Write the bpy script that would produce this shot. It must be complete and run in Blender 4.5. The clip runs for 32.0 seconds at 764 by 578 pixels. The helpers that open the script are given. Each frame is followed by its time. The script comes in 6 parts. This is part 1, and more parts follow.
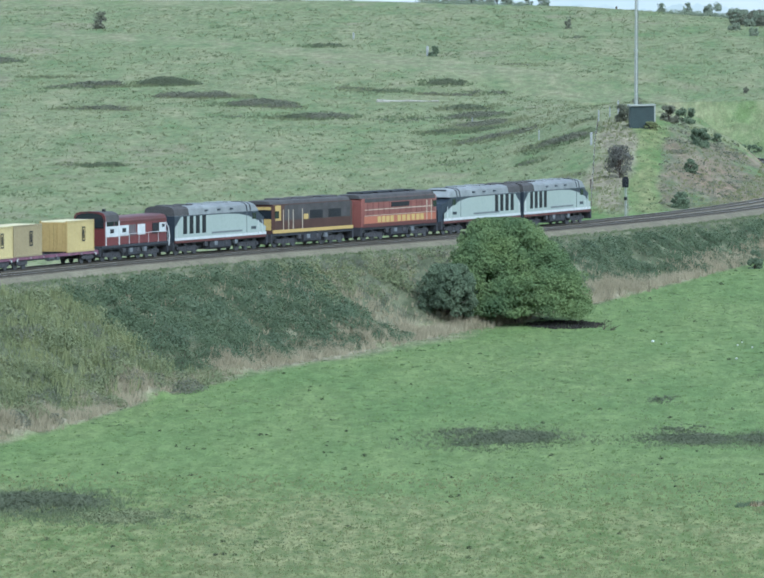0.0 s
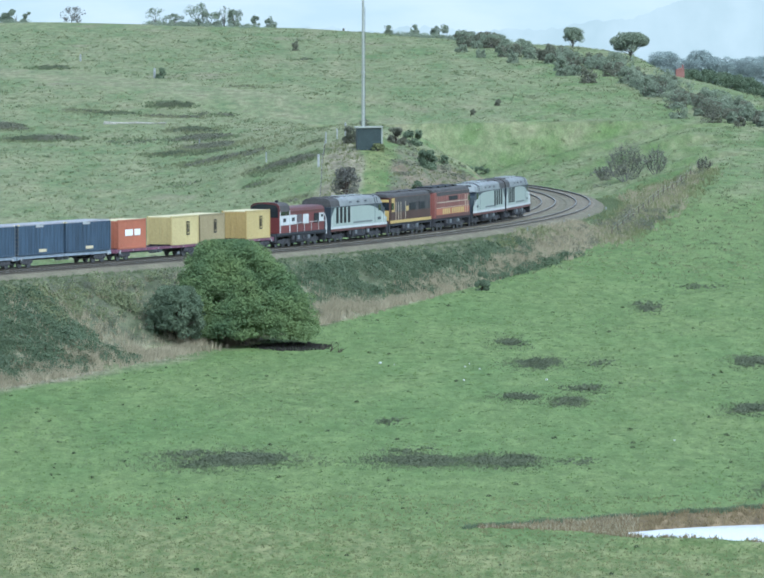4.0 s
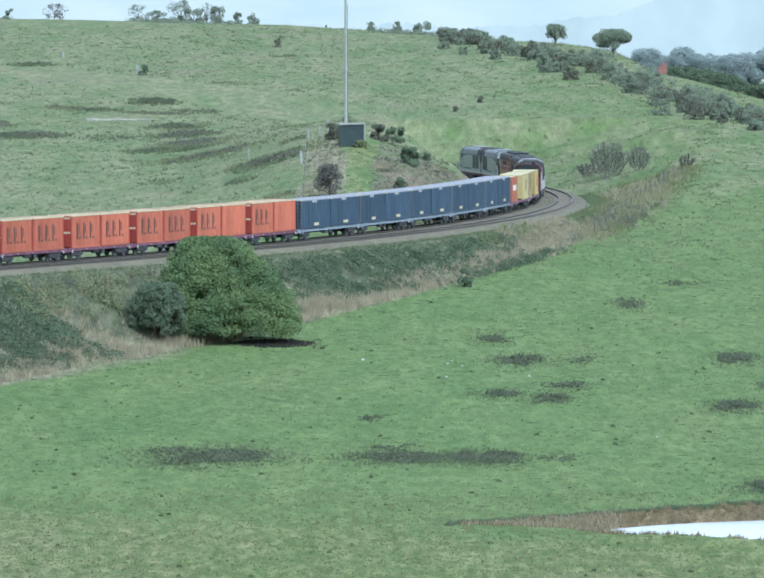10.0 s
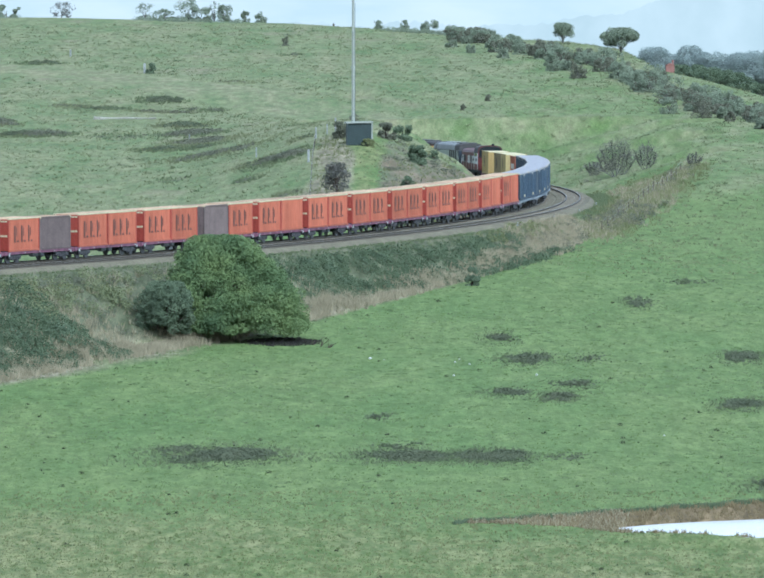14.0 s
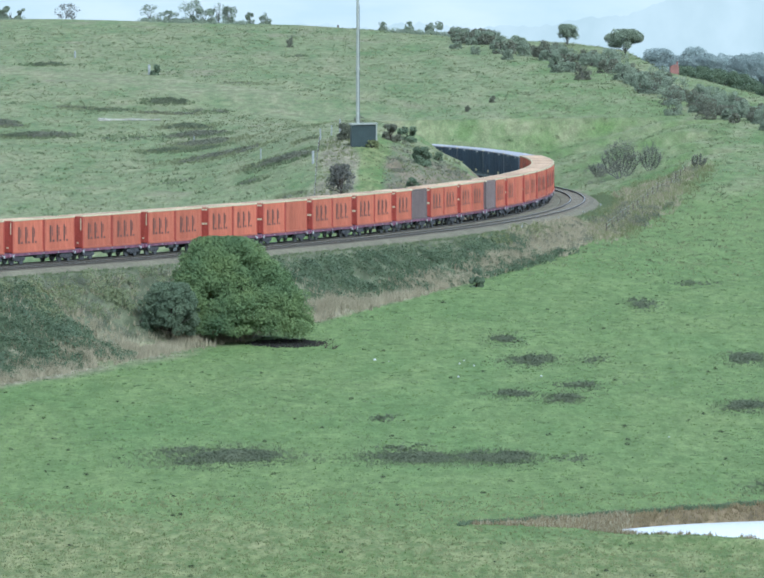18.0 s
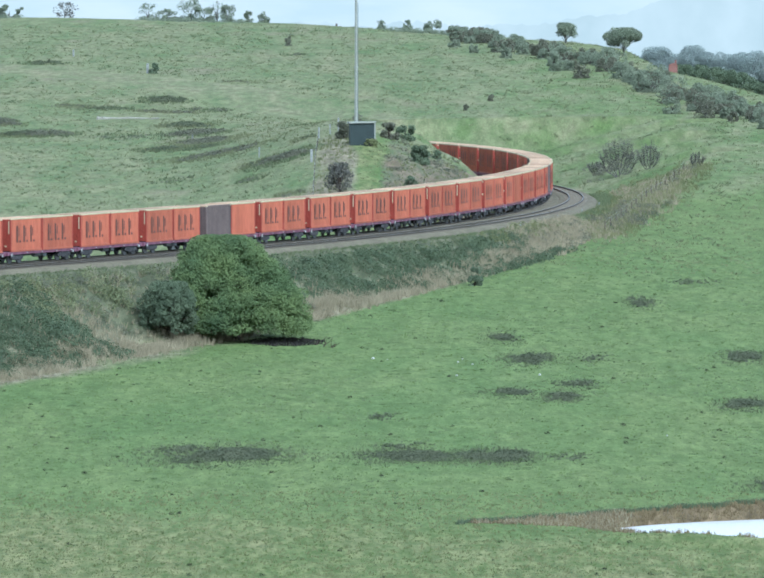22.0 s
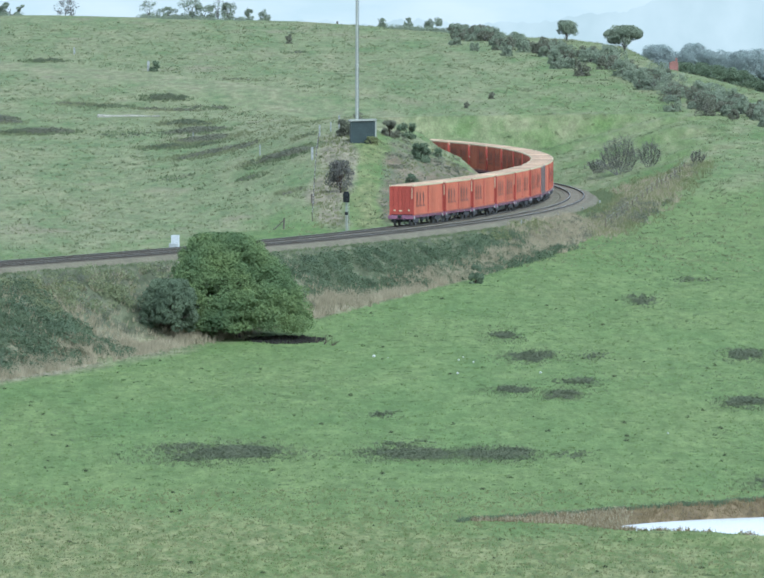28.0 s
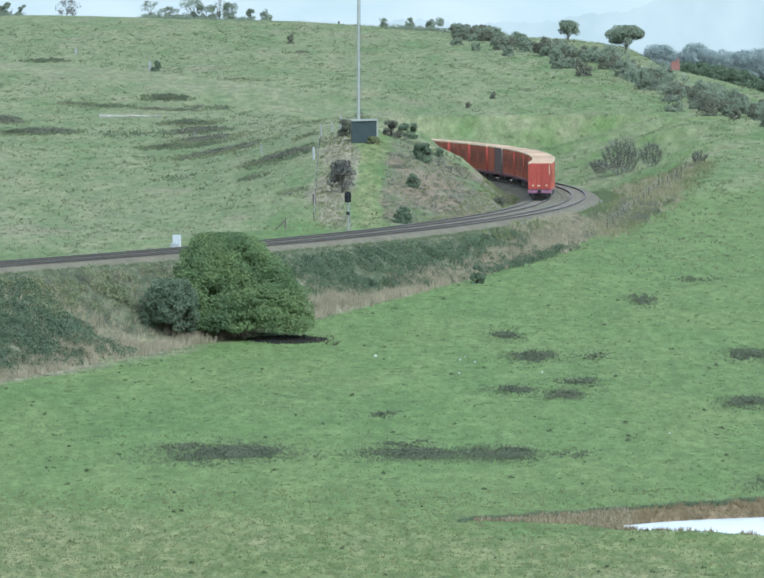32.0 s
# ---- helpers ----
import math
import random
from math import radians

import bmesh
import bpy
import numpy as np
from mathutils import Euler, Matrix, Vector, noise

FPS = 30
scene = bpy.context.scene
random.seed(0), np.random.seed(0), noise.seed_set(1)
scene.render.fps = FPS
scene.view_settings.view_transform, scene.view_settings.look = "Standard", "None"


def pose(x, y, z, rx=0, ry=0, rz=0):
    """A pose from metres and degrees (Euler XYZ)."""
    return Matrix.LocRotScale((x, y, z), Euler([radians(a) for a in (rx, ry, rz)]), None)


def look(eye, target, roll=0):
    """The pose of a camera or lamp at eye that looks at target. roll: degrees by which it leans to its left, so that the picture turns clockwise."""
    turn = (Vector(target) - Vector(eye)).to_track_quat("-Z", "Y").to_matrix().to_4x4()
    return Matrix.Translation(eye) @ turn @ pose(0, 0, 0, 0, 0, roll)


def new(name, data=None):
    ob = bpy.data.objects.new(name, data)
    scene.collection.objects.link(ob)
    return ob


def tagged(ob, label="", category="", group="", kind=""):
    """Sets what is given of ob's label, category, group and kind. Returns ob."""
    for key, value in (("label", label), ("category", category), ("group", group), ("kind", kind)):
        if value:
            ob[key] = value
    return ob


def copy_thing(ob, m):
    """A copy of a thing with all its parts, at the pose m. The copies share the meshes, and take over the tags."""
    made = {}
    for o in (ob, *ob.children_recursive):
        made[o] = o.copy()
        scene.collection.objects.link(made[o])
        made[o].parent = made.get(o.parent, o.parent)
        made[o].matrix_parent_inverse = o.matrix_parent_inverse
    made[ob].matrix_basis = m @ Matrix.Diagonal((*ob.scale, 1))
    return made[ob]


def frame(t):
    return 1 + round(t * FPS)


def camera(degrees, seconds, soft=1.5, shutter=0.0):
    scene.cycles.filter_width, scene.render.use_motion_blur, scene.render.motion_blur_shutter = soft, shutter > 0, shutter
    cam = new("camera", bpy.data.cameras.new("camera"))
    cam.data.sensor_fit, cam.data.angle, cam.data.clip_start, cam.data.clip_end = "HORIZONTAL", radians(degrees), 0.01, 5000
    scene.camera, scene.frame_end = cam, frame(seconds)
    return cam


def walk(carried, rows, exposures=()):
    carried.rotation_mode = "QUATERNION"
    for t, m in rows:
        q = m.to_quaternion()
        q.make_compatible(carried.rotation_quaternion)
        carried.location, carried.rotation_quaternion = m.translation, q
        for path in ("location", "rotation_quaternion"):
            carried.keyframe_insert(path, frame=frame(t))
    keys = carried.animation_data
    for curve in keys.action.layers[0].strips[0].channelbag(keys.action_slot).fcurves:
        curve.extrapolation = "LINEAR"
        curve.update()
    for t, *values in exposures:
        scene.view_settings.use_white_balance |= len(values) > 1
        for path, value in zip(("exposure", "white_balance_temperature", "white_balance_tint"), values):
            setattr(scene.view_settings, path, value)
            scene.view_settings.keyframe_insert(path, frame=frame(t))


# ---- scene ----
cam = camera(4.4274, 32.0, soft=1.9)
F = 784 / math.tan(radians(4.4274) / 2)
HORIZON = 20.06
EYE = Vector((0, 0, 30))

# the pan: seconds, turn to the right and dip, in thousandths of the lens's reach
PAN = [
    (0.0, -580.4, 38.3), (0.5, -470.0, 24.5), (1.0, -364.4, 9.2), (1.5, -287.9, 6.1), (2.0, -225.1, 4.6),
    (2.5, -142.4, -3.1), (3.0, -62.8, -13.8), (3.5, -39.8, -11.5), (5.5, 47.5, 4.5), (6.0, 50.6, 1.5),
    (6.5, 52.1, 0.0), (7.0, 47.5, 0.0), (7.5, 47.5, -1.5), (8.0, 41.4, -1.5), (8.5, 33.7, 0.0),
    (9.0, 27.6, 1.5), (9.5, 19.9, 0.0), (10.0, 15.3, 0.0), (10.5, 18.4, 0.0), (11.0, 16.9, 0.0),
    (11.5, 13.8, 0.0), (12.0, 4.6, 1.5), (12.5, 0.0, 0.0), (13.0, 0.0, 0.0), (13.5, 0.0, 1.5),
    (14.0, 0.0, 3.0), (14.5, 0.0, 1.5), (16.5, -9.2, 0.0), (17.0, -7.6, -0.8), (17.5, -9.2, 0.0),
    (18.0, -9.2, 0.0), (18.5, -9.2, 1.5), (19.0, -9.2, 1.6), (19.5, -10.7, 4.6), (20.0, -6.1, 6.1),
    (20.5, -3.0, 4.6), (21.0, -6.1, 3.0), (21.5, -6.1, 3.0), (22.0, -6.1, 3.0), (22.5, -6.1, 3.0),
    (23.0, 0.0, 3.0), (23.5, -3.0, 4.6), (24.0, -1.5, 3.0), (24.5, -3.0, 4.6), (25.0, -4.6, 3.8),
    (25.5, -3.0, 3.0), (27.5, -6.1, 4.6), (28.0, -7.6, 7.6), (28.5, -3.0, 6.1), (29.0, -6.1, 9.2),
    (29.5, -4.6, 6.1), (30.0, -4.6, 6.1), (30.5, -3.0, 7.6), (31.0, -6.1, 6.1), (31.5, -9.2, 6.1),
    (32.0, -10.7, 7.7),
]


def aim(turn, dip):
    yaw = math.atan(turn / F)
    pitch = math.atan((593 - HORIZON + dip) / F)
    return Matrix.Translation(EYE) @ Euler((math.pi / 2 - pitch, 0, -yaw)).to_matrix().to_4x4()


walk(cam, [(t, aim(a, b)) for t, a, b in PAN], exposures=[(0, 0.59, 5120, 3), (7, 0.6, 5100, 3), (14, 0.6, 5120, 3), (26, 0.6, 5180, 3), (32, 0.6, 5260, 3)])

# ---- light: an overcast day ----
world = bpy.data.worlds.new("overcast_sky")
scene.world = world
world.use_nodes = True
wn = world.node_tree.nodes
sky = wn.new("ShaderNodeTexSky")
sky.sky_type = "NISHITA"
sky.sun_disc = False
sky.sun_elevation = radians(48)
sky.sun_rotation = radians(150)
sky.air_density = 1.0
sky.dust_density = 2.0
sky.ozone_density = 1.0
wn["Background"].inputs["Strength"].default_value = 0.15
grey = wn.new("ShaderNodeHueSaturation")  # cloud takes most of the blue out
grey.inputs["Saturation"].default_value = 0.35
grey.inputs["Value"].default_value = 1.25
world.node_tree.links.new(sky.outputs["Color"], grey.inputs["Color"])
world.node_tree.links.new(grey.outputs["Color"], wn["Background"].inputs["Color"])
sun = new("sun", bpy.data.lights.new("sun", "SUN"))
sun.data.energy = 1.5
sun.data.angle = radians(25)
sun.data.color = (1.0, 0.97, 0.92)
# behind the camera, to its right
sun.matrix_basis = look((0, 0, 300), (-math.sin(radians(150)) * 300 * 1.11, -math.cos(radians(150)) * 300 * 1.11 , 0))


# ---- materials ----
def material(name, color, rough=0.85, metal=0.0, vary=0.25, scale=2.0, fine=14.0, bump=0.3, second=None, amount=0.5,
             stretch=(1, 1, 1), piece=0.0, sheen=0.3, dist=0.05):
    """Base colour broken up at two scales, with grain relief."""
    m = bpy.data.materials.new(name)
    m.use_nodes = True
    t = m.node_tree
    b = t.nodes["Principled BSDF"]
    b.inputs["Roughness"].default_value = rough
    b.inputs["Metallic"].default_value = metal
    b.inputs["Specular IOR Level"].default_value = sheen
    geo = t.nodes.new("ShaderNodeTexCoord")
    mp = t.nodes.new("ShaderNodeMapping")
    mp.inputs["Scale"].default_value = stretch
    t.links.new(geo.outputs["Object"], mp.inputs["Vector"])
    big = t.nodes.new("ShaderNodeTexNoise")
    big.inputs["Scale"].default_value = scale
    big.inputs["Detail"].default_value = 5
    small = t.nodes.new("ShaderNodeTexNoise")
    small.inputs["Scale"].default_value = fine
    small.inputs["Detail"].default_value = 4
    t.links.new(mp.outputs["Vector"], big.inputs["Vector"])
    t.links.new(mp.outputs["Vector"], small.inputs["Vector"])
    ramp = t.nodes.new("ShaderNodeValToRGB")
    lo, hi = 0.5 - 0.22, 0.5 + 0.22
    ramp.color_ramp.elements[0].position = lo
    ramp.color_ramp.elements[1].position = hi
    c2 = second or tuple(c * (1 - vary) for c in color)
    ramp.color_ramp.elements[0].color = (*c2, 1)
    ramp.color_ramp.elements[1].color = (*color, 1)
    t.links.new(big.outputs["Fac"], ramp.inputs["Fac"])
    mix = t.nodes.new("ShaderNodeMix")
    mix.data_type = "RGBA"
    mix.blend_type = "MULTIPLY"
    mix.inputs["Factor"].default_value = amount
    ramp2 = t.nodes.new("ShaderNodeValToRGB")
    ramp2.color_ramp.elements[0].position = 0.3
    ramp2.color_ramp.elements[1].position = 0.7
    ramp2.color_ramp.elements[0].color = (0.45, 0.45, 0.45, 1)
    ramp2.color_ramp.elements[1].color = (1.25, 1.25, 1.25, 1)
    t.links.new(small.outputs["Fac"], ramp2.inputs["Fac"])
    t.links.new(ramp.outputs["Color"], mix.inputs[6])
    t.links.new(ramp2.outputs["Color"], mix.inputs[7])
    out = mix.outputs[2]
    if piece:
        info = t.nodes.new("ShaderNodeObjectInfo")
        hsv = t.nodes.new("ShaderNodeHueSaturation")
        rng = t.nodes.new("ShaderNodeMapRange")
        rng.inputs["To Min"].default_value = 1 - piece
        rng.inputs["To Max"].default_value = 1 + piece
        t.links.new(info.outputs["Random"], rng.inputs["Value"])
        t.links.new(rng.outputs["Result"], hsv.inputs["Value"])
        t.links.new(out, hsv.inputs["Color"])
        out = hsv.outputs["Color"]
    t.links.new(out, b.inputs["Base Color"])
    if bump:
        bp = t.nodes.new("ShaderNodeBump")
        bp.inputs["Strength"].default_value = bump
        bp.inputs["Distance"].default_value = dist
        t.links.new(small.outputs["Fac"], bp.inputs["Height"])
        t.links.new(bp.outputs["Normal"], b.inputs["Normal"])
    return m


def leaf_material(name, dark, light, rough=0.7, through_light=0.35, calm=0.5, patch=0.45):
    """Foliage: each leaf its own green, with a slight show of light through it."""
    m = bpy.data.materials.new(name)
    m.use_nodes = True
    t = m.node_tree
    b = t.nodes["Principled BSDF"]
    b.inputs["Roughness"].default_value = rough
    b.inputs["Specular IOR Level"].default_value = 0.25
    geo = t.nodes.new("ShaderNodeNewGeometry")
    tc = t.nodes.new("ShaderNodeTexCoord")
    n = t.nodes.new("ShaderNodeTexNoise")
    n.inputs["Scale"].default_value = patch
    n.inputs["Detail"].default_value = 3
    t.links.new(tc.outputs["Object"], n.inputs["Vector"])
    # a clump of leaves turns more to the sky than each leaf of it does
    lift = t.nodes.new("ShaderNodeMix")
    lift.data_type = "VECTOR"
    lift.inputs["Factor"].default_value = calm
    lift.inputs[5].default_value = (0, -0.35, 0.94)
    t.links.new(geo.outputs["Normal"], lift.inputs[4])
    unit = t.nodes.new("ShaderNodeVectorMath")
    unit.operation = "NORMALIZE"
    t.links.new(lift.outputs[1], unit.inputs[0])
    t.links.new(unit.outputs["Vector"], b.inputs["Normal"])
    add = t.nodes.new("ShaderNodeMath")
    add.operation = "MULTIPLY_ADD"
    add.inputs[1].default_value = 0.22
    t.links.new(geo.outputs["Random Per Island"], add.inputs[0])
    sub = t.nodes.new("ShaderNodeMapRange")
    sub.inputs["From Min"].default_value = 0.3
    sub.inputs["From Max"].default_value = 0.7
    sub.inputs["To Max"].default_value = 0.7
    t.links.new(n.outputs["Fac"], sub.inputs["Value"])
    t.links.new(sub.outputs["Result"], add.inputs[2])
    ramp = t.nodes.new("ShaderNodeValToRGB")
    ramp.color_ramp.elements[0].color = (*dark, 1)
    ramp.color_ramp.elements[1].color = (*light, 1)
    t.links.new(add.outputs[0], ramp.inputs["Fac"])
    t.links.new(ramp.outputs["Color"], b.inputs["Base Color"])
    tr = t.nodes.new("ShaderNodeBsdfTranslucent")
    t.links.new(ramp.outputs["Color"], tr.inputs["Color"])
    mx = t.nodes.new("ShaderNodeMixShader")
    mx.inputs[0].default_value = through_light
    t.links.new(b.outputs["BSDF"], mx.inputs[1])
    t.links.new(tr.outputs["BSDF"], mx.inputs[2])
    t.links.new(mx.outputs["Shader"], t.nodes["Material Output"].inputs["Surface"])
    return m


M = {}
M["orange"] = material("orange_container_paint", (0.44, 0.132, 0.074), 0.6, vary=0.28, scale=0.6, fine=4, bump=0.05, amount=0.4, stretch=(1.6, 1, 0.25), piece=0.14)
M["red_end"] = material("red_end_paint", (0.33, 0.062, 0.042), 0.55, vary=0.2, scale=0.6, fine=5, bump=0.05, amount=0.25, piece=0.1)
M["container_roof"] = material("faded_container_roof", (0.56, 0.385, 0.245), 0.75, vary=0.35, scale=0.9, fine=6, bump=0.1, amount=0.4, piece=0.25)
M["cream"] = material("cream_rail_paint", (0.60, 0.52, 0.33), 0.7, vary=0.25, scale=3, bump=0.05, amount=0.3)
M["grey_box"] = material("grey_container_paint", (0.165, 0.125, 0.115), 0.6, vary=0.3, scale=0.8, fine=6, bump=0.05, amount=0.3, piece=0.25)
M["blue"] = material("blue_container_paint", (0.052, 0.082, 0.122), 0.55, vary=0.35, scale=0.8, fine=3, bump=0.05, amount=0.7, stretch=(1.6, 1, 0.12), piece=0.14)
M["blue_roof"] = material("pale_blue_roof", (0.36, 0.36, 0.38), 0.7, vary=0.25, scale=0.8, bump=0.1, amount=0.3)
M["yellow"] = material("yellow_container_paint", (0.43, 0.345, 0.15), 0.6, vary=0.12, scale=0.5, fine=5, bump=0.05, amount=0.2)
M["mustard"] = material("mustard_container_paint", (0.37, 0.265, 0.098), 0.6, vary=0.12, scale=0.5, fine=5, bump=0.05, amount=0.2)
M["drab"] = material("drab_olive_container_paint", (0.285, 0.235, 0.13), 0.6, vary=0.15, scale=0.5, fine=5, bump=0.05, amount=0.2)
M["pale_yellow"] = material("pale_yellow_container_paint", (0.46, 0.385, 0.185), 0.6, vary=0.12, scale=0.5, fine=5, bump=0.05, amount=0.2)
M["yellow_roof"] = material("pale_yellow_roof", (0.58, 0.52, 0.32), 0.7, vary=0.2, scale=0.8, bump=0.1, amount=0.3)
M["tan_red"] = material("tan_red_container_paint", (0.36, 0.13, 0.075), 0.6, vary=0.15, scale=0.5, fine=5, bump=0.05, amount=0.2)
M["mark_dark"] = material("dark_lettering", (0.15, 0.075, 0.06), 0.7, vary=0.25, bump=0)
M["mark_white"] = material("white_lettering", (0.80, 0.78, 0.74), 0.6, vary=0.1, bump=0)
M["purple"] = material("dusty_maroon_sill", (0.27, 0.125, 0.18), 0.7, vary=0.4, scale=1.5, bump=0.05)
M["pale_sill"] = material("pale_blue_grey_sill", (0.36, 0.42, 0.48), 0.6, vary=0.3, scale=1.5, bump=0.05)
M["under"] = material("dark_underframe", (0.05, 0.052, 0.058), 0.8, vary=0.4, scale=3, bump=0.2)
M["bogie"] = material("grimy_bogie_steel", (0.085, 0.085, 0.088), 0.75, metal=0.2, vary=0.5, scale=4, bump=0.2)
M["wheel"] = material("worn_wheel_steel", (0.16, 0.16, 0.165), 0.45, metal=0.7, vary=0.4, scale=6, bump=0.1)
M["loco_white"] = material("pale_mint_loco_paint", (0.315, 0.36, 0.318), 0.45, vary=0.08, scale=0.4, fine=4, bump=0.02, amount=0.12)
M["loco_blue"] = material("dark_navy_loco_paint", (0.030, 0.040, 0.052), 0.45, vary=0.2, scale=0.6, bump=0.02, amount=0.2)
M["loco_roof"] = material("weathered_silver_roof", (0.255, 0.27, 0.262), 0.6, vary=0.35, scale=0.7, bump=0.1, amount=0.35)
M["loco_maroon"] = material("maroon_loco_paint", (0.11, 0.035, 0.03), 0.5, vary=0.25, scale=0.6, bump=0.03)
M["loco_brown"] = material("brown_loco_paint", (0.075, 0.036, 0.026), 0.55, vary=0.3, scale=0.6, bump=0.03)
M["loco_orange"] = material("faded_red_orange_loco_paint", (0.235, 0.088, 0.07), 0.5, vary=0.3, scale=0.6, bump=0.03)
M["loco_grey"] = material("sooty_grey_roof", (0.085, 0.08, 0.076), 0.75, vary=0.4, scale=0.8, bump=0.1)
M["loco_red"] = material("dull_red_loco_paint", (0.15, 0.038, 0.036), 0.5, vary=0.25, scale=0.6, bump=0.03)
M["loco_yellow"] = material("yellow_loco_paint", (0.50, 0.36, 0.12), 0.5, vary=0.15, scale=0.6, bump=0.03)
M["loco_cream"] = material("cream_loco_paint", (0.52, 0.45, 0.34), 0.5, vary=0.15, scale=0.6, bump=0.03)
M["black"] = material("black_grille", (0.018, 0.02, 0.022), 0.6, vary=0.4, scale=5, bump=0.2)
M["tank"] = material("grey_tank_paint", (0.17, 0.185, 0.19), 0.6, vary=0.3, scale=1, bump=0.05)
M["glass"] = material("dark_cab_glass", (0.02, 0.025, 0.03), 0.08, vary=0.1, bump=0, sheen=0.5)
M["lamp_glow"] = bpy.data.materials.new("lamp_lens")
M["lamp_glow"].use_nodes = True
_b = M["lamp_glow"].node_tree.nodes["Principled BSDF"]
_b.inputs["Base Color"].default_value = (0.9, 0.9, 0.85, 1)
_b.inputs["Emission Color"].default_value = (1, 0.95, 0.85, 1)
_b.inputs["Emission Strength"].default_value = 1.2
M["rail"] = material("rusty_rail_side", (0.105, 0.090, 0.066), 0.75, metal=0.0, vary=0.4, scale=3, bump=0.1)
M["rail_top"] = material("polished_rail_head", (0.40, 0.41, 0.40), 0.45, metal=0.8, vary=0.1, scale=2, bump=0.02)
M["sleeper"] = material("grey_sleeper", (0.215, 0.19, 0.14), 0.85, vary=0.35, scale=3, bump=0.3, piece=0.2)
M["ballast"] = material("grey_ballast", (0.20, 0.180, 0.118), 0.95, vary=0.35, scale=0.35, fine=4, bump=0.8, amount=0.55)
M["steel"] = material("galvanised_steel", (0.35, 0.365, 0.315), 0.6, metal=0.1, vary=0.15, scale=1.5, bump=0.03)
M["shed_green"] = material("grey_green_sheeting", (0.040, 0.058, 0.056), 0.6, vary=0.2, scale=1.2, bump=0.03)
M["white_paint"] = material("weathered_white_paint", (0.58, 0.60, 0.58), 0.6, vary=0.2, scale=2, bump=0.05)
M["post_white"] = material("flaking_white_paint", (0.42, 0.43, 0.41), 0.7, vary=0.3, scale=2, bump=0.05)
M["wood"] = material("grey_weathered_wood", (0.17, 0.145, 0.12), 0.9, vary=0.4, scale=4, fine=20, bump=0.3, stretch=(1, 1, 0.2))
M["bark"] = material("grey_brown_bark", (0.12, 0.095, 0.075), 0.95, vary=0.4, scale=3, fine=16, bump=0.6)
M["twig"] = material("grey_bare_twigs", (0.20, 0.195, 0.165), 0.95, vary=0.3, scale=3, fine=16, bump=0.3)
# bark for the farthest trees, paled: distance haze put into its colour
M["far_bark"] = material("haze_paled_gum_bark", (0.32, 0.36, 0.35), 0.95, vary=0.3, scale=3, fine=16, bump=0.4)
M["log"] = material("bleached_log", (0.42, 0.40, 0.33), 0.9, vary=0.3, scale=2, bump=0.3)
M["brick_red"] = material("red_brick_wall", (0.30, 0.15, 0.125), 0.9, vary=0.25, scale=1, bump=0.2)
M["stone"] = material("pale_stone", (0.75, 0.75, 0.72), 0.8, vary=0.2, scale=3, bump=0.3)
M["tree_leaf"] = leaf_material("broad_green_leaves", (0.09, 0.148, 0.07), (0.225, 0.29, 0.105), calm=0.42, patch=0.3)
M["bush_leaf"] = leaf_material("dark_bush_leaves", (0.105, 0.145, 0.086), (0.178, 0.222, 0.13))
M["scrub_leaf"] = leaf_material("bramble_leaves", (0.078, 0.112, 0.062), (0.16, 0.20, 0.108), calm=0.42)
M["grey_leaf"] = leaf_material("grey_green_scrub_leaves", (0.125, 0.135, 0.092), (0.215, 0.215, 0.148), calm=0.65)
M["olive_leaf"] = leaf_material("olive_shrub_leaves", (0.15, 0.182, 0.088), (0.275, 0.292, 0.152))
M["weed_leaf"] = leaf_material("yellow_green_weeds", (0.14, 0.165, 0.068), (0.26, 0.275, 0.125))
# skyline and thicket leaves: lightened, so distance haze sits in their colour
M["gum_leaf"] = leaf_material("haze_lightened_gum_leaves", (0.205, 0.25, 0.168), (0.30, 0.338, 0.228), calm=0.75)
# far woods: grey-blue pallor of distance haze put into the leaf colour
M["far_leaf"] = leaf_material("haze_paled_far_leaves", (0.42, 0.485, 0.455), (0.455, 0.515, 0.48), calm=0.95, through_light=0.55)
M["straw"] = leaf_material("dry_straw_grass", (0.25, 0.22, 0.135), (0.41, 0.36, 0.235), calm=0.6)
M["tuft"] = leaf_material("green_grass_tufts", (0.112, 0.168, 0.05), (0.175, 0.226, 0.078), calm=0.85)
M["dry_tuft"] = leaf_material("olive_grass_tufts", (0.135, 0.168, 0.062), (0.265, 0.262, 0.128), calm=0.75, patch=0.12)
M["dark_tuft"] = leaf_material("dark_rank_tufts", (0.145, 0.188, 0.09), (0.205, 0.235, 0.125), calm=0.8, through_light=0.45)
M["hill_tuft"] = leaf_material("bleached_hill_tufts", (0.175, 0.215, 0.10), (0.30, 0.295, 0.168), calm=0.85, patch=0.1, through_light=0.45)
M["thistle"] = leaf_material("dark_thistles", (0.03, 0.036, 0.02), (0.075, 0.085, 0.05))
M["rank_leaf"] = leaf_material("grey_green_rank_weeds", (0.102, 0.122, 0.072), (0.165, 0.182, 0.108), calm=0.8)
M["tussock"] = leaf_material("deep_green_tussocks", (0.10, 0.145, 0.06), (0.15, 0.195, 0.085), calm=0.8)
M["twig_leaf"] = leaf_material("grey_twigs", (0.12, 0.118, 0.10), (0.19, 0.185, 0.155), calm=0.6)
M["dark_weed"] = leaf_material("near_black_weeds", (0.018, 0.018, 0.015), (0.05, 0.045, 0.035))
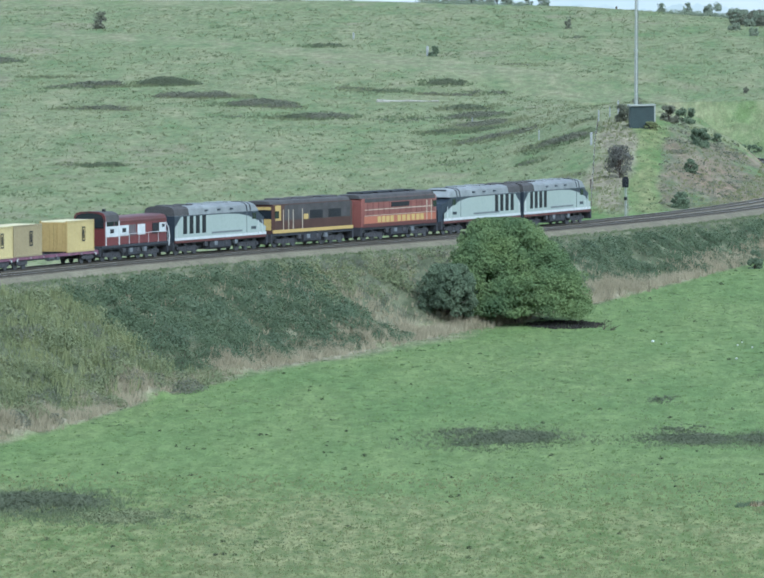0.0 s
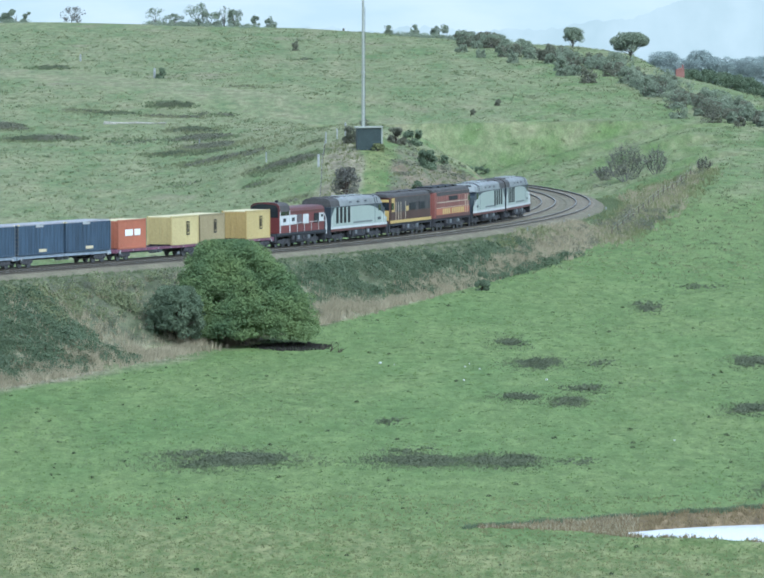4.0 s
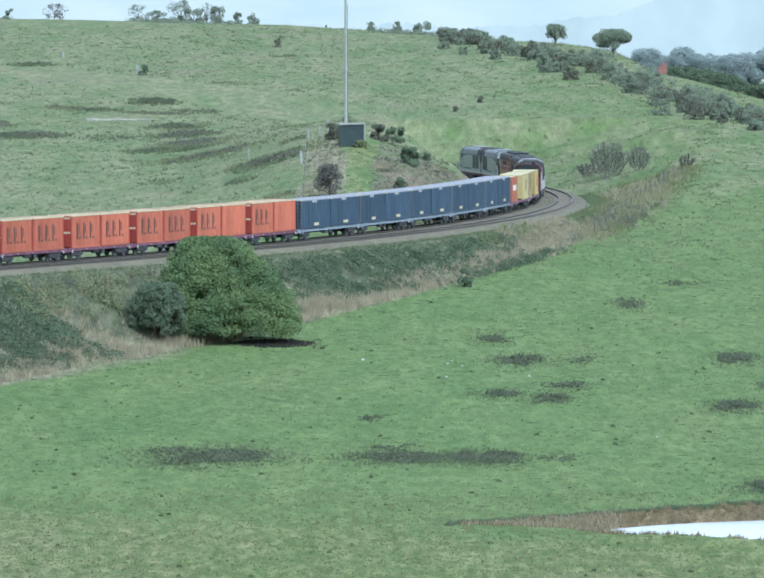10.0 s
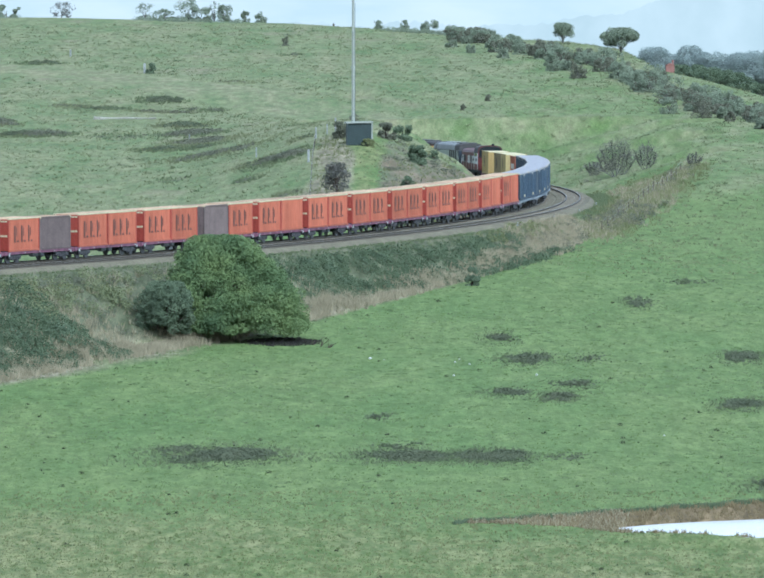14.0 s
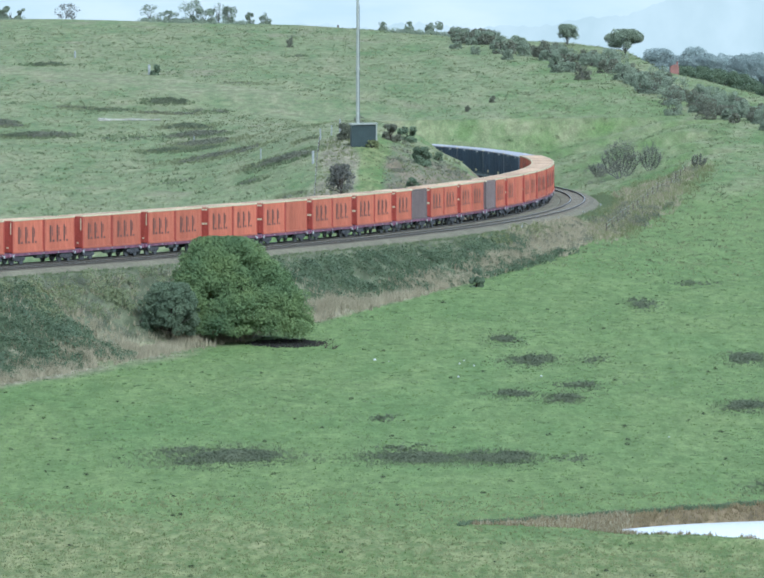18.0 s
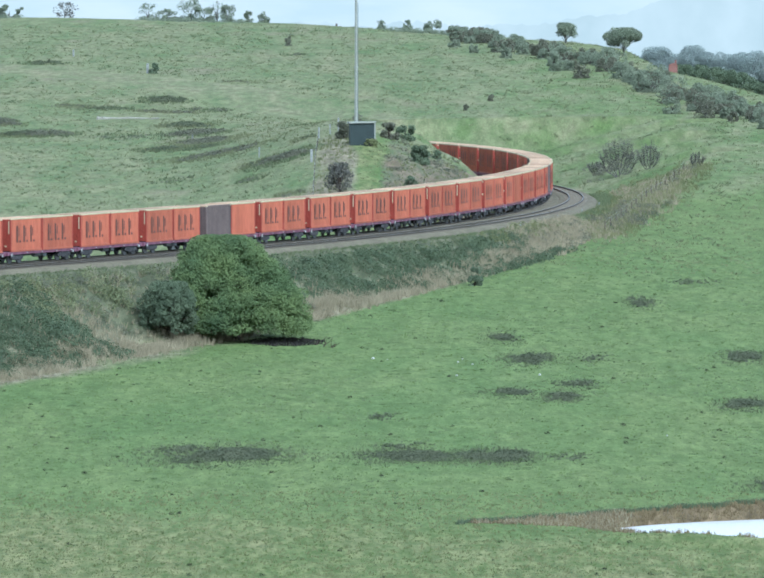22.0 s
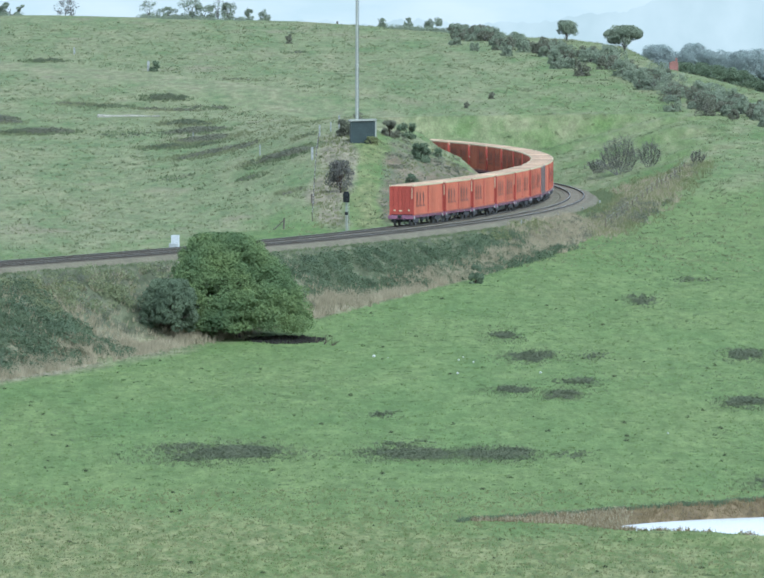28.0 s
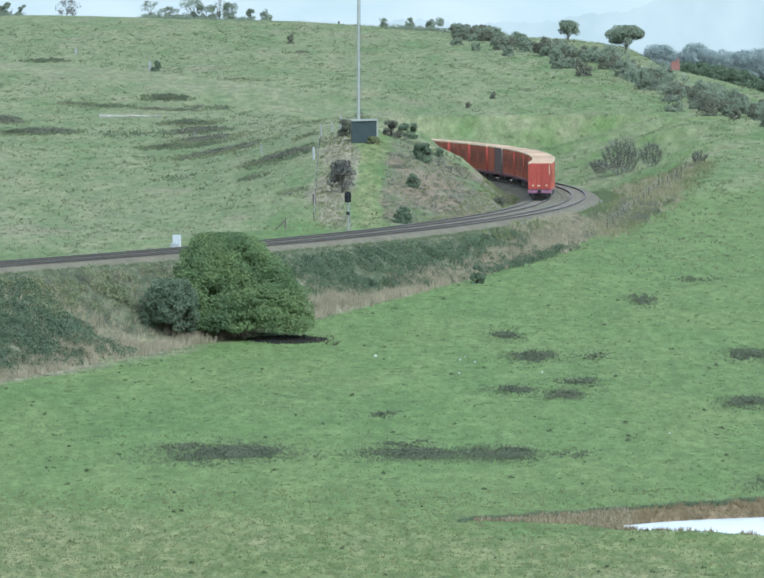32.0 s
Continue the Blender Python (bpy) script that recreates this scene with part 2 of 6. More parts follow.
M["reed"] = leaf_material("brown_reeds", (0.125, 0.095, 0.048), (0.30, 0.24, 0.125), calm=0.5, patch=0.8)


# ---- mesh helpers ----
def tint(ob, mats):
    for m in mats:
        ob.data.materials.append(m)


def part(name, bm, mat, parent=None, label=""):
    """Links a bmesh as one mesh object, under a thing or a part."""
    me = bpy.data.meshes.new(name)
    bm.to_mesh(me)
    bm.free()
    ob = new(name, me)
    for m in (mat if isinstance(mat, (list, tuple)) else [mat]):
        me.materials.append(m)
    if parent is not None:
        ob.parent = parent
    if label:
        ob["label"] = label
    return ob


def raw(name, verts, faces, mat, parent=None, label="", smooth=False):
    me = bpy.data.meshes.new(name)
    me.from_pydata([tuple(v) for v in verts], [], [tuple(f) for f in faces])
    me.materials.append(mat)
    if smooth:
        me.polygons.foreach_set("use_smooth", [True] * len(me.polygons))
    me.update()
    ob = new(name, me)
    if parent is not None:
        ob.parent = parent
    if label:
        ob["label"] = label
    return ob


def box(bm, x0, x1, y0, y1, z0, z1, bevel=0.0, mat=0):
    vs = [bm.verts.new((x, y, z)) for z in (z0, z1) for x, y in ((x0, y0), (x1, y0), (x1, y1), (x0, y1))]
    fs = [bm.faces.new([vs[i] for i in f]) for f in ((3, 2, 1, 0), (4, 5, 6, 7), (0, 1, 5, 4), (1, 2, 6, 5), (2, 3, 7, 6), (3, 0, 4, 7))]
    for f in fs:
        f.material_index = mat
    if bevel:
        edges = list({e for f in fs for e in f.edges})
        bmesh.ops.bevel(bm, geom=edges, offset=bevel, segments=1, affect="EDGES")
    return fs


def tube(bm, p, q, r0, r1=None, n=8, caps=True):
    p, q = Vector(p), Vector(q)
    r1 = r0 if r1 is None else r1
    d = (q - p).normalized()
    a = d.orthogonal().normalized()
    b = d.cross(a)
    rings = []
    for c, r in ((p, r0), (q, r1)):
        rings.append([bm.verts.new(c + (a * math.cos(2 * math.pi * i / n) + b * math.sin(2 * math.pi * i / n)) * r) for i in range(n)])
    for i in range(n):
        bm.faces.new((rings[0][i], rings[0][(i + 1) % n], rings[1][(i + 1) % n], rings[1][i]))
    if caps:
        bm.faces.new(rings[0][::-1])
        bm.faces.new(rings[1])


def prism(bm, outline, axis, a, b, mat=0):
    """A closed outline (pairs) drawn out along x or y from a to b."""
    def at(p, v):
        return (v, p[0], p[1]) if axis == "x" else (p[0], v, p[1])
    r0 = [bm.verts.new(at(p, a)) for p in outline]
    r1 = [bm.verts.new(at(p, b)) for p in outline]
    n = len(outline)
    fs = [bm.faces.new((r0[i], r0[(i + 1) % n], r1[(i + 1) % n], r1[i])) for i in range(n)]
    fs.append(bm.faces.new(r0[::-1]))
    fs.append(bm.faces.new(r1))
    for f in fs:
        f.material_index = mat
    bmesh.ops.recalc_face_normals(bm, faces=fs)
    return fs


def loft(bm, sections):
    """Skins a row of cross-sections of equal count, and caps the ends."""
    rings = [[bm.verts.new(p) for p in s] for s in sections]
    n = len(rings[0])
    fs = []
    for r, s in zip(rings, rings[1:]):
        for i in range(n):
            fs.append(bm.faces.new((r[i], r[(i + 1) % n], s[(i + 1) % n], s[i])))
    fs.append(bm.faces.new(rings[0][::-1]))
    fs.append(bm.faces.new(rings[-1]))
    bmesh.ops.recalc_face_normals(bm, faces=fs)
    return fs


# ---- the railway's line: S metres along it, from the bank on the near straight to beyond the cutting ----
STEP = 0.5
LS = np.arange(-760.0, 1000.0, STEP)
_turn = np.where(LS > 0, -0.001912 * np.clip((LS + 28.5) / 60, 0, 1), 0.0)
_turn = np.where((LS <= 0) & (LS > -60), 0.0021, _turn)
_turn = np.where(LS > 760, 0.0, _turn)
LH = np.cumsum(_turn) * STEP
_zero = int(np.argmin(np.abs(LS)))
LH = LH - LH[_zero] + 0.424509
LX = np.cumsum(np.sin(LH)) * STEP
LY = np.cumsum(np.cos(LH)) * STEP
LX = LX - LX[_zero] - 32.63
LY = LY - LY[_zero] + 852.0
LZ = 30 - 21.954 + 0.00956 * LS - 1e-5 * np.where(LS > 0, np.minimum(LS, 400) ** 2 + np.clip(LS - 400, 0, None) * 400, 0) + 0.012 * np.clip(LS - 420, 0, None)
SPACING = 3.75


def on_line(s, side=0.0, up=0.0):
    """A place beside the line: side to the right of the way the train goes, up from the rail's head."""
    x, y, z, h = (float(np.interp(s, LS, a)) for a in (LX, LY, LZ, LH))
    return Vector((x + side * math.cos(h), y - side * math.sin(h), z + up)), h


# ---- the ground ----
def soft(a, b, x):
    k = np.clip((x - a) / (b - a), 0, 1)
    return k * k * (3 - 2 * k)


def wave(x, y, seed):
    r = np.random.RandomState(seed)
    out = np.zeros_like(x)
    for wl, amp in ((170, 1.0), (95, 0.6), (53, 0.3)):
        for _ in range(3):
            a, ph = r.uniform(0, 2 * math.pi), r.uniform(0, 2 * math.pi)
            out += amp / 3 * np.sin(2 * math.pi * (x * math.cos(a) + y * math.sin(a)) / wl + ph)
    return out


CREST_X = (-400, -100, -50, -13, 8, 16, 27, 34, 37.5, 43, 49, 62, 90, 200)
CREST_Y = (1505, 1505, 1500, 1478, 1446, 1431, 1418, 1394, 1336, 1305, 1264, 1190, 1110, 1040)


def natural(x, y):
    """The lie of the land before the railway was built."""
    z = 30 + 0.042 * y - 64.1
    # the hill's crest, which swings towards the lookout on the right, and the far side of it
    crest = np.interp(x, CREST_X, CREST_Y)
    t = np.clip(y - (crest - 14), 0, None)
    k = 0.003
    z = z - np.where(t < 55, 0.5 * k * t * t, 0.5 * k * 55 ** 2 + k * 55 * (t - 55))
    # a second ridge behind it, then the low country
    ridge = 18.5 - 0.22 * (x - 45) - ((y - 1720) / 26) ** 2 * 0.1
    low = -55 + 66 * soft(1950, 2150, y) * soft(25, 60, x) * soft(3300, 2700, y)
    z = np.where(y > crest, np.maximum(z, np.maximum(np.where(x > 20, ridge, -99), low)), z)
    # the spur that the line runs round
    z = z + 5.2 * np.exp(-((x + 3.0) / np.where(x > -3, 7.0, 9.0)) ** 2 / 2 - ((y - 1085) / 62) ** 2 / 2)
    z = z + 0.19 * wave(x, y, 5) * soft(700, 800, y) * (1 - 0.8 * soft(1020, 1130, y)) * soft(2200, 1600, y)
    # down from the lookout
    near = 28.4 - 2.6 * soft(2, 18, y) - 34 * soft(14, 560, y) ** 0.8
    z = np.where(y < 620, np.minimum(near, 28.4) * (1 - soft(440, 620, y)) + z * soft(440, 620, y), z)
    return z


def line_offset(x, y):
    """Nearest station, offset to the right of the line and rail height there."""
    n = len(x)
    si = np.zeros(n, int)
    best = np.full(n, 1e18)
    step = 8
    for i in range(0, len(LS), step):
        d = (x - LX[i]) ** 2 + (y - LY[i]) ** 2
        m = d < best
        best[m] = d[m]
        si[m] = i
    for k in range(-step, step + 1):
        j = np.clip(si + k, 0, len(LS) - 1)
        d = (x - LX[j]) ** 2 + (y - LY[j]) ** 2
        m = d < best
        best[m] = d[m]
        si = np.where(m, j, si)
    w = (x - LX[si]) * np.cos(LH[si]) - (y - LY[si]) * np.sin(LH[si])
    return LS[si], w, LZ[si], np.sqrt(best)


def pond_banks(x):
    """The far and the near shore of the pond."""
    far = 681 + 0.75 * (np.minimum(x, 45) - 5.6)
    near = np.maximum(681 - 0.34 * (x - 5.6) - 4.5 * soft(12, 18, x) - 0.4 * np.clip(x - 18, 0, None), 648)
    return far, near


def pond_radius(x, y):
    """Below 1 inside the pond's hollow."""
    far, near = pond_banks(x + 0.4 * np.sin(x * 1.3) + 0.3 * np.sin(x * 3.1 + 1))
    return 1 - np.minimum(np.minimum(far - y, y - near), (72 - x) * 0.5) / 10


def ground(x, y):
    """Height of the finished ground."""
    x, y = np.asarray(x, float).ravel(), np.asarray(y, float).ravel()
    z = natural(x, y)
    s, w, rz, d = line_offset(x, y)
    bed = rz - 0.62
    over = np.clip(z - rz - 6.0, 0, None) * np.exp(-(d / 30) ** 2) * soft(290, 340, s) * soft(430, 370, s)
    z = z - over
    off = np.where(w > 0, w - SPACING - 3.1, -w - 2.9)
    off = np.clip(off, 0, None)
    rough = 1 + 0.12 * np.sin(s * 0.21) + 0.08 * np.sin(s * 0.53 + 1)
    fill = bed - off / 1.65 / rough
    cut = bed + np.clip(off - 0.8, 0, None) / np.where((w > 0) & (s > 150), 1.35 + 2.6 * soft(150, 220, s), 1.35) * rough
    cut = cut + 60 * soft(362, 430, s)  # the line runs on under the hill
    z = np.where(d < 120, np.clip(z, fill, cut), z)
    # the pond's hollow
    far, near = pond_banks(x)
    z = z + 0.42 * np.exp(-((y - near + 1) / 4) ** 2) * soft(14, 22, x) * soft(75, 66, x)
    z = z - 2.0 * soft(-0.3, 9.0, far - y) * soft(-0.5, 5, y - near) * soft(72, 62, x) * (0.16 + 0.84 * soft(15, 25, x))
    return z


def height(x, y):
    return float(ground([x], [y])[0])


def ground_material():
    """Pasture: lush grass, rank olive grass, straw, bare soil and ballast, by where each lies on the land."""
    m = bpy.data.materials.new("pasture")
    m.use_nodes = True
    t = m.node_tree
    N, K = t.nodes.new, t.links.new
    b = t.nodes["Principled BSDF"]
    b.inputs["Roughness"].default_value = 0.95
    b.inputs["Specular IOR Level"].default_value = 0.15
    tc = N("ShaderNodeTexCoord")

    def tex(scale, detail=5, stretch=(1, 1, 1), rough=0.6):
        mp = N("ShaderNodeMapping")
        mp.inputs["Scale"].default_value = stretch
        K(tc.outputs["Object"], mp.inputs["Vector"])
        n = N("ShaderNodeTexNoise")
        n.inputs["Scale"].default_value = scale
        n.inputs["Detail"].default_value = detail
        n.inputs["Roughness"].default_value = rough
        K(mp.outputs["Vector"], n.inputs["Vector"])
        return n.outputs["Fac"]

    def ramp(fac, a, ca, c, cb):
        r = N("ShaderNodeValToRGB")
        r.color_ramp.elements[0].position, r.color_ramp.elements[1].position = a, c
        r.color_ramp.elements[0].color, r.color_ramp.elements[1].color = (*ca, 1), (*cb, 1)
        K(fac, r.inputs["Fac"])
        return r.outputs["Color"]

    def blend(fac, a, c, kind="MIX"):
        x = N("ShaderNodeMix")
        x.data_type, x.blend_type = "RGBA", kind
        if isinstance(fac, float):
            x.inputs["Factor"].default_value = fac
        else:
            K(fac, x.inputs["Factor"])
        K(a, x.inputs[6])
        K(c, x.inputs[7])
        return x.outputs[2]

    def zone(name, wobble):
        a = N("ShaderNodeAttribute")
        a.attribute_name = name
        s = N("ShaderNodeMath")
        s.operation = "MULTIPLY_ADD"
        K(a.outputs["Fac"], s.inputs[0])
        K(a.outputs["Fac"], s.inputs[2])
        w = N("ShaderNodeMapRange")
        w.inputs["From Min"].default_value, w.inputs["From Max"].default_value = 0.3, 0.7
        w.inputs["To Min"].default_value, w.inputs["To Max"].default_value = -1.6 * wobble, 1.6 * wobble
        K(mid, w.inputs["Value"])
        K(w.outputs["Result"], s.inputs[1])
        c = N("ShaderNodeMapRange")
        c.inputs["From Min"].default_value, c.inputs["From Max"].default_value = 0.25, 0.75
        K(s.outputs[0], c.inputs["Value"])
        return c.outputs["Result"]

    # the land lies flat to the eye: drifts of grass run deeper than they are broad
    wide, mid, fine, grain = tex(0.035, 5, (1, 0.35, 1)), tex(0.22, 6, (1, 0.24, 1), 0.66), tex(1.0, 6, (1, 0.22, 1), 0.68), tex(4.5, 4, (1, 0.3, 1))
    drift = tex(0.075, 6, (1, 0.24, 1), 0.7)
    lush = blend(0.6, ramp(wide, 0.40, (0.152, 0.200, 0.071), 0.60, (0.124, 0.190, 0.063)), ramp(mid, 0.38, (0.110, 0.163, 0.054), 0.63, (0.166, 0.212, 0.078)))
    # hill: drier, paler grass, lightened further with distance haze put into the colour
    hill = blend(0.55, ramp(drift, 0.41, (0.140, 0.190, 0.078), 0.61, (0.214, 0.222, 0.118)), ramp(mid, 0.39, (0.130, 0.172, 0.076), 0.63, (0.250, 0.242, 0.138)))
    rank = blend(0.6, ramp(drift, 0.41, (0.128, 0.188, 0.054), 0.59, (0.222, 0.220, 0.104)), ramp(fine, 0.39, (0.118, 0.164, 0.053), 0.63, (0.222, 0.222, 0.104)))
    straw = ramp(fine, 0.3, (0.17, 0.155, 0.10), 0.7, (0.30, 0.262, 0.18))
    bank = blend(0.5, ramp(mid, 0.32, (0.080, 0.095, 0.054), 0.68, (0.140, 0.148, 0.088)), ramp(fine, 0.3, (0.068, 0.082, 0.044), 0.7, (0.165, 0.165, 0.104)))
    soil = blend(0.45, ramp(mid, 0.40, (0.140, 0.140, 0.094), 0.72, (0.265, 0.158, 0.106)), ramp(fine, 0.34, (0.120, 0.135, 0.078), 0.66, (0.215, 0.190, 0.135)))
    rut = ramp(fine, 0.3, (0.10, 0.078, 0.046), 0.7, (0.225, 0.172, 0.10))
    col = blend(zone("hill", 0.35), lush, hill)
    col = blend(zone("rank", 0.35), col, rank)
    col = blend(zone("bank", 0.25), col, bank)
    col = blend(zone("straw", 0.3), col, straw)
    col = blend(zone("soil", 0.45), col, soil)
    col = blend(zone("mud", 0.15), col, rut)
    col = blend(0.6, col, ramp(fine, 0.39, (0.66, 0.68, 0.64), 0.62, (1.26, 1.25, 1.24)), "MULTIPLY")
    worn = N("ShaderNodeMath")
    worn.operation = "MULTIPLY"
    wa = N("ShaderNodeAttribute")
    wa.attribute_name = "hill"
    K(wa.outputs["Fac"], worn.inputs[0])
    wr = N("ShaderNodeMapRange")
    wr.inputs["From Min"].default_value, wr.inputs["From Max"].default_value, wr.inputs["To Max"].default_value = 0.57, 0.66, 0.6
    K(tex(0.05, 5, (1, 0.5, 1), 0.7), wr.inputs["Value"])
    K(wr.outputs["Result"], worn.inputs[1])
    col = blend(worn.outputs[0], col, ramp(fine, 0.3, (0.175, 0.150, 0.098), 0.7, (0.285, 0.235, 0.165)))
    col = blend(0.35, col, ramp(grain, 0.3, (0.55, 0.55, 0.5), 0.7, (1.35, 1.35, 1.3)), "MULTIPLY")
    K(col, b.inputs["Base Color"])
    bp = N("ShaderNodeBump")
    bp.inputs["Strength"].default_value, bp.inputs["Distance"].default_value = 0.7, 0.25
    K(fine, bp.inputs["Height"])
    K(bp.outputs["Normal"], b.inputs["Normal"])
    return m


def axis(lo, hi, step, out, grow):
    mid = list(np.arange(lo, hi + step / 2, step))
    left, d, v = [], step, lo
    while v > out[0]:
        d *= grow
        v -= d
        left.append(v)
    right, d, v = [], step, hi
    while v < out[1]:
        d *= grow
        v += d
        right.append(v)
    return np.array(left[::-1] + mid + right)


def build_ground():
    gx = axis(-108, 66, 0.8, (-3500, 3500), 1.18)
    gy = axis(625, 1500, 1.25, (-400, 4600), 1.14)
    xx, yy = np.meshgrid(gx, gy)
    x, y = xx.ravel(), yy.ravel()
    z = ground(x, y)
    nat = natural(x, y)
    s, w, rz, d = line_offset(x, y)
    me = bpy.data.meshes.new("ground")
    nx, ny = len(gx), len(gy)
    v = np.column_stack([x, y, z])
    i, j = np.meshgrid(np.arange(nx - 1), np.arange(ny - 1))
    a = (j * nx + i).ravel()
    f = np.column_stack([a, a + 1, a + nx + 1, a + nx])
    me.vertices.add(len(v))
    me.vertices.foreach_set("co", v.ravel())
    me.loops.add(f.size)
    me.loops.foreach_set("vertex_index", f.ravel())
    me.polygons.add(len(f))
    me.polygons.foreach_set("loop_start", np.arange(0, f.size, 4))
    me.polygons.foreach_set("loop_total", np.full(len(f), 4))
    me.polygons.foreach_set("use_smooth", np.ones(len(f), bool))
    me.update()
    dz = z - nat
    out = (w > 0)
    toe = np.where(out, w - SPACING - 3.1, 0)
    formation = ((w > -4.2) & (w < SPACING + 4.5) & (d < 60))
    drop = np.clip(rz - 0.62 - nat, 0, None) * 1.65
    strip = np.exp(-((toe - drop - 0.6) / (0.9 + 0.03 * drop + 1.3 * soft(-75, -60, s) * soft(25, 5, s) + 1.6 * soft(-45, -35, s) * soft(8, -4, s))) ** 2) * (drop > 0.6)
    zones = {
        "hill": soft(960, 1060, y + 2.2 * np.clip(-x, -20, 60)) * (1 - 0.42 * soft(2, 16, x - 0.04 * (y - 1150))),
        "rank": soft(705, 655, y + 0.25 * x + 6 * wave(x * 2, y * 2, 14)),
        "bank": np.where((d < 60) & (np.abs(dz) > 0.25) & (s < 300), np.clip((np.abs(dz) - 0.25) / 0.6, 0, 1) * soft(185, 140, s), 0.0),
        "straw": np.where(out & (d < 60) & (s < 250), 0.8 * strip, 0.0),
        "soil": np.where((~out) & (s > 120) & (s < 345) & (d < 40), np.clip((nat - z - 0.15) / 0.8, 0, 1) * 0.55, 0.0),
        "mud": np.zeros(len(x)),
    }
    zones["mud"] = soft(0.995, 0.96, pond_radius(x, y)) * soft(0, 5, y - pond_banks(x)[1])
    # the spur: straw on one side of a green path, worn earth on the other
    on = soft(966, 985, y) * soft(1088, 1066, y)
    xw = x + 1.4 * wave(x * 9, y * 2.2, 17)
    zones["straw"] = np.maximum(zones["straw"], 0.78 * on * soft(-8.4, -6.4, xw) * soft(-2.8, -4.2, xw))
    zones["soil"] = np.maximum(zones["soil"], 0.8 * on * soft(-1.2, 0.8, xw) * (w < -3))
    zones["hill"] = zones["hill"] * (1 - 0.75 * on * soft(-4.6, -2.6, xw) * soft(0.8, -1.2, xw))
    zones["rank"] = np.maximum(zones["rank"], 0.7 * on * soft(-4.6, -2.6, xw) * soft(0.8, -1.2, xw))
    aside = x - 20.6 - 0.106 * (y - 992)
    zones["straw"] = np.maximum(zones["straw"], 0.5 * np.exp(-(aside / 2.2) ** 2) * soft(985, 1005, y) * soft(1150, 1110, y))
    zones["straw"] = np.maximum(zones["straw"], np.where(formation, 0.3, 0))
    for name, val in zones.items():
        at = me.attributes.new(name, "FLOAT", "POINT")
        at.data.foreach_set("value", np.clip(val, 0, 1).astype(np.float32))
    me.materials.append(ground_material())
    return tagged(new("ground", me), "green grazed pasture rising to a grassy hill", "ground", kind="structure")


build_ground()

# the pond
bm = bmesh.new()
shore = np.linspace(11, 74, 40)
ring = [bm.verts.new((x, pond_banks(x)[1] - 0.5, -5.85)) for x in shore] + [bm.verts.new((x, pond_banks(x)[0] + 0.5, -5.85)) for x in shore[::-1]]
bm.faces.new(ring)
wm = bpy.data.materials.new("still_pond_water")
wm.use_nodes = True
_b = wm.node_tree.nodes["Principled BSDF"]
# white base colour stands in for the bright sky mirrored in the water
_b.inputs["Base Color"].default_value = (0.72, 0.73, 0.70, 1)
_b.inputs["Roughness"].default_value = 0.22
_t = wm.node_tree
_n = _t.nodes.new("ShaderNodeTexNoise")
_n.inputs["Scale"].default_value = 2.5
_c = _t.nodes.new("ShaderNodeTexCoord")
_t.links.new(_c.outputs["Object"], _n.inputs["Vector"])
_p = _t.nodes.new("ShaderNodeBump")
_p.inputs["Strength"].default_value, _p.inputs["Distance"].default_value = 1.0, 0.12
_t.links.new(_n.outputs["Fac"], _p.inputs["Height"])
_t.links.new(_p.outputs["Normal"], _b.inputs["Normal"])
_b.inputs["Specular IOR Level"].default_value = 1.0
_b.inputs["IOR"].default_value = 1.6
tagged(part("pond_water", bm, wm), "still pond with the white sky's reflection put into its colour", "pond", kind="structure")


# ---- the two tracks ----
def ribbon(name, side, profile, s0, s1, step, mat, label, kind="structure", category="", parent=None):
    """A profile (offset, height) carried along the line."""
    st = np.arange(s0, s1 + 0.01, step)
    verts, faces = [], []
    n = len(profile)
    for k, s in enumerate(st):
        for o, u in profile:
            p, _ = on_line(s, side + o, u)
            verts.append(p)
        if k:
            a, c = (k - 1) * n, k * n
            for i in range(n - 1):
                faces.append((a + i, a + i + 1, c + i + 1, c + i))
    ob = raw(name, verts, faces, mat, parent, "", smooth=False)
    if kind or category:
        tagged(ob, label, category, kind=kind)
    return ob


S0, S1 = -300, 760
for side in (0.0, SPACING):
    ribbon("ballast_bed", side, [(-2.55, -0.66), (-1.75, -0.2), (-0.5, -0.165), (0.5, -0.165), (1.75, -0.2), (2.55, -0.66)], S0, S1, 2.0, M["ballast"],
           "grey crushed stone ballast under the track", category="ballast")
    for g in (-0.7525, 0.7525):
        r = ribbon("rail", side, [(g - 0.07, -0.155), (g - 0.07, -0.14), (g - 0.012, -0.12), (g - 0.012, -0.045), (g - 0.036, -0.035), (g - 0.036, -0.004),
                                  (g + 0.036, -0.004), (g + 0.036, -0.035), (g + 0.012, -0.045), (g + 0.012, -0.12), (g + 0.07, -0.14), (g + 0.07, -0.155)],
                   S0, S1, 2.0, M["rail"], "rust-brown steel rail", category="rail")
        ribbon("rail_head", side, [(g - 0.03, -0.002), (g - 0.02, 0.004), (g + 0.02, 0.004), (g + 0.03, -0.002)], S0, S1, 2.0, M["rail_top"], "", kind="", parent=r)


def sleeper_mesh():
    bm = bmesh.new()
    box(bm, -0.125, 0.125, -1.25, 1.25, -0.22, 0.0, bevel=0.012)
    me = bpy.data.meshes.new("sleeper")
    bm.to_mesh(me)
    bm.free()
    me.materials.append(M["sleeper"])
    return me


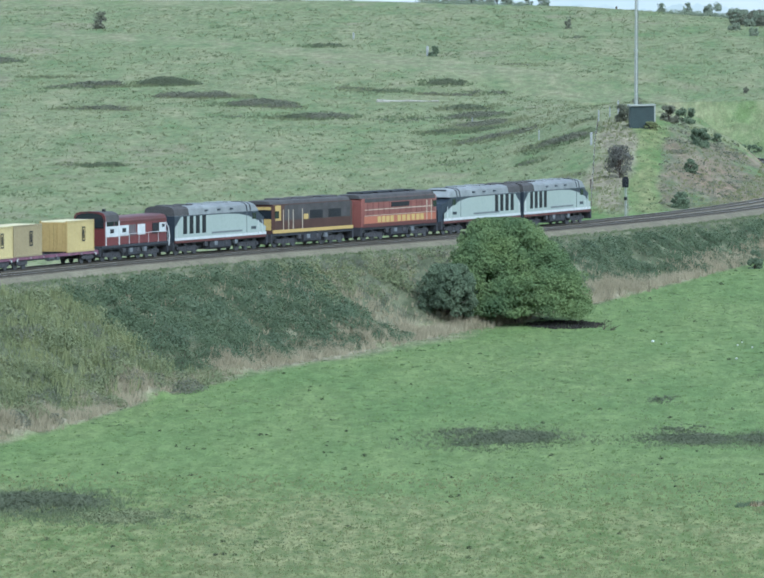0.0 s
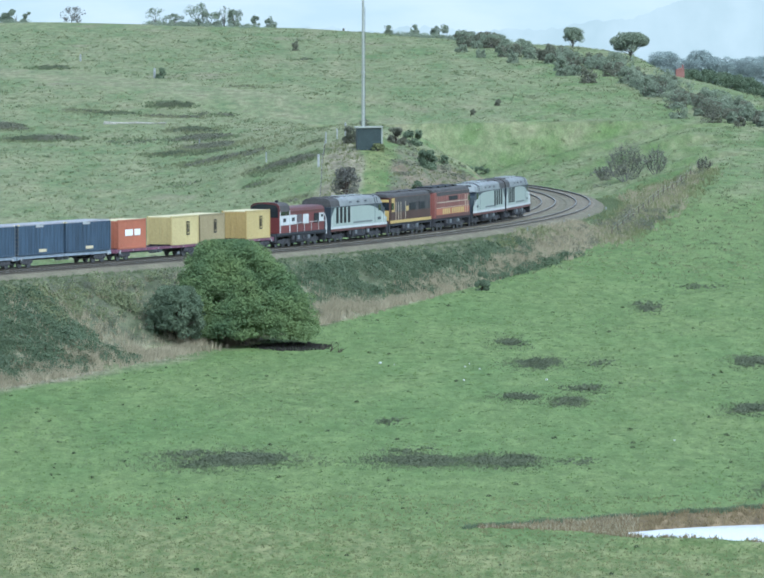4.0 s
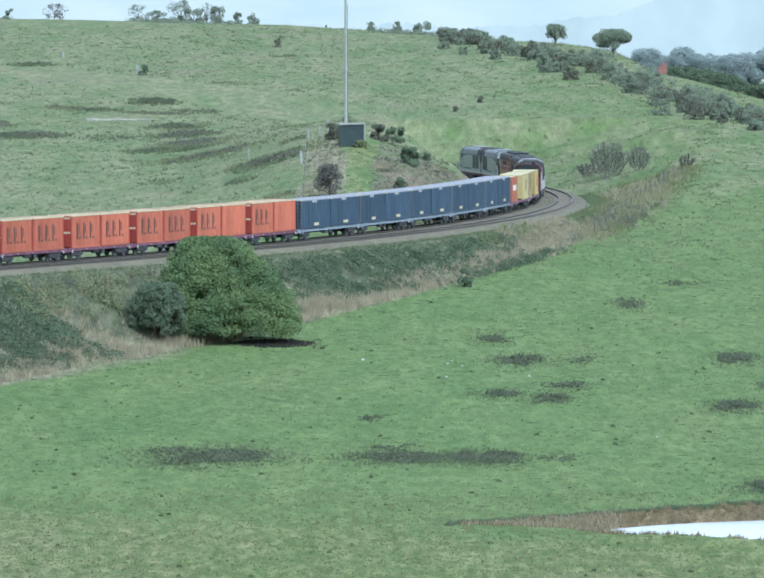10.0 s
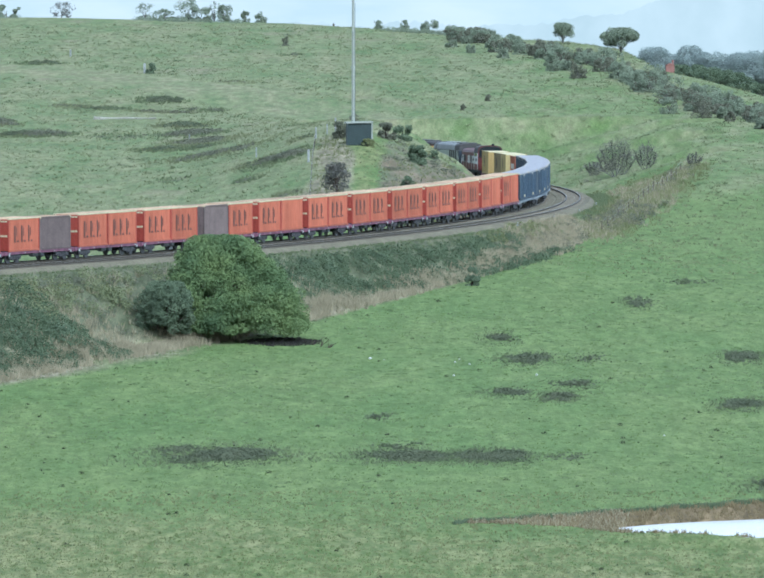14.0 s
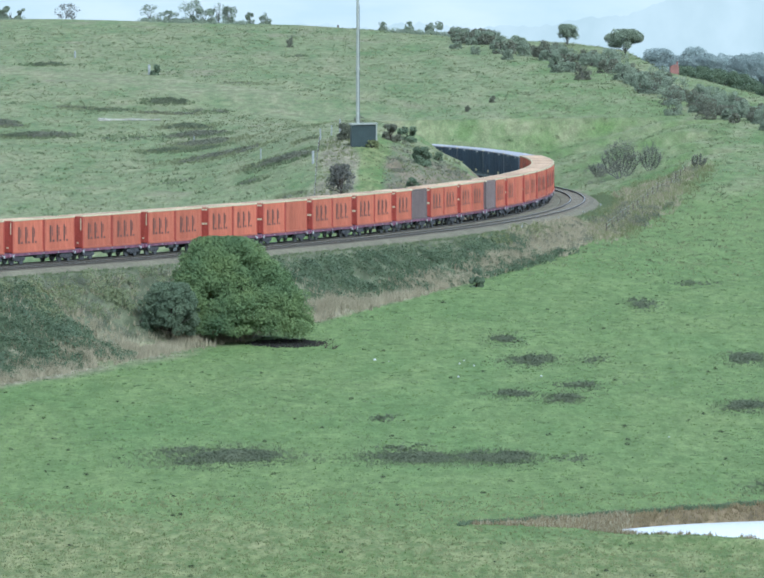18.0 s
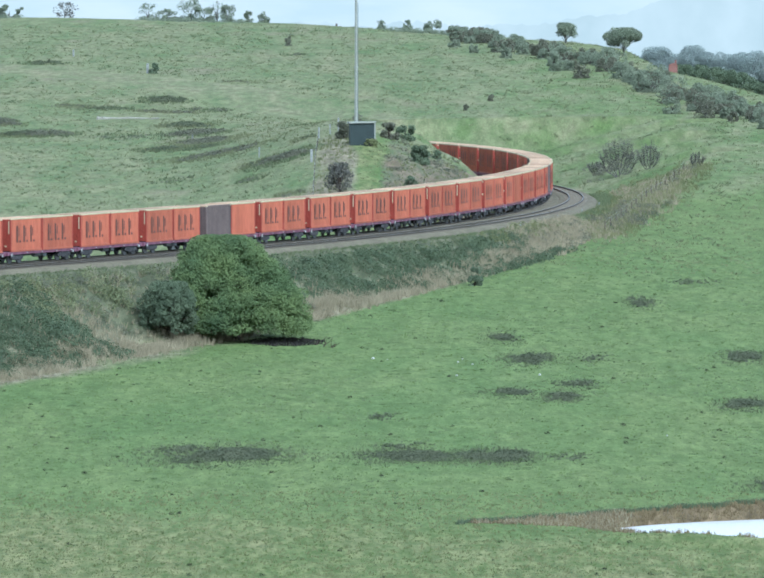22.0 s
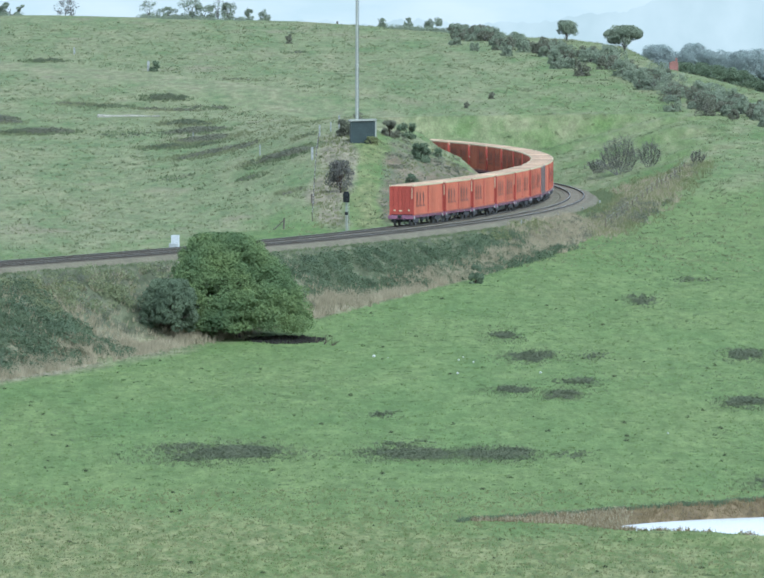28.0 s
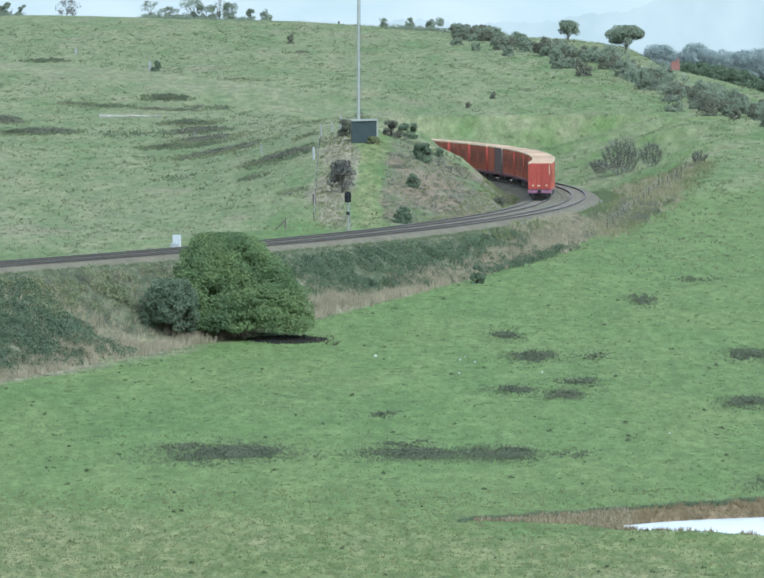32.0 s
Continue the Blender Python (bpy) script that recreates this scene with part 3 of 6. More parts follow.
def frame_at(s, side=0.0, up=0.0):
    p, h = on_line(s, side, up)
    return Matrix.Translation(p) @ Matrix.Rotation(math.pi / 2 - h, 4, "Z")


# ---- rolling stock: x forward, y to the left, z up from the rail ----
SPEED, START = 24.22, 87.4 + 13.85 - 28 * 24.22
SLIP = [(0, 1.0), (1, 0.7), (2, 0.4), (3, 0.0), (26, 0.0), (28, 0.4), (32, 1.4)]
KEYED = []


def station(t):
    return START + SPEED * t + float(np.interp(t, [a for a, _ in SLIP], [b for _, b in SLIP]))


def carried_pose(q, pivot, t, x=0.0, up=0.0):
    """Pose at t of a vehicle whose middle is q metres ahead of the train's rear, on bogies pivot metres either way."""
    s = station(t) + q
    a, _ = on_line(s - pivot)
    b, _ = on_line(s + pivot)
    d = (b - a).normalized()
    yaw, pitch = math.atan2(d.y, d.x), math.asin(d.z)
    return Matrix.Translation((a + b) / 2) @ Euler((0, -pitch, yaw)).to_matrix().to_4x4() @ Matrix.Translation((x, 0, up))


def ride(ob, q, pivot, x=0.0, up=0.0):
    KEYED.append((ob, q, pivot, x, up))
    ob.matrix_basis = carried_pose(q, pivot, 0, x, up)


def motions():
    times = [0.0] + [0.5 * k for k in range(1, 7)] + [float(k) for k in range(4, 33)]
    for ob, q, pivot, x, up in KEYED:
        walk(ob, [(t, carried_pose(q, pivot, t, x, up)) for t in times])


def empty(name, label, category, group=""):
    return tagged(new(name), label, category, group)


def wheel_mesh():
    bm = bmesh.new()
    for y0, y1, r in ((-0.07, 0.035, 0.46), (0.035, 0.07, 0.50), (-0.085, -0.07, 0.20)):
        tube(bm, (0, y0, 0), (0, y1, 0), r, n=16)
    me = bpy.data.meshes.new("wheel")
    bm.to_mesh(me)
    bm.free()
    me.materials.append(M["wheel"])
    return me


WHEEL = wheel_mesh()


def bogie_frame_mesh(base):
    bm = bmesh.new()
    for y in (-1.0, 1.0):
        o = [(-base / 2 - 0.35, 0.42), (-base / 2 + 0.3, 0.36), (-0.45, 0.26), (0.45, 0.26), (base / 2 - 0.3, 0.36), (base / 2 + 0.35, 0.42),
             (base / 2 + 0.3, 0.66), (0.5, 0.74), (-0.5, 0.74), (-base / 2 - 0.3, 0.66)]
        prism(bm, o, "y", y - 0.07, y + 0.07)
        for k in (-0.22, 0.0, 0.22):
            tube(bm, (k, y * 1.08, 0.33), (k, y * 1.08, 0.6), 0.085, n=8)
        for k in (-base / 2, base / 2):
            box(bm, k - 0.14, k + 0.14, y - 0.12, y + 0.12, 0.34, 0.62, bevel=0.03)
    box(bm, -0.3, 0.3, -1.0, 1.0, 0.45, 0.8, bevel=0.04)
    for k in (-base / 2, base / 2):
        tube(bm, (k, -0.95, 0.46), (k, 0.95, 0.46), 0.08, n=8)
    me = bpy.data.meshes.new("bogie")
    bm.to_mesh(me)
    bm.free()
    me.materials.append(M["bogie"])
    return me


BOGIE = {1.8: bogie_frame_mesh(1.8)}


def add_bogie(parent, x, base=1.8, axles=2):
    if (base, axles) not in BOGIE:
        BOGIE[(base, axles)] = bogie_frame_mesh(base)
    bo = new("bogie", BOGIE[(base, axles)])
    bo.parent = parent
    bo.location = (x, 0, 0)
    for k in range(axles):
        ax = -base / 2 + base * k / (axles - 1)
        for y in (-0.7175 - 0.05, 0.7175 + 0.05):
            wv = new("wheel", WHEEL)
            wv.parent = bo
            wv.location = (ax, y, 0.46)
            wv.rotation_euler = (0, 0, 0 if y > 0 else math.pi)
    return bo


def coupler(parent, x, out):
    bm = bmesh.new()
    box(bm, min(x, x + out), max(x, x + out), -0.12, 0.12, 0.78, 1.02, bevel=0.03)
    box(bm, min(x + out * 0.6, x + out), max(x + out * 0.6, x + out), -0.2, 0.2, 0.74, 1.06, bevel=0.05)
    tube(bm, (x, -0.45, 0.75), (x + out * 0.9, -0.4, 0.55), 0.03, n=6)
    part("coupler", bm, M["bogie"], parent)


def flat_wagon(length, sill, label, pale=False):
    """A skeletal container wagon, its middle at the origin."""
    h = length / 2
    wg = empty("container_wagon", label, "railway wagon", "container wagons in the train")
    deck_z = 1.0
    bm = bmesh.new()
    for y in (-1.12, 1.12):
        box(bm, -h, h, y - 0.06, y + 0.06, deck_z - 0.24, deck_z - 0.02, bevel=0.015)
        box(bm, -h, h, y - 0.12, y + 0.12, deck_z - 0.04, deck_z - 0.005)
    part("side_sill", bm, sill, wg)
    bm = bmesh.new()
    box(bm, -h, h, -0.28, 0.28, 0.55, deck_z - 0.05, bevel=0.02)
    for k in np.linspace(-h + 0.2, h - 0.2, max(5, int(length / 1.8))):
        box(bm, k - 0.1, k + 0.1, -1.06, 1.06, deck_z - 0.2, deck_z - 0.03)
    part("centre_sill", bm, M["under"], wg)
    for sgn in (-1, 1):
        bm = bmesh.new()
        box(bm, sgn * h - 0.08, sgn * h + 0.08, -1.22, 1.22, deck_z - 0.34, deck_z + 0.02, bevel=0.02)
        part("headstock", bm, sill, wg)
        coupler(wg, sgn * (h + 0.08), sgn * 0.42)
        add_bogie(wg, sgn * (h - 1.9))
    bm = bmesh.new()
    tube(bm, (-0.6, -0.62, 0.62), (0.5, -0.62, 0.62), 0.2, n=10)
    box(bm, 0.9, 1.5, -0.9, -0.5, 0.45, 0.75, bevel=0.03)
    part("brake_gear", bm, M["tank"], wg)
    for sgn in (-1, 1):
        bm = bmesh.new()
        box(bm, sgn * (h - 0.55) - 0.12, sgn * (h - 0.55) + 0.12, -1.26, -1.21, 0.62, 0.84, bevel=0.01)
        part("number_board", bm, M["post_white"], wg)
    for k in np.linspace(-h + 0.8, h - 0.8, max(4, int(length / 2.6))):
        bm = bmesh.new()
        box(bm, k - 0.07, k + 0.07, -1.215, -1.185, deck_z - 0.19, deck_z - 0.09)
        part("reflector", bm, M["post_white"], wg)
    return wg


def corrugated(bm, x0, x1, y, z0, z1, sgn, pitch=0.278, depth=0.05):
    """A pressed side sheet; sgn is the way it faces."""
    n = max(4, int(round((x1 - x0) / pitch)))
    p = (x1 - x0) / n
    row = []
    for k in range(n):
        a = x0 + k * p
        row += [(a, 0), (a + p * 0.26, 0), (a + p * 0.5, depth), (a + p * 0.76, depth)]
    row.append((x1, 0))
    lo = [bm.verts.new((x, y - sgn * d, z0)) for x, d in row]
    hi = [bm.verts.new((x, y - sgn * d, z1)) for x, d in row]
    for i in range(len(row) - 1):
        f = (lo[i], lo[i + 1], hi[i + 1], hi[i])
        bm.faces.new(f if sgn < 0 else f[::-1])


def container(length, tall, paint, end, roof, rim, label, marks, group, wide=2.42, cast=True):
    """A box on its floor, its middle at the origin; marks fills in lettering bars and plates."""
    h, w = length / 2, wide / 2
    c = empty("shipping_container", label, "container", group)
    for sgn in (-1, 1):
        bm = bmesh.new()
        corrugated(bm, -h + 0.12, h - 0.12, sgn * (w - 0.012), 0.14, tall - 0.13, sgn)
        part("side_panel", bm, paint, c)
        bm = bmesh.new()
        box(bm, -h + 0.1, h - 0.1, sgn * w - 0.05, sgn * w + 0.05 if sgn < 0 else sgn * w, 0.0, 0.15)
        part("bottom_rail", bm, paint, c)
        bm = bmesh.new()
        box(bm, -h + 0.1, h - 0.1, min(sgn * w, sgn * (w - 0.07)), max(sgn * w, sgn * (w - 0.07)), tall - 0.135, tall - 0.01)
        part("top_rail", bm, rim, c)
    for sx in (-1, 1):
        for sy in (-1, 1):
            bm = bmesh.new()
            box(bm, min(sx * h, sx * (h - 0.15)), max(sx * h, sx * (h - 0.15)), min(sy * w, sy * (w - 0.12)), max(sy * w, sy * (w - 0.12)), 0.0, tall, bevel=0.012)
            part("corner_post", bm, end, c)
            if cast or paint in (M["blue"], M["grey_box"]):
                bm = bmesh.new()
                box(bm, min(sx * (h + 0.004), sx * (h - 0.2)), max(sx * (h + 0.004), sx * (h - 0.2)), min(sy * (w + 0.006), sy * (w - 0.16)), max(sy * (w + 0.006), sy * (w - 0.16)), tall - 0.13, tall + 0.006)
                part("corner_casting", bm, M["cream"], c)
    if cast:
        for y, z0, z1, wd in (DOOR_LAST if cast == "last" else DOOR_BARS)(w, tall):
            bm = bmesh.new()
            box(bm, -h - 0.012, -h + 0.028, y - wd / 2, y + wd / 2, z0, z1)
            part("door_mark", bm, M["cream"], c, "cream mark on the door")
    bm = bmesh.new()
    box(bm, h - 0.1, h - 0.03, -w + 0.12, w - 0.12, 0.05, tall - 0.05)
    part("front_wall", bm, end, c)
    for sy in (-1, 1):
        bm = bmesh.new()
        box(bm, -h + 0.03, -h + 0.09, 0.01 if sy > 0 else -w + 0.12, w - 0.12 if sy > 0 else -0.01, 0.08, tall - 0.1, bevel=0.015)
        d = part("door", bm, end, c)
        bm = bmesh.new()
        for k in (0.32, 0.82):
            tube(bm, (-h, sy * k, 0.12), (-h, sy * k, tall - 0.14), 0.022, n=6)
            box(bm, -h - 0.02, -h + 0.03, sy * k - 0.12, sy * k + 0.12, 1.0, 1.06)
        part("lock_rod", bm, end, d)
    bm = bmesh.new()
    row = [(-h + 0.08, tall - 0.14)]
    for a in np.linspace(-h + 0.1, h - 0.5, 12):
        row += [(a, tall - 0.045), (a + 0.12, tall - 0.012), (a + 0.3, tall - 0.012), (a + 0.4, tall - 0.045)]
    row.append((h - 0.08, tall - 0.14))
    prism(bm, row, "y", -w + 0.05, w - 0.05)
    part("roof_panel", bm, roof, c)
    bm = bmesh.new()
    box(bm, -h + 0.1, h - 0.1, -w + 0.06, w - 0.06, 0.02, 0.12)
    part("floor_frame", bm, M["under"], c)
    marks(c, h, w, tall)
    return c


def DOOR_LAST(w, tall):
    return ((-w + 0.2, tall * 0.55, tall - 0.25, 0.07), (-w + 0.5, 0.42, 0.55, 0.2), (w - 0.5, 0.42, 0.55, 0.2), (0.1, 0.38, 0.5, 0.3))


def DOOR_BARS(w, tall):
    return ((0.0, 1.28, 1.45, 2 * w - 0.3), (0.0, tall - 0.34, tall - 0.2, 2 * w - 0.3))


def no_marks(c, h, w, tall):
    pass


def letter_marks(c, h, w, tall):
    """Plain dark shapes where the owner's mark stands, on both sides."""
    shapes = [(x + dx, wd, z0, z1) for x in (-1.7, -0.35, 1.0) for dx, wd, z0, z1 in ((-0.1, 0.26, 0.78, 2.22), (0.24, 0.14, 1.3, 2.05), (0.46, 0.3, 0.78, 0.96))]
    for sy in (-1, 1):
        y0, y1 = sorted((sy * w, sy * (w + 0.006)))
        for x, wd, z0, z1 in shapes:
            bm = bmesh.new()
            box(bm, -x * sy - wd / 2, -x * sy + wd / 2, y0, y1, z0, z1)
            part("lettering_bar", bm, M["mark_dark"], c, "faded dark lettering shape")


def plates(c, h, w, tall):
    for sy in (-1, 1):
        for x, z in ((h * 0.05, 0.36), (-h * 0.08, tall - 0.2)):
            bm = bmesh.new()
            box(bm, x - 0.75, x + 0.75, min(sy * w, sy * (w + 0.01)), max(sy * w, sy * (w + 0.01)), z - 0.13, z + 0.13)
            part("plate", bm, M["cream" if z < 1 else "post_white"], c, "white data plate")


def upright_logo(c, h, w, tall):
    for sy in (-1, 1):
        bm = bmesh.new()
        y0, y1 = sorted((sy * w, sy * (w + 0.008)))
        m = h * 0.22
        for x0, x1, z0, z1 in ((m - 0.34, m - 0.24, 0.95, 1.95), (m + 0.24, m + 0.34, 0.95, 1.95), (m - 0.34, m + 0.34, 0.85, 0.95), (m - 0.34, m + 0.34, 1.95, 2.05), (m - 0.1, m + 0.1, 1.1, 1.8)):
            box(bm, x0, x1, y0, y1, z0, z1)
        part("logo_block", bm, M["black"], c, "dark outlined upright logo block")


def wide_words(c, h, w, tall):
    for sy in (-1, 1):
        for x, wd in ((-0.75, 1.7), (1.1, 1.3)):
            bm = bmesh.new()
            box(bm, -x * sy - wd / 2, -x * sy + wd / 2, min(sy * w, sy * (w + 0.008)), max(sy * w, sy * (w + 0.008)), 1.15, 1.72)
            part("lettering_bar", bm, M["mark_white"], c, "white lettering block")


PITCH = 13.85
proto = {}
proto["wagon"] = flat_wagon(13.2, M["purple"], "low container wagon with a dusty maroon sill")
BOXGROUP = "containers carried on the train"
proto["lettered"] = container(6.06, 2.9, M["orange"], M["red_end"], M["container_roof"], M["cream"], "orange corrugated container with faded dark lettering on a wagon", letter_marks, BOXGROUP, cast="last")
proto["last"] = container(6.06, 2.9, M["orange"], M["red_end"], M["container_roof"], M["cream"], "orange container with red doors closing the train", letter_marks, BOXGROUP, cast="last")
proto["banded"] = container(6.06, 2.9, M["orange"], M["red_end"], M["container_roof"], M["cream"], "orange corrugated container with white bands across its red doors", letter_marks, BOXGROUP)
proto["plain"] = container(6.06, 2.9, M["orange"], M["red_end"], M["container_roof"], M["cream"], "plain orange corrugated container on a wagon", no_marks, BOXGROUP, cast="last")
proto["grey"] = container(6.06, 2.85, M["grey_box"], M["grey_box"], M["container_roof"], M["grey_box"], "grey corrugated container between orange ones on a wagon", no_marks, BOXGROUP, cast="")
used = set()


def put(kind, q, pivot, x=0.0, up=0.0):
    if kind in used:
        ob = copy_thing(proto[kind], Matrix())
    else:
        ob = proto[kind]
        used.add(kind)
    ride(ob, q, pivot, x, up)
    return ob


rnd = random.Random(4)
GREY = {(6, 0), (17, 1), (20, 0)}
PLAIN = {(28, 1), (27, 1), (21, 1), (2, 1), (6, 1), (0, 1), (14, 1)}
for k in range(29):
    mid = k * PITCH + 7.05
    put("wagon", mid, 4.7)
    for j, x in ((0, -3.1), (1, 3.1)):
        kind = "last" if (k, j) == (0, 0) else "grey" if (k, j) in GREY else "plain" if (k, j) in PLAIN else "banded" if k > 12 and j == 0 else "lettered"
        put(kind, mid, 4.7, x, 1.0)

proto["long_wagon"] = flat_wagon(18.5, M["pale_sill"], "long container wagon with a pale blue-grey sill")
proto["blue"] = container(9.0, 2.7, M["blue"], M["blue"], M["blue_roof"], M["blue_roof"], "dark blue corrugated container with white plates on a wagon", plates, BOXGROUP, 2.46, cast="")
for sx in (-9.26, 9.26):
    for sy in (-1.05, 1.05):
        bm = bmesh.new()
        for y in (sy - 0.16, sy + 0.16):
            tube(bm, (sx, y, 0.95), (sx, y, 3.6), 0.035, n=5)
        for z in np.arange(1.2, 3.6, 0.36):
            tube(bm, (sx, sy - 0.16, z), (sx, sy + 0.16, z), 0.03, n=5)
        part("end_ladder", bm, M["tank"], proto["long_wagon"], "grey steel end ladder")
for k in range(5):
    mid = 402.3 + 19.0 * k + 9.4
    put("long_wagon", mid, 7.2)
    for x in (-4.67, 4.67):
        put("blue", mid, 7.2, x, 1.05)
proto["mixed_wagon"] = flat_wagon(18.3, M["purple"], "container wagon with a maroon sill and empty deck between boxes")
proto["tan"] = container(6.06, 2.59, M["tan_red"], M["tan_red"], M["yellow_roof"], M["tan_red"], "tan-red container with white lettering on a wagon", wide_words, BOXGROUP, cast="")
YELLOW = "container with a dark logo on a wagon"
proto["pale_yellow"] = container(6.06, 2.59, M["pale_yellow"], M["yellow"], M["yellow_roof"], M["pale_yellow"], "pale yellow " + YELLOW, upright_logo, BOXGROUP, cast="")
proto["drab"] = container(6.06, 2.59, M["drab"], M["drab"], M["yellow_roof"], M["drab"], "drab olive-yellow " + YELLOW, upright_logo, BOXGROUP, cast="")
proto["mustard"] = container(6.06, 2.59, M["yellow"], M["mustard"], M["yellow_roof"], M["yellow"], "yellow and mustard " + YELLOW, upright_logo, BOXGROUP, cast="")
put("mixed_wagon", 507.4, 7.0)
put("tan", 507.4, 7.0, -5.8, 1.0)
put("pale_yellow", 507.4, 7.0, 5.95, 1.0)
put("mixed_wagon", 526.0, 7.0)
put("drab", 526.0, 7.0, -6.2, 1.0)
put("mustard", 526.0, 7.0, 5.3, 1.0)


# ---- locomotives ----
def arch(w, z0, z1, crown, n=4):
    """A roof's cross-section over a body half as wide as w."""
    pts = [(-w, z0)]
    for i in range(2 * n + 1):
        a = math.pi - math.pi * i / (2 * n)
        pts.append((w * 0.97 * math.copysign(abs(math.cos(a)) ** 0.6, math.cos(a)), z1 + (crown - z1) * math.sin(a) ** 0.7))
    pts.append((w, z0))
    return pts


def shell(x, w, z0, z1):
    return [(x, -w, z0), (x, -w, z1), (x, w, z1), (x, w, z0)]


def side_plate(parent, name, outline, w, mat, label="", proud=0.008, sides=(-1, 1)):
    """A painted panel on both flanks: an outline in x and z."""
    for sy in sides:
        bm = bmesh.new()
        y0, y1 = sorted((sy * w, sy * (w + proud)))
        prism(bm, outline, "y", y0, y1)
        part(name, bm, mat, parent, label)


def running_gear(lo, length, tank, mat_tank):
    base = 3.6
    for sgn in (-1, 1):
        add_bogie(lo, sgn * (length / 2 - 3.6), base, 3)
    bm = bmesh.new()
    o = [(-1.35, 0.45), (-1.2, 0.3), (1.2, 0.3), (1.35, 0.45), (1.35, 1.05), (-1.35, 1.05)]
    prism(bm, o, "x", -tank / 2, tank / 2)
    part("fuel_tank", bm, mat_tank, lo)
    bm = bmesh.new()
    box(bm, -length / 2 + 0.3, length / 2 - 0.3, -1.35, 1.35, 0.95, 1.25, bevel=0.03)
    part("underframe", bm, M["under"], lo)
    # added dark box: makes the see-through gap below the underframe read dark
    bm = bmesh.new()
    box(bm, -length / 2 + 0.7, length / 2 - 0.7, -0.6, 0.6, 0.42, 0.96, bevel=0.03)
    part("dark_gap_filler", bm, M["under"], lo)
    for k, x in enumerate(np.linspace(-tank / 2 - 0.9, tank / 2 + 0.9, 4)):
        for sy in (-1, 1):
            bm = bmesh.new()
            box(bm, x - 0.28, x + 0.28, sy * 1.3 - 0.12, sy * 1.3 + 0.12, 0.62, 0.98, bevel=0.03)
            part("equipment_box", bm, M["tank" if k % 2 else "bogie"], lo)
    for sgn in (-1, 1):
        coupler(lo, sgn * (length / 2 - 0.35), sgn * 0.55)
        bm = bmesh.new()
        o = [(sgn * (length / 2 - 0.35), 0.35), (sgn * (length / 2 - 0.1), 0.45), (sgn * (length / 2 - 0.1), 1.15), (sgn * (length / 2 - 0.5), 1.15)]
        prism(bm, o, "y", -1.35, 1.35)
        part("pilot", bm, M["under"], lo)


def grille(lo, x0, x1, z0, z1, w, mat=None):
    for sy in (-1, 1):
        bm = bmesh.new()
        y0, y1 = sorted((sy * (w + 0.006), sy * (w + 0.03)))
        box(bm, x0, x1, y0, y1, z0, z1)
        for k in np.arange(z0 + 0.1, z1, 0.22):
            a, b = sorted((sy * (w + 0.03), sy * (w + 0.05)))
            box(bm, x0 + 0.03, x1 - 0.03, a, b, k, k + 0.07)
        part("grille", bm, mat or M["black"], lo)


def window(lo, x0, x1, z0, z1, w):
    for sy in (-1, 1):
        bm = bmesh.new()
        y0, y1 = sorted((sy * (w + 0.004), sy * (w + 0.02)))
        box(bm, x0, x1, y0, y1, z0, z1)
        part("cab_window", bm, M["glass"], lo)


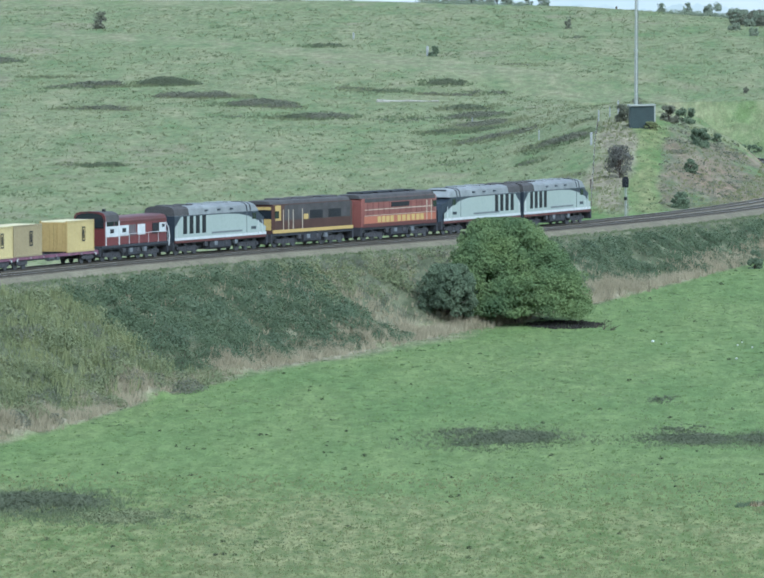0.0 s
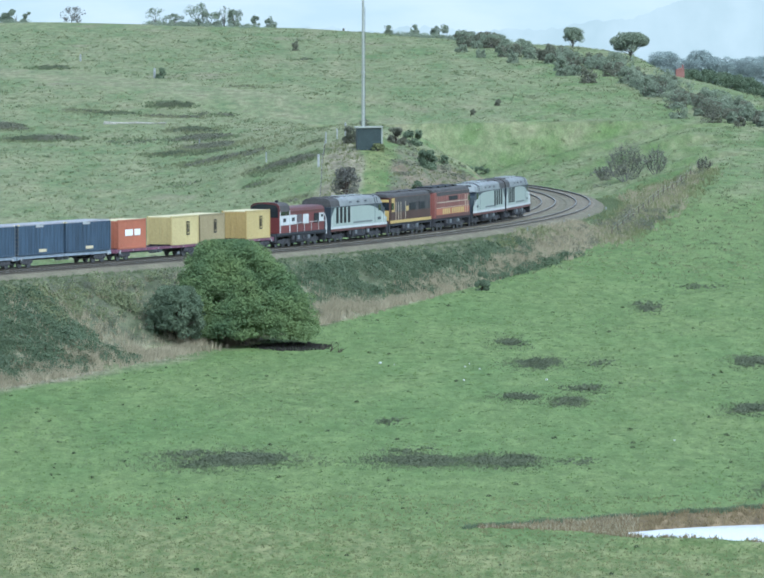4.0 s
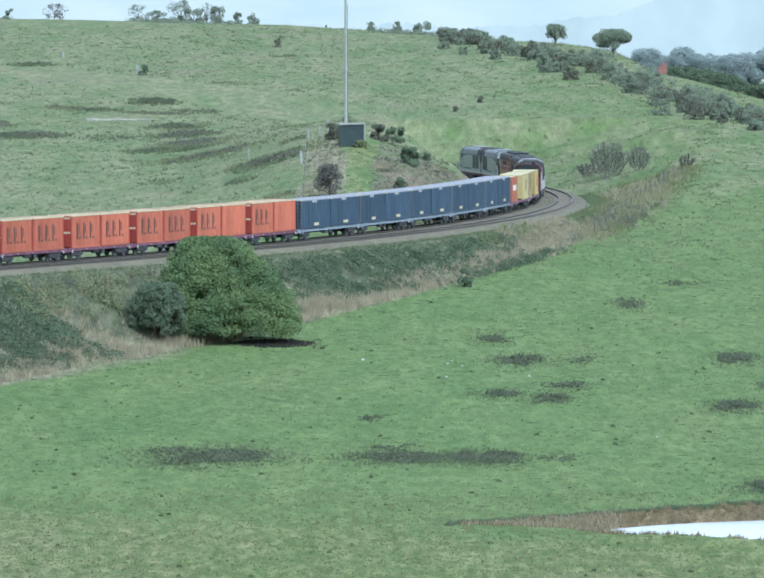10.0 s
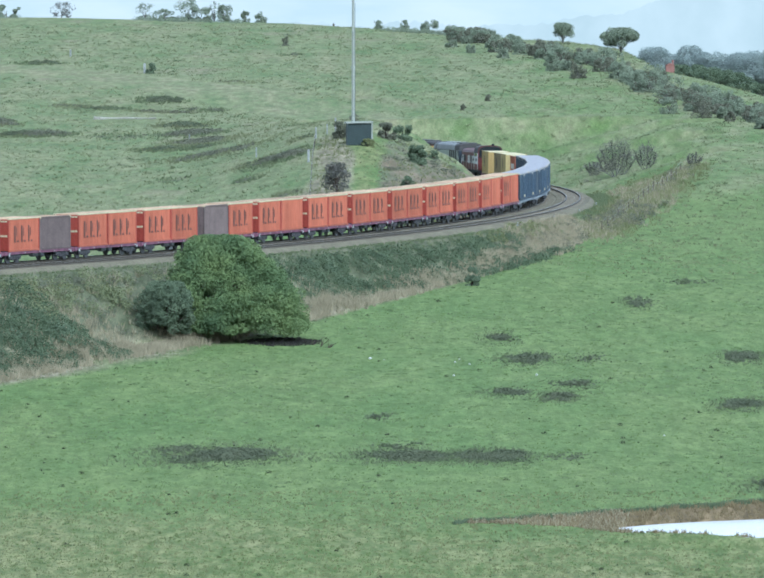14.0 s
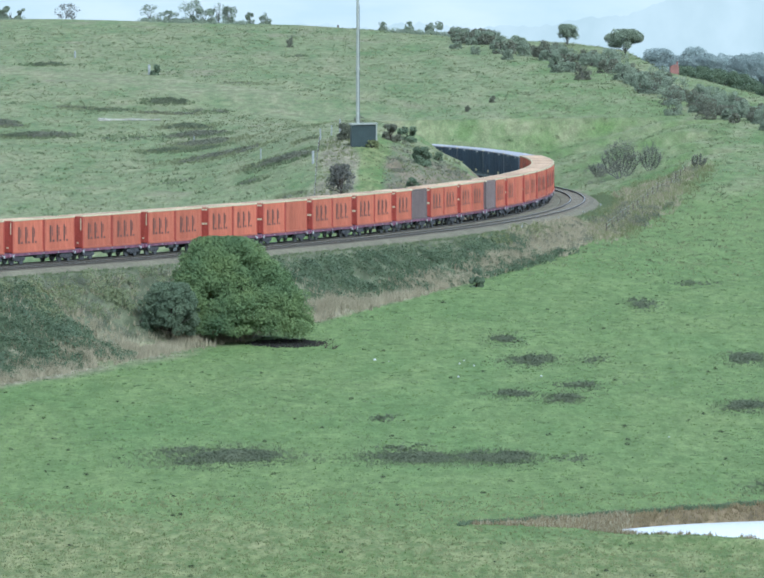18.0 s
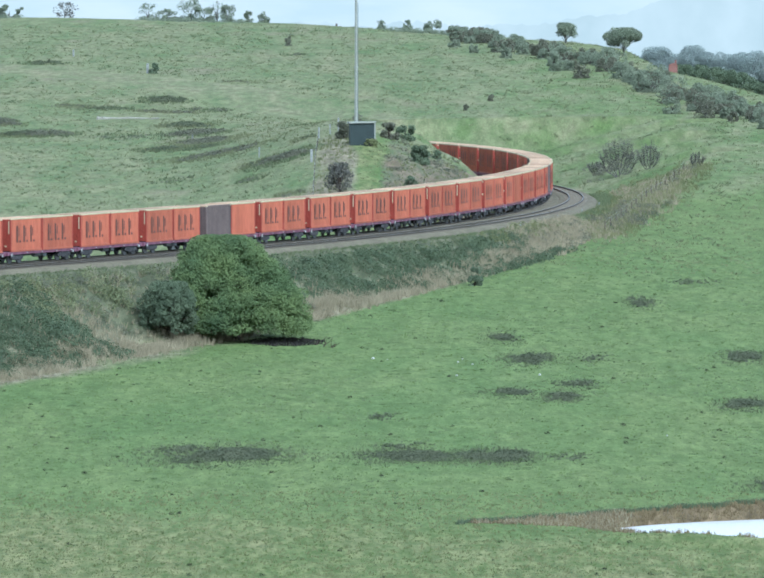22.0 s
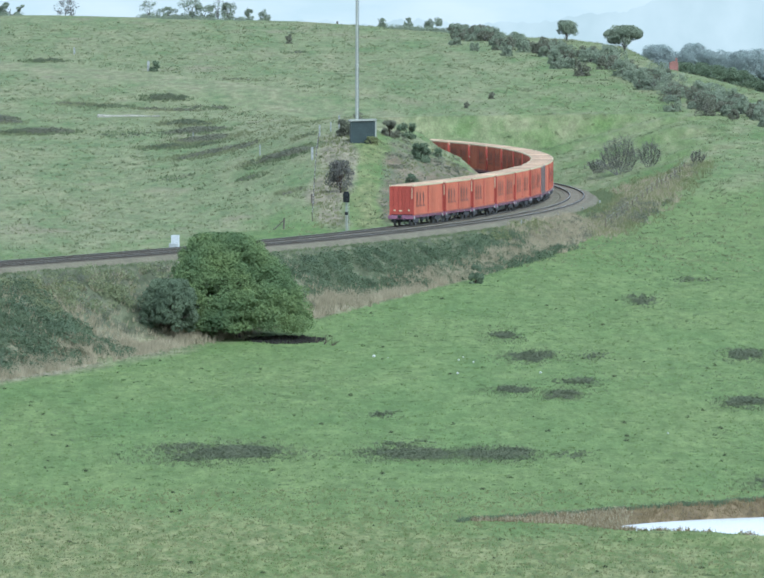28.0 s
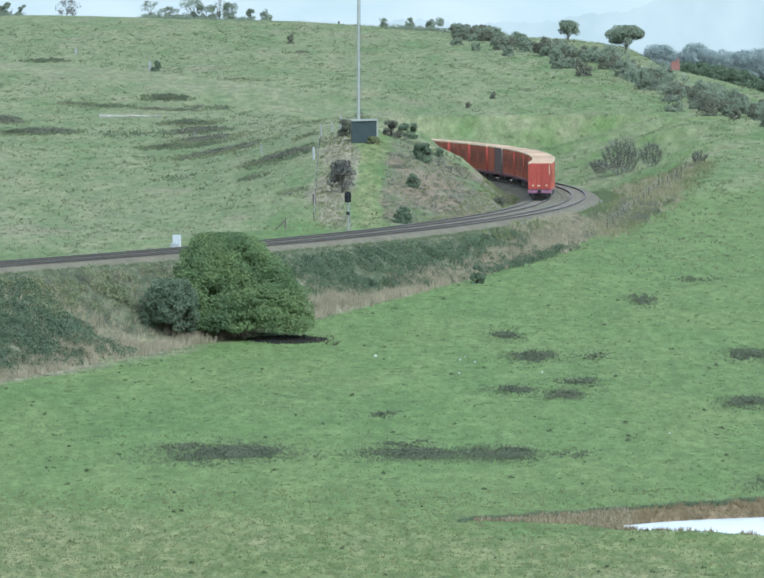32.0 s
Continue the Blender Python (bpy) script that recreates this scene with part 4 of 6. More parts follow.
def bulldog_loco(facing, label):
    """A streamlined pale locomotive with a sloping nose; facing 1 runs cab first."""
    L, w = 19.2, 1.42
    lo = empty("locomotive", label, "locomotive", "locomotives at the head of the train")
    fx = lambda x: x * facing
    bm = bmesh.new()
    secs = [shell(fx(-9.3), w, 1.2, 3.3), shell(fx(7.3), w, 1.2, 3.3), shell(fx(8.0), w * 0.97, 1.2, 2.95), shell(fx(9.0), w * 0.86, 1.15, 2.75), shell(fx(9.45), w * 0.72, 0.9, 2.2)]
    loft(bm, secs)
    part("body", bm, M["loco_blue"], lo, "dark navy body")
    bm = bmesh.new()
    up = [(x, z) for x, z in arch(w, 3.3, 3.55, 4.12)]
    loft(bm, [[(fx(x), y, 3.3 + (z - 3.3) * k) for y, z in up] for x, k in ((-9.3, 1.0), (6.6, 1.0), (7.0, 0.9), (7.75, 0.03))])
    part("roof", bm, M["loco_roof"], lo, "weathered silver roof")
    bm = bmesh.new()
    prism(bm, [(y, z + 0.025) for y, z in up], "x", fx(-9.32), fx(-6.4))
    part("rear_roof", bm, M["loco_grey"], lo, "sooty rear roof section")
    bm = bmesh.new()
    prism(bm, [(-1.0, 3.32), (1.0, 3.32), (0.85, 3.95), (-0.85, 3.95)], "x", fx(7.02), fx(7.2))
    part("windscreen", bm, M["glass"], lo)
    curve = [(-9.25, 1.35), (8.9, 1.35), (9.0, 1.9), (8.2, 2.15), (7.0, 2.55), (5.4, 2.92), (3.4, 3.15), (1.0, 3.22), (-8.0, 3.22), (-9.25, 2.3)]
    side_plate(lo, "side_panel", [(fx(x), z) for x, z in curve], w, M["loco_white"], "pale mint-white side panel")
    side_plate(lo, "sill_stripe", [(fx(x), z) for x, z in ((-9.3, 1.02), (9.0, 1.02), (9.0, 1.22), (-9.3, 1.22))], w, M["loco_maroon"], "maroon sill stripe", 0.014)
    side_plate(lo, "sill_band", [(fx(x), z) for x, z in ((-9.3, 1.24), (9.05, 1.24), (9.05, 1.46), (-9.3, 1.46))], w, M["white_paint"], "white band along the sill", 0.016)
    side_plate(lo, "cab_door", [(fx(x), z) for x, z in ((5.05, 1.5), (5.12, 1.5), (5.12, 3.2), (5.05, 3.2))], w, M["tank"], "grey door edge", 0.03)
    for x in (7.4, 8.2, -8.9):
        for sy in (-1, 1):
            bm = bmesh.new()
            tube(bm, (fx(x), sy * (w + 0.03), 1.3), (fx(x), sy * (w + 0.03), 2.5), 0.03, n=6)
            part("grab_rail", bm, M["white_paint"], lo)
    for k in range(4):
        x0 = -7.6 + 1.25 * k
        grille(lo, min(fx(x0), fx(x0 + 0.72)), max(fx(x0), fx(x0 + 0.72)), 1.75, 3.2, w)
    window(lo, min(fx(6.2), fx(7.0)), max(fx(6.2), fx(7.0)), 2.6, 3.15, w)
    bm = bmesh.new()
    for x in (5.2, 5.9):
        prism(bm, [(y, z + 0.02) for y, z in arch(w, 3.3, 3.55, 4.12)], "x", fx(x) - 0.13, fx(x) + 0.13)
    part("roof_band", bm, M["black"], lo)
    for x, ln, wd in ((-7.5, 1.6, 0.9), (-4.6, 1.0, 0.7), (-1.8, 1.3, 0.8), (1.4, 1.2, 0.7), (3.4, 0.8, 0.6)):
        bm = bmesh.new()
        box(bm, fx(x) - ln / 2, fx(x) + ln / 2, -wd, wd, 4.02, 4.2, bevel=0.04)
        part("roof_hatch", bm, M["loco_grey"] if x < -4 else M["loco_roof"], lo)
    for x in (-3.0, -0.5, 2.0):
        bm = bmesh.new()
        box(bm, fx(x) - 0.3, fx(x) + 0.3, -w - 0.035, -w + 0.0, 3.55, 3.7)
        part("roof_latch", bm, M["loco_blue"], lo)
    for k in (-0.35, 0.35):
        bm = bmesh.new()
        tube(bm, (fx(9.3), k, 2.05), (fx(9.52), k, 2.05), 0.13, n=10)
        part("headlight", bm, M["lamp_glow"], lo)
    side_plate(lo, "lettering_bar", [(-2.0, 1.62), (4.2, 1.62), (4.2, 1.78), (-2.0, 1.78)], w + 0.009, M["tank"], "small grey lettering", 0.004)
    side_plate(lo, "number_bar", [(fx(6.0), 1.75), (fx(7.0), 1.75), (fx(7.0), 2.0), (fx(6.0), 2.0)], w + 0.009, M["loco_blue"], "dark number bar", 0.004)
    running_gear(lo, L, 4.2, M["under"])
    return lo


def box_loco(L, body, roof, label, lower=None, crown=4.05):
    w = 1.42
    lo = empty("locomotive", label, "locomotive", "locomotives at the head of the train")
    bm = bmesh.new()
    h = L / 2 - 0.3
    loft(bm, [shell(-h, w * 0.93, 1.2, 3.55), shell(-h + 0.5, w, 1.2, 3.7), shell(h - 0.5, w, 1.2, 3.7), shell(h, w * 0.93, 1.2, 3.55)])
    part("body", bm, body, lo)
    bm = bmesh.new()
    up = arch(w, 3.7, 3.78, crown)
    loft(bm, [[(x, y * k, 3.7 + (z - 3.7) * k) for y, z in up] for x, k in ((-h + 0.1, 0.8), (-h + 0.7, 1), (h - 0.7, 1), (h - 0.1, 0.8))])
    part("roof", bm, roof, lo)
    return lo, w, h


def brown_loco():
    lo, w, h = box_loco(16.4, M["loco_brown"], M["loco_grey"], "brown diesel locomotive with yellow cab end and sooty roof")
    side_plate(lo, "sill_stripe", [(-h, 1.22), (h, 1.22), (h, 1.5), (-h, 1.5)], w, M["loco_yellow"], "yellow-orange sill stripe")
    side_plate(lo, "upper_panel", [(-5.6, 2.3), (h - 0.6, 2.3), (h - 0.6, 3.62), (-5.6, 3.62)], w, M["loco_grey"], "sooty upper panel")
    side_plate(lo, "cab_panel", [(-h + 0.5, 2.3), (-6.3, 2.3), (-6.3, 3.6), (-h + 0.5, 3.6)], w, M["loco_yellow"], "yellow cab panel")
    window(lo, -7.5, -6.7, 2.5, 3.15, w + 0.01)
    for x in (-5.9, -4.9, -4.0, -2.2):
        side_plate(lo, "handrail", [(x, 1.5), (x + 0.08, 1.5), (x + 0.08, 3.2), (x, 3.2)], w + 0.01, M["loco_cream"], "", 0.03)
    for z0, z1, name, m in ((1.5, 2.45, "end_stripe", "loco_yellow"), (3.25, 3.5, "end_stripe", "loco_yellow"), (2.5, 3.2, "end_window", "glass")):
        bm = bmesh.new()
        box(bm, -h - 0.012, -h + 0.02, -w * 0.9, w * 0.9, z0, z1)
        part(name, bm, M[m], lo)
    for x in (-0.6, 3.0):
        grille(lo, x, x + 2.4, 2.35, 3.05, w + 0.01)
    side_plate(lo, "badge", [(-1.9, 2.3), (-1.0, 2.3), (-1.0, 2.75), (-1.9, 2.75)], w + 0.012, M["loco_yellow"])
    for x, ln in ((-4, 2.4), (0, 3.0), (4.6, 3.2)):
        bm = bmesh.new()
        box(bm, x - ln / 2, x + ln / 2, -0.75, 0.75, 3.95, 4.16, bevel=0.05)
        part("roof_hatch", bm, M["loco_grey"], lo)
    running_gear(lo, 16.4, 3.4, M["under"])
    return lo


def orange_loco():
    lo, w, h = box_loco(16.6, M["loco_orange"], M["loco_grey"], "faded red-orange diesel locomotive with yellow lettering and grey roof", crown=4.1)
    side_plate(lo, "pale_band", [(-h + 0.5, 2.66), (h - 0.5, 2.66), (h - 0.5, 2.73), (-h + 0.5, 2.73)], w, M["loco_cream"], "thin faded stripe")
    side_plate(lo, "pale_band", [(-h + 0.5, 2.16), (h - 0.5, 2.16), (h - 0.5, 2.2), (-h + 0.5, 2.2)], w, M["loco_cream"], "thin faded stripe")
    side_plate(lo, "skirt", [(-h + 0.2, 1.18), (h - 0.2, 1.18), (h - 0.2, 1.5), (-h + 0.2, 1.5)], w, M["loco_maroon"], "maroon skirt")
    grille(lo, -1.9, 1.9, 2.85, 3.25, w)
    side_plate(lo, "upper_band", [(-h + 0.5, 3.34), (h - 0.5, 3.34), (h - 0.5, 3.68), (-h + 0.5, 3.68)], w, M["loco_grey"], "sooty upper band", 0.006)
    for x in np.arange(-6.9, 6.9, 1.15):
        side_plate(lo, "panel_seam", [(x, 2.25), (x + 0.06, 2.25), (x + 0.06, 3.3), (x, 3.3)], w, M["loco_maroon"], "", 0.012)
    side_plate(lo, "lower_panel", [(-h + 0.4, 1.5), (h - 0.4, 1.5), (h - 0.4, 2.12), (-h + 0.4, 2.12)], w, M["tan_red"], "faded orange lower panel", 0.006)
    for x in (-4.8, -3.9, -3.0, -2.1, -0.6, 0.4, 1.4, 2.4, 3.4, 4.3):
        side_plate(lo, "lettering_bar", [(x, 1.55), (x + 0.7, 1.55), (x + 0.7, 2.08), (x, 2.08)], w + 0.009, M["loco_yellow"], "yellow lettering block", 0.006)
    for x in (5.6, 6.6):
        side_plate(lo, "handrail", [(x, 1.5), (x + 0.1, 1.5), (x + 0.1, 3.25), (x, 3.25)], w + 0.01, M["loco_cream"], "", 0.03)
    window(lo, 7.0, 7.8, 2.6, 3.15, w)
    for x, ln in ((-5.4, 2.2), (-2.2, 2.4), (1.0, 2.6), (4.0, 1.4)):
        bm = bmesh.new()
        box(bm, x - ln / 2, x + ln / 2, -0.8, 0.8, 4.0, 4.24, bevel=0.06)
        part("roof_fan", bm, M["black"], lo)
    running_gear(lo, 16.6, 3.6, M["under"])
    return lo


def hood_loco():
    L = 14.6
    lo = empty("locomotive", "red hood locomotive with a broad white band and tall rear cab", "locomotive", "locomotives at the head of the train")
    h = L / 2 - 0.3
    bm = bmesh.new()
    box(bm, -h + 3.6, h, -1.3, 1.3, 1.25, 3.3, bevel=0.08)
    part("hood", bm, M["loco_red"], lo)
    bm = bmesh.new()
    prism(bm, arch(1.3, 3.25, 3.3, 3.62), "x", -h + 3.7, h - 0.1)
    part("hood_roof", bm, M["loco_maroon"], lo)
    bm = bmesh.new()
    box(bm, -h + 0.8, -h + 3.6, -1.42, 1.42, 1.25, 3.3, bevel=0.05)
    part("cab", bm, M["loco_red"], lo)
    bm = bmesh.new()
    prism(bm, arch(1.46, 3.25, 3.45, 4.12), "x", -h + 0.8, -h + 3.7)
    part("cab_roof", bm, M["loco_grey"], lo)
    bm = bmesh.new()
    prism(bm, [(y, z + 0.03) for y, z in arch(1.47, 3.25, 3.45, 4.12)], "x", -h + 0.8, -h + 0.95)
    part("roof_rim", bm, M["loco_red"], lo, "red rim of the cab roof")
    side_plate(lo, "white_band", [(-h + 0.85, 2.0), (-h + 3.55, 2.0), (-h + 3.55, 2.88), (-h + 0.85, 2.88)], 1.42, M["white_paint"], "white band")
    side_plate(lo, "white_band", [(-h + 3.65, 2.0), (-h + 6.0, 2.0), (-h + 6.0, 2.88), (-h + 3.65, 2.88)], 1.3, M["white_paint"], "white band")
    side_plate(lo, "white_band", [(h - 6.2, 2.0), (h - 4.6, 2.0), (h - 4.6, 2.88), (h - 6.2, 2.88)], 1.3, M["white_paint"], "white band")
    side_plate(lo, "number_bar", [(-h + 1.8, 2.3), (-h + 2.6, 2.3), (-h + 2.6, 2.65), (-h + 1.8, 2.65)], 1.43, M["black"], "dark number bar", 0.006)
    side_plate(lo, "number_bar", [(-h + 4.6, 2.3), (-h + 5.4, 2.3), (-h + 5.4, 2.65), (-h + 4.6, 2.65)], 1.31, M["black"], "dark number bar", 0.006)
    window(lo, -h + 1.1, -h + 1.8, 2.9, 3.25, 1.42)
    window(lo, -h + 1.8, -h + 2.6, 2.9, 3.25, 1.42)
    grille(lo, h - 3.1, h - 1.7, 2.0, 2.9, 1.3)
    side_plate(lo, "white_band", [(h - 1.65, 2.1), (h - 0.25, 2.1), (h - 0.25, 2.88), (h - 1.65, 2.88)], 1.3, M["white_paint"], "white block at the hood's end")
    side_plate(lo, "number_bar", [(h - 1.1, 2.5), (h - 0.5, 2.5), (h - 0.5, 2.75), (h - 1.1, 2.75)], 1.31, M["black"], "dark number bar", 0.006)
    for k in range(4):
        side_plate(lo, "hood_louvre", [(-h + 6.15 + 0.34 * k, 2.0), (-h + 6.33 + 0.34 * k, 2.0), (-h + 6.33 + 0.34 * k, 2.9), (-h + 6.15 + 0.34 * k, 2.9)], 1.3, M["tank"], "", 0.02)
    side_plate(lo, "hood_top_band", [(-h + 3.7, 3.05), (h - 0.3, 3.05), (h - 0.3, 3.25), (-h + 3.7, 3.25)], 1.3, M["loco_maroon"], "", 0.01)
    side_plate(lo, "cab_side_window", [(-h + 2.75, 2.9), (-h + 3.4, 2.9), (-h + 3.4, 3.25), (-h + 2.75, 3.25)], 1.42, M["glass"], "", 0.014)
    for x in (-h + 0.85, -h + 3.55):
        side_plate(lo, "door_edge", [(x, 1.3), (x + 0.14, 1.3), (x + 0.14, 3.3), (x, 3.3)], 1.43, M["white_paint"], "white grab rail", 0.03)
    for sy in (-1, 1):
        bm = bmesh.new()
        pts = [(h + 0.05, sy * 1.2, 2.9), (h + 0.45, sy * 1.25, 2.4), (h + 0.55, sy * 1.3, 1.7), (h + 0.3, sy * 1.35, 0.9)]
        for a, c in zip(pts, pts[1:]):
            tube(bm, a, c, 0.05, n=6)
        part("end_rail", bm, M["white_paint"], lo, "curved white end handrail")
    bm = bmesh.new()
    prism(bm, [(y, z) for y, z in arch(1.3, 2.75, 3.4, 3.98)], "x", -h + 0.76, -h + 0.79)
    part("rear_window", bm, M["glass"], lo)
    bm = bmesh.new()
    tube(bm, (-h + 2.4, -0.6, 4.0), (-h + 2.4, -0.6, 4.3), 0.16, n=8)
    part("horn", bm, M["black"], lo)
    for sy in (-1, 1):
        bm = bmesh.new()
        for x in np.linspace(-h + 3.8, h - 0.1, 6):
            tube(bm, (x, sy * 1.42, 1.25), (x, sy * 1.42, 2.15), 0.022, n=5)
        tube(bm, (-h + 3.8, sy * 1.42, 2.15), (h - 0.1, sy * 1.42, 2.15), 0.022, n=5)
        part("handrail", bm, M["white_paint"], lo)
        bm = bmesh.new()
        box(bm, -h, h, sy * 1.4 - 0.06, sy * 1.4 + 0.06, 1.1, 1.3)
        part("running_board", bm, M["under"], lo)
    running_gear(lo, L, 2.6, M["under"])
    return lo


ride(hood_loco(), 542.4, 4.2)
ride(bulldog_loco(1, "pale mint and navy streamlined locomotive behind the brown one"), 560.1, 6.0)
ride(brown_loco(), 578.3, 5.0)
ride(orange_loco(), 596.0, 5.2)
ride(bulldog_loco(-1, "pale mint and navy streamlined locomotive coupled back to back"), 614.4, 6.0)
ride(bulldog_loco(1, "pale mint and navy streamlined locomotive leading the train"), 633.8, 6.0)


# ---- growing things ----
def sprig_cloud(centres, radii, count, size, rng, squash=1.0, up=0.35, tousle=0.62):
    """Leaf clumps, each a few crossed blades, on the outsides of lumps."""
    n = len(centres)
    vol = np.array([r ** 2 for r in radii])
    pick = rng.choice(n, count, p=vol / vol.sum())
    d = rng.normal(size=(count, 3))
    d /= np.linalg.norm(d, axis=1)[:, None]
    r = np.array(radii)[pick] * (0.62 + 0.42 * rng.rand(count) ** 0.6)
    p = np.array(centres)[pick] + d * r[:, None] * np.array([1, 1, squash])
    out = d + rng.normal(size=(count, 3)) * tousle + np.array([0, 0, up])
    a = np.cross(out, rng.normal(size=(count, 3)))
    a /= np.linalg.norm(a, axis=1)[:, None]
    t = np.cross(out, a)
    t /= np.linalg.norm(t, axis=1)[:, None]
    s = size * (0.55 + 0.9 * rng.rand(count))
    v = np.empty((count, 4, 3))
    v[:, 0] = p - t * s[:, None] * 0.5
    v[:, 1] = p + a * s[:, None] * 0.55
    v[:, 2] = p + t * s[:, None] * 0.5
    v[:, 3] = p - a * s[:, None] * 0.55 + np.array([0, 0, -0.1]) * s[:, None]
    return v.reshape(-1, 3), np.arange(count * 4).reshape(-1, 4)


def quads(name, v, f, mat, parent=None):
    me = bpy.data.meshes.new(name)
    me.vertices.add(len(v))
    me.vertices.foreach_set("co", np.asarray(v, np.float32).ravel())
    me.loops.add(f.size)
    me.loops.foreach_set("vertex_index", f.ravel())
    me.polygons.add(len(f))
    k = f.shape[1]
    me.polygons.foreach_set("loop_start", np.arange(0, f.size, k))
    me.polygons.foreach_set("loop_total", np.full(len(f), k))
    me.update()
    me.materials.append(mat)
    ob = new(name, me)
    if parent is not None:
        ob.parent = parent
    return ob


def limb(bm, p, q, r0, r1, rng, bends=3, n=6):
    p, q = np.array(p, float), np.array(q, float)
    last, lr = p, r0
    for i in range(1, bends + 1):
        k = i / bends
        nxt = p + (q - p) * k + rng.normal(size=3) * np.linalg.norm(q - p) * 0.05 * (i < bends)
        r = r0 + (r1 - r0) * k
        tube(bm, last, nxt, lr, r, n=n, caps=(i == bends))
        last, lr = nxt, r


def leafy(name, x, y, wide, tall, seed, leaf, count, size, label, category, group="", trunk=0.2, lumps=26, low=0.06, deep=None, sink=0.1, bare=0.0, lean=0.0):
    """A tree or bush standing on the ground: trunk, limbs and an uneven crown of leaf clumps."""
    rng = np.random.RandomState(seed)
    t = empty(name, label, category, group)
    t.location = (x, y, height(x, y) - sink)
    deep = deep or wide
    cs, rs = [], []
    for k in range(lumps):
        a, zz = rng.uniform(0, 2 * math.pi), low + (1 - low) * rng.rand() ** (0.8 if low else 1.7)
        r = tall * (0.06 + 0.07 * rng.rand()) if lumps > 45 else min(tall, wide) * (0.13 + 0.11 * rng.rand())
        ring = max(0.0, 1 - max(0.0, (zz - 0.34) / 0.70) ** 2.2) ** 0.5 * (1 - 0.18 * max(0.0, 0.3 - zz) / 0.3) * (0.55 + 0.45 * rng.rand() ** 0.5)
        if lumps > 300:
            ring = max(0.0, 1 - (max(0.0, zz - 0.2) / 0.85) ** 2) ** 0.8 * (0.35 + 0.65 * rng.rand() ** 0.4)
        wob = 1 + 0.12 * math.sin(3 * a + seed) + 0.08 * math.sin(5 * a + 2 * seed)
        cs.append((math.cos(a) * ring * wob * (wide / 2 - r * 0.8) + lean * (zz - 0.35), math.sin(a) * ring * wob * (deep / 2 - r * 0.8), min(tall - r * 0.8, max(r * 0.4, zz * tall))))
        if lumps > 300 and cs[-1][0] > -1.5 - 0.3 * cs[-1][1]:
            cs[-1] = (cs[-1][0], cs[-1][1], max(cs[-1][2], 1.2 + 0.5 * rng.rand()))
        rs.append(r)
    for k in range(110 if lumps > 300 else 0):
        a = rng.uniform(-0.92, 0.92)
        cs.append((a * wide / 2, -0.42 * deep * (1 - a * a) ** 0.5, rng.uniform(1.0, 4.2)))
        rs.append(tall * rng.uniform(0.05, 0.1))
    bm = bmesh.new()
    top = tall * 0.55
    limb(bm, (0, 0, -0.1), (rng.normal() * 0.1, rng.normal() * 0.1, top), trunk, trunk * 0.45, rng, 4, 8)
    # bark picked by distance: the far tones have haze put into them
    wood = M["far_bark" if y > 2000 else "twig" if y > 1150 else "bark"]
    part("trunk", bm, wood, t)
    big = wide > 8
    bm = bmesh.new()
    for k, c in enumerate(cs[::(40 if big else 2)]):
        z = rng.uniform(0.12, 0.6) * top
        if big and k:
            part("limb", bm, wood, t)
            bm = bmesh.new()
        limb(bm, (0, 0, z), c, trunk * 0.42, trunk * 0.1, rng, 3, 5)
        if bare > 0.5:
            for _ in range(7):
                e = np.array(c) + rng.normal(size=3) * tall * 0.07 + np.array([0, 0, tall * 0.07])
                limb(bm, c, e, trunk * 0.14, trunk * 0.04, rng, 2, 4)
    o = part("limb" if big else "branchwork", bm, wood, t)
    if not big:
        tagged(o, kind="stuff")
    if count:
        v, f = sprig_cloud(cs, rs, count, size, rng, 0.62 if lumps > 300 else 0.85)
        v[:, 2] = np.maximum(v[:, 2], 0.0)
        quads("crown", v, f, leaf, t)
    return t


def meadow(name, pts, mat, blades, tall, wide, label, category, seed, lean=0.35):
    """Tufts of blades, joined: each tuft a few narrow triangles."""
    rng = np.random.RandomState(seed)
    pts = np.asarray(pts, float)
    z = ground(pts[:, 0], pts[:, 1])
    n = len(pts)
    base = np.repeat(np.column_stack([pts, z - 0.03]), blades, axis=0)
    m = n * blades
    sc = np.repeat(0.5 + rng.rand(n) * 0.9, blades)
    a = rng.uniform(0, 2 * math.pi, m)
    r = wide * sc * rng.rand(m) * 0.6
    base[:, 0] += np.cos(a) * r
    base[:, 1] += np.sin(a) * r
    hgt = tall * sc * (0.55 + 0.6 * rng.rand(m))
    b = rng.uniform(0, 2 * math.pi, m)
    hw = wide * sc * 0.16
    v = np.empty((m, 3, 3))
    v[:, 0] = base - np.column_stack([np.cos(b) * hw, np.sin(b) * hw, np.zeros(m)])
    v[:, 1] = base + np.column_stack([np.cos(b) * hw, np.sin(b) * hw, np.zeros(m)])
    v[:, 2] = base + np.column_stack([np.cos(a) * hgt * lean, np.sin(a) * hgt * lean, hgt])
    ob = quads(name, v.reshape(-1, 3), np.arange(m * 3).reshape(-1, 3), mat)
    return tagged(ob, label, category, kind="stuff")


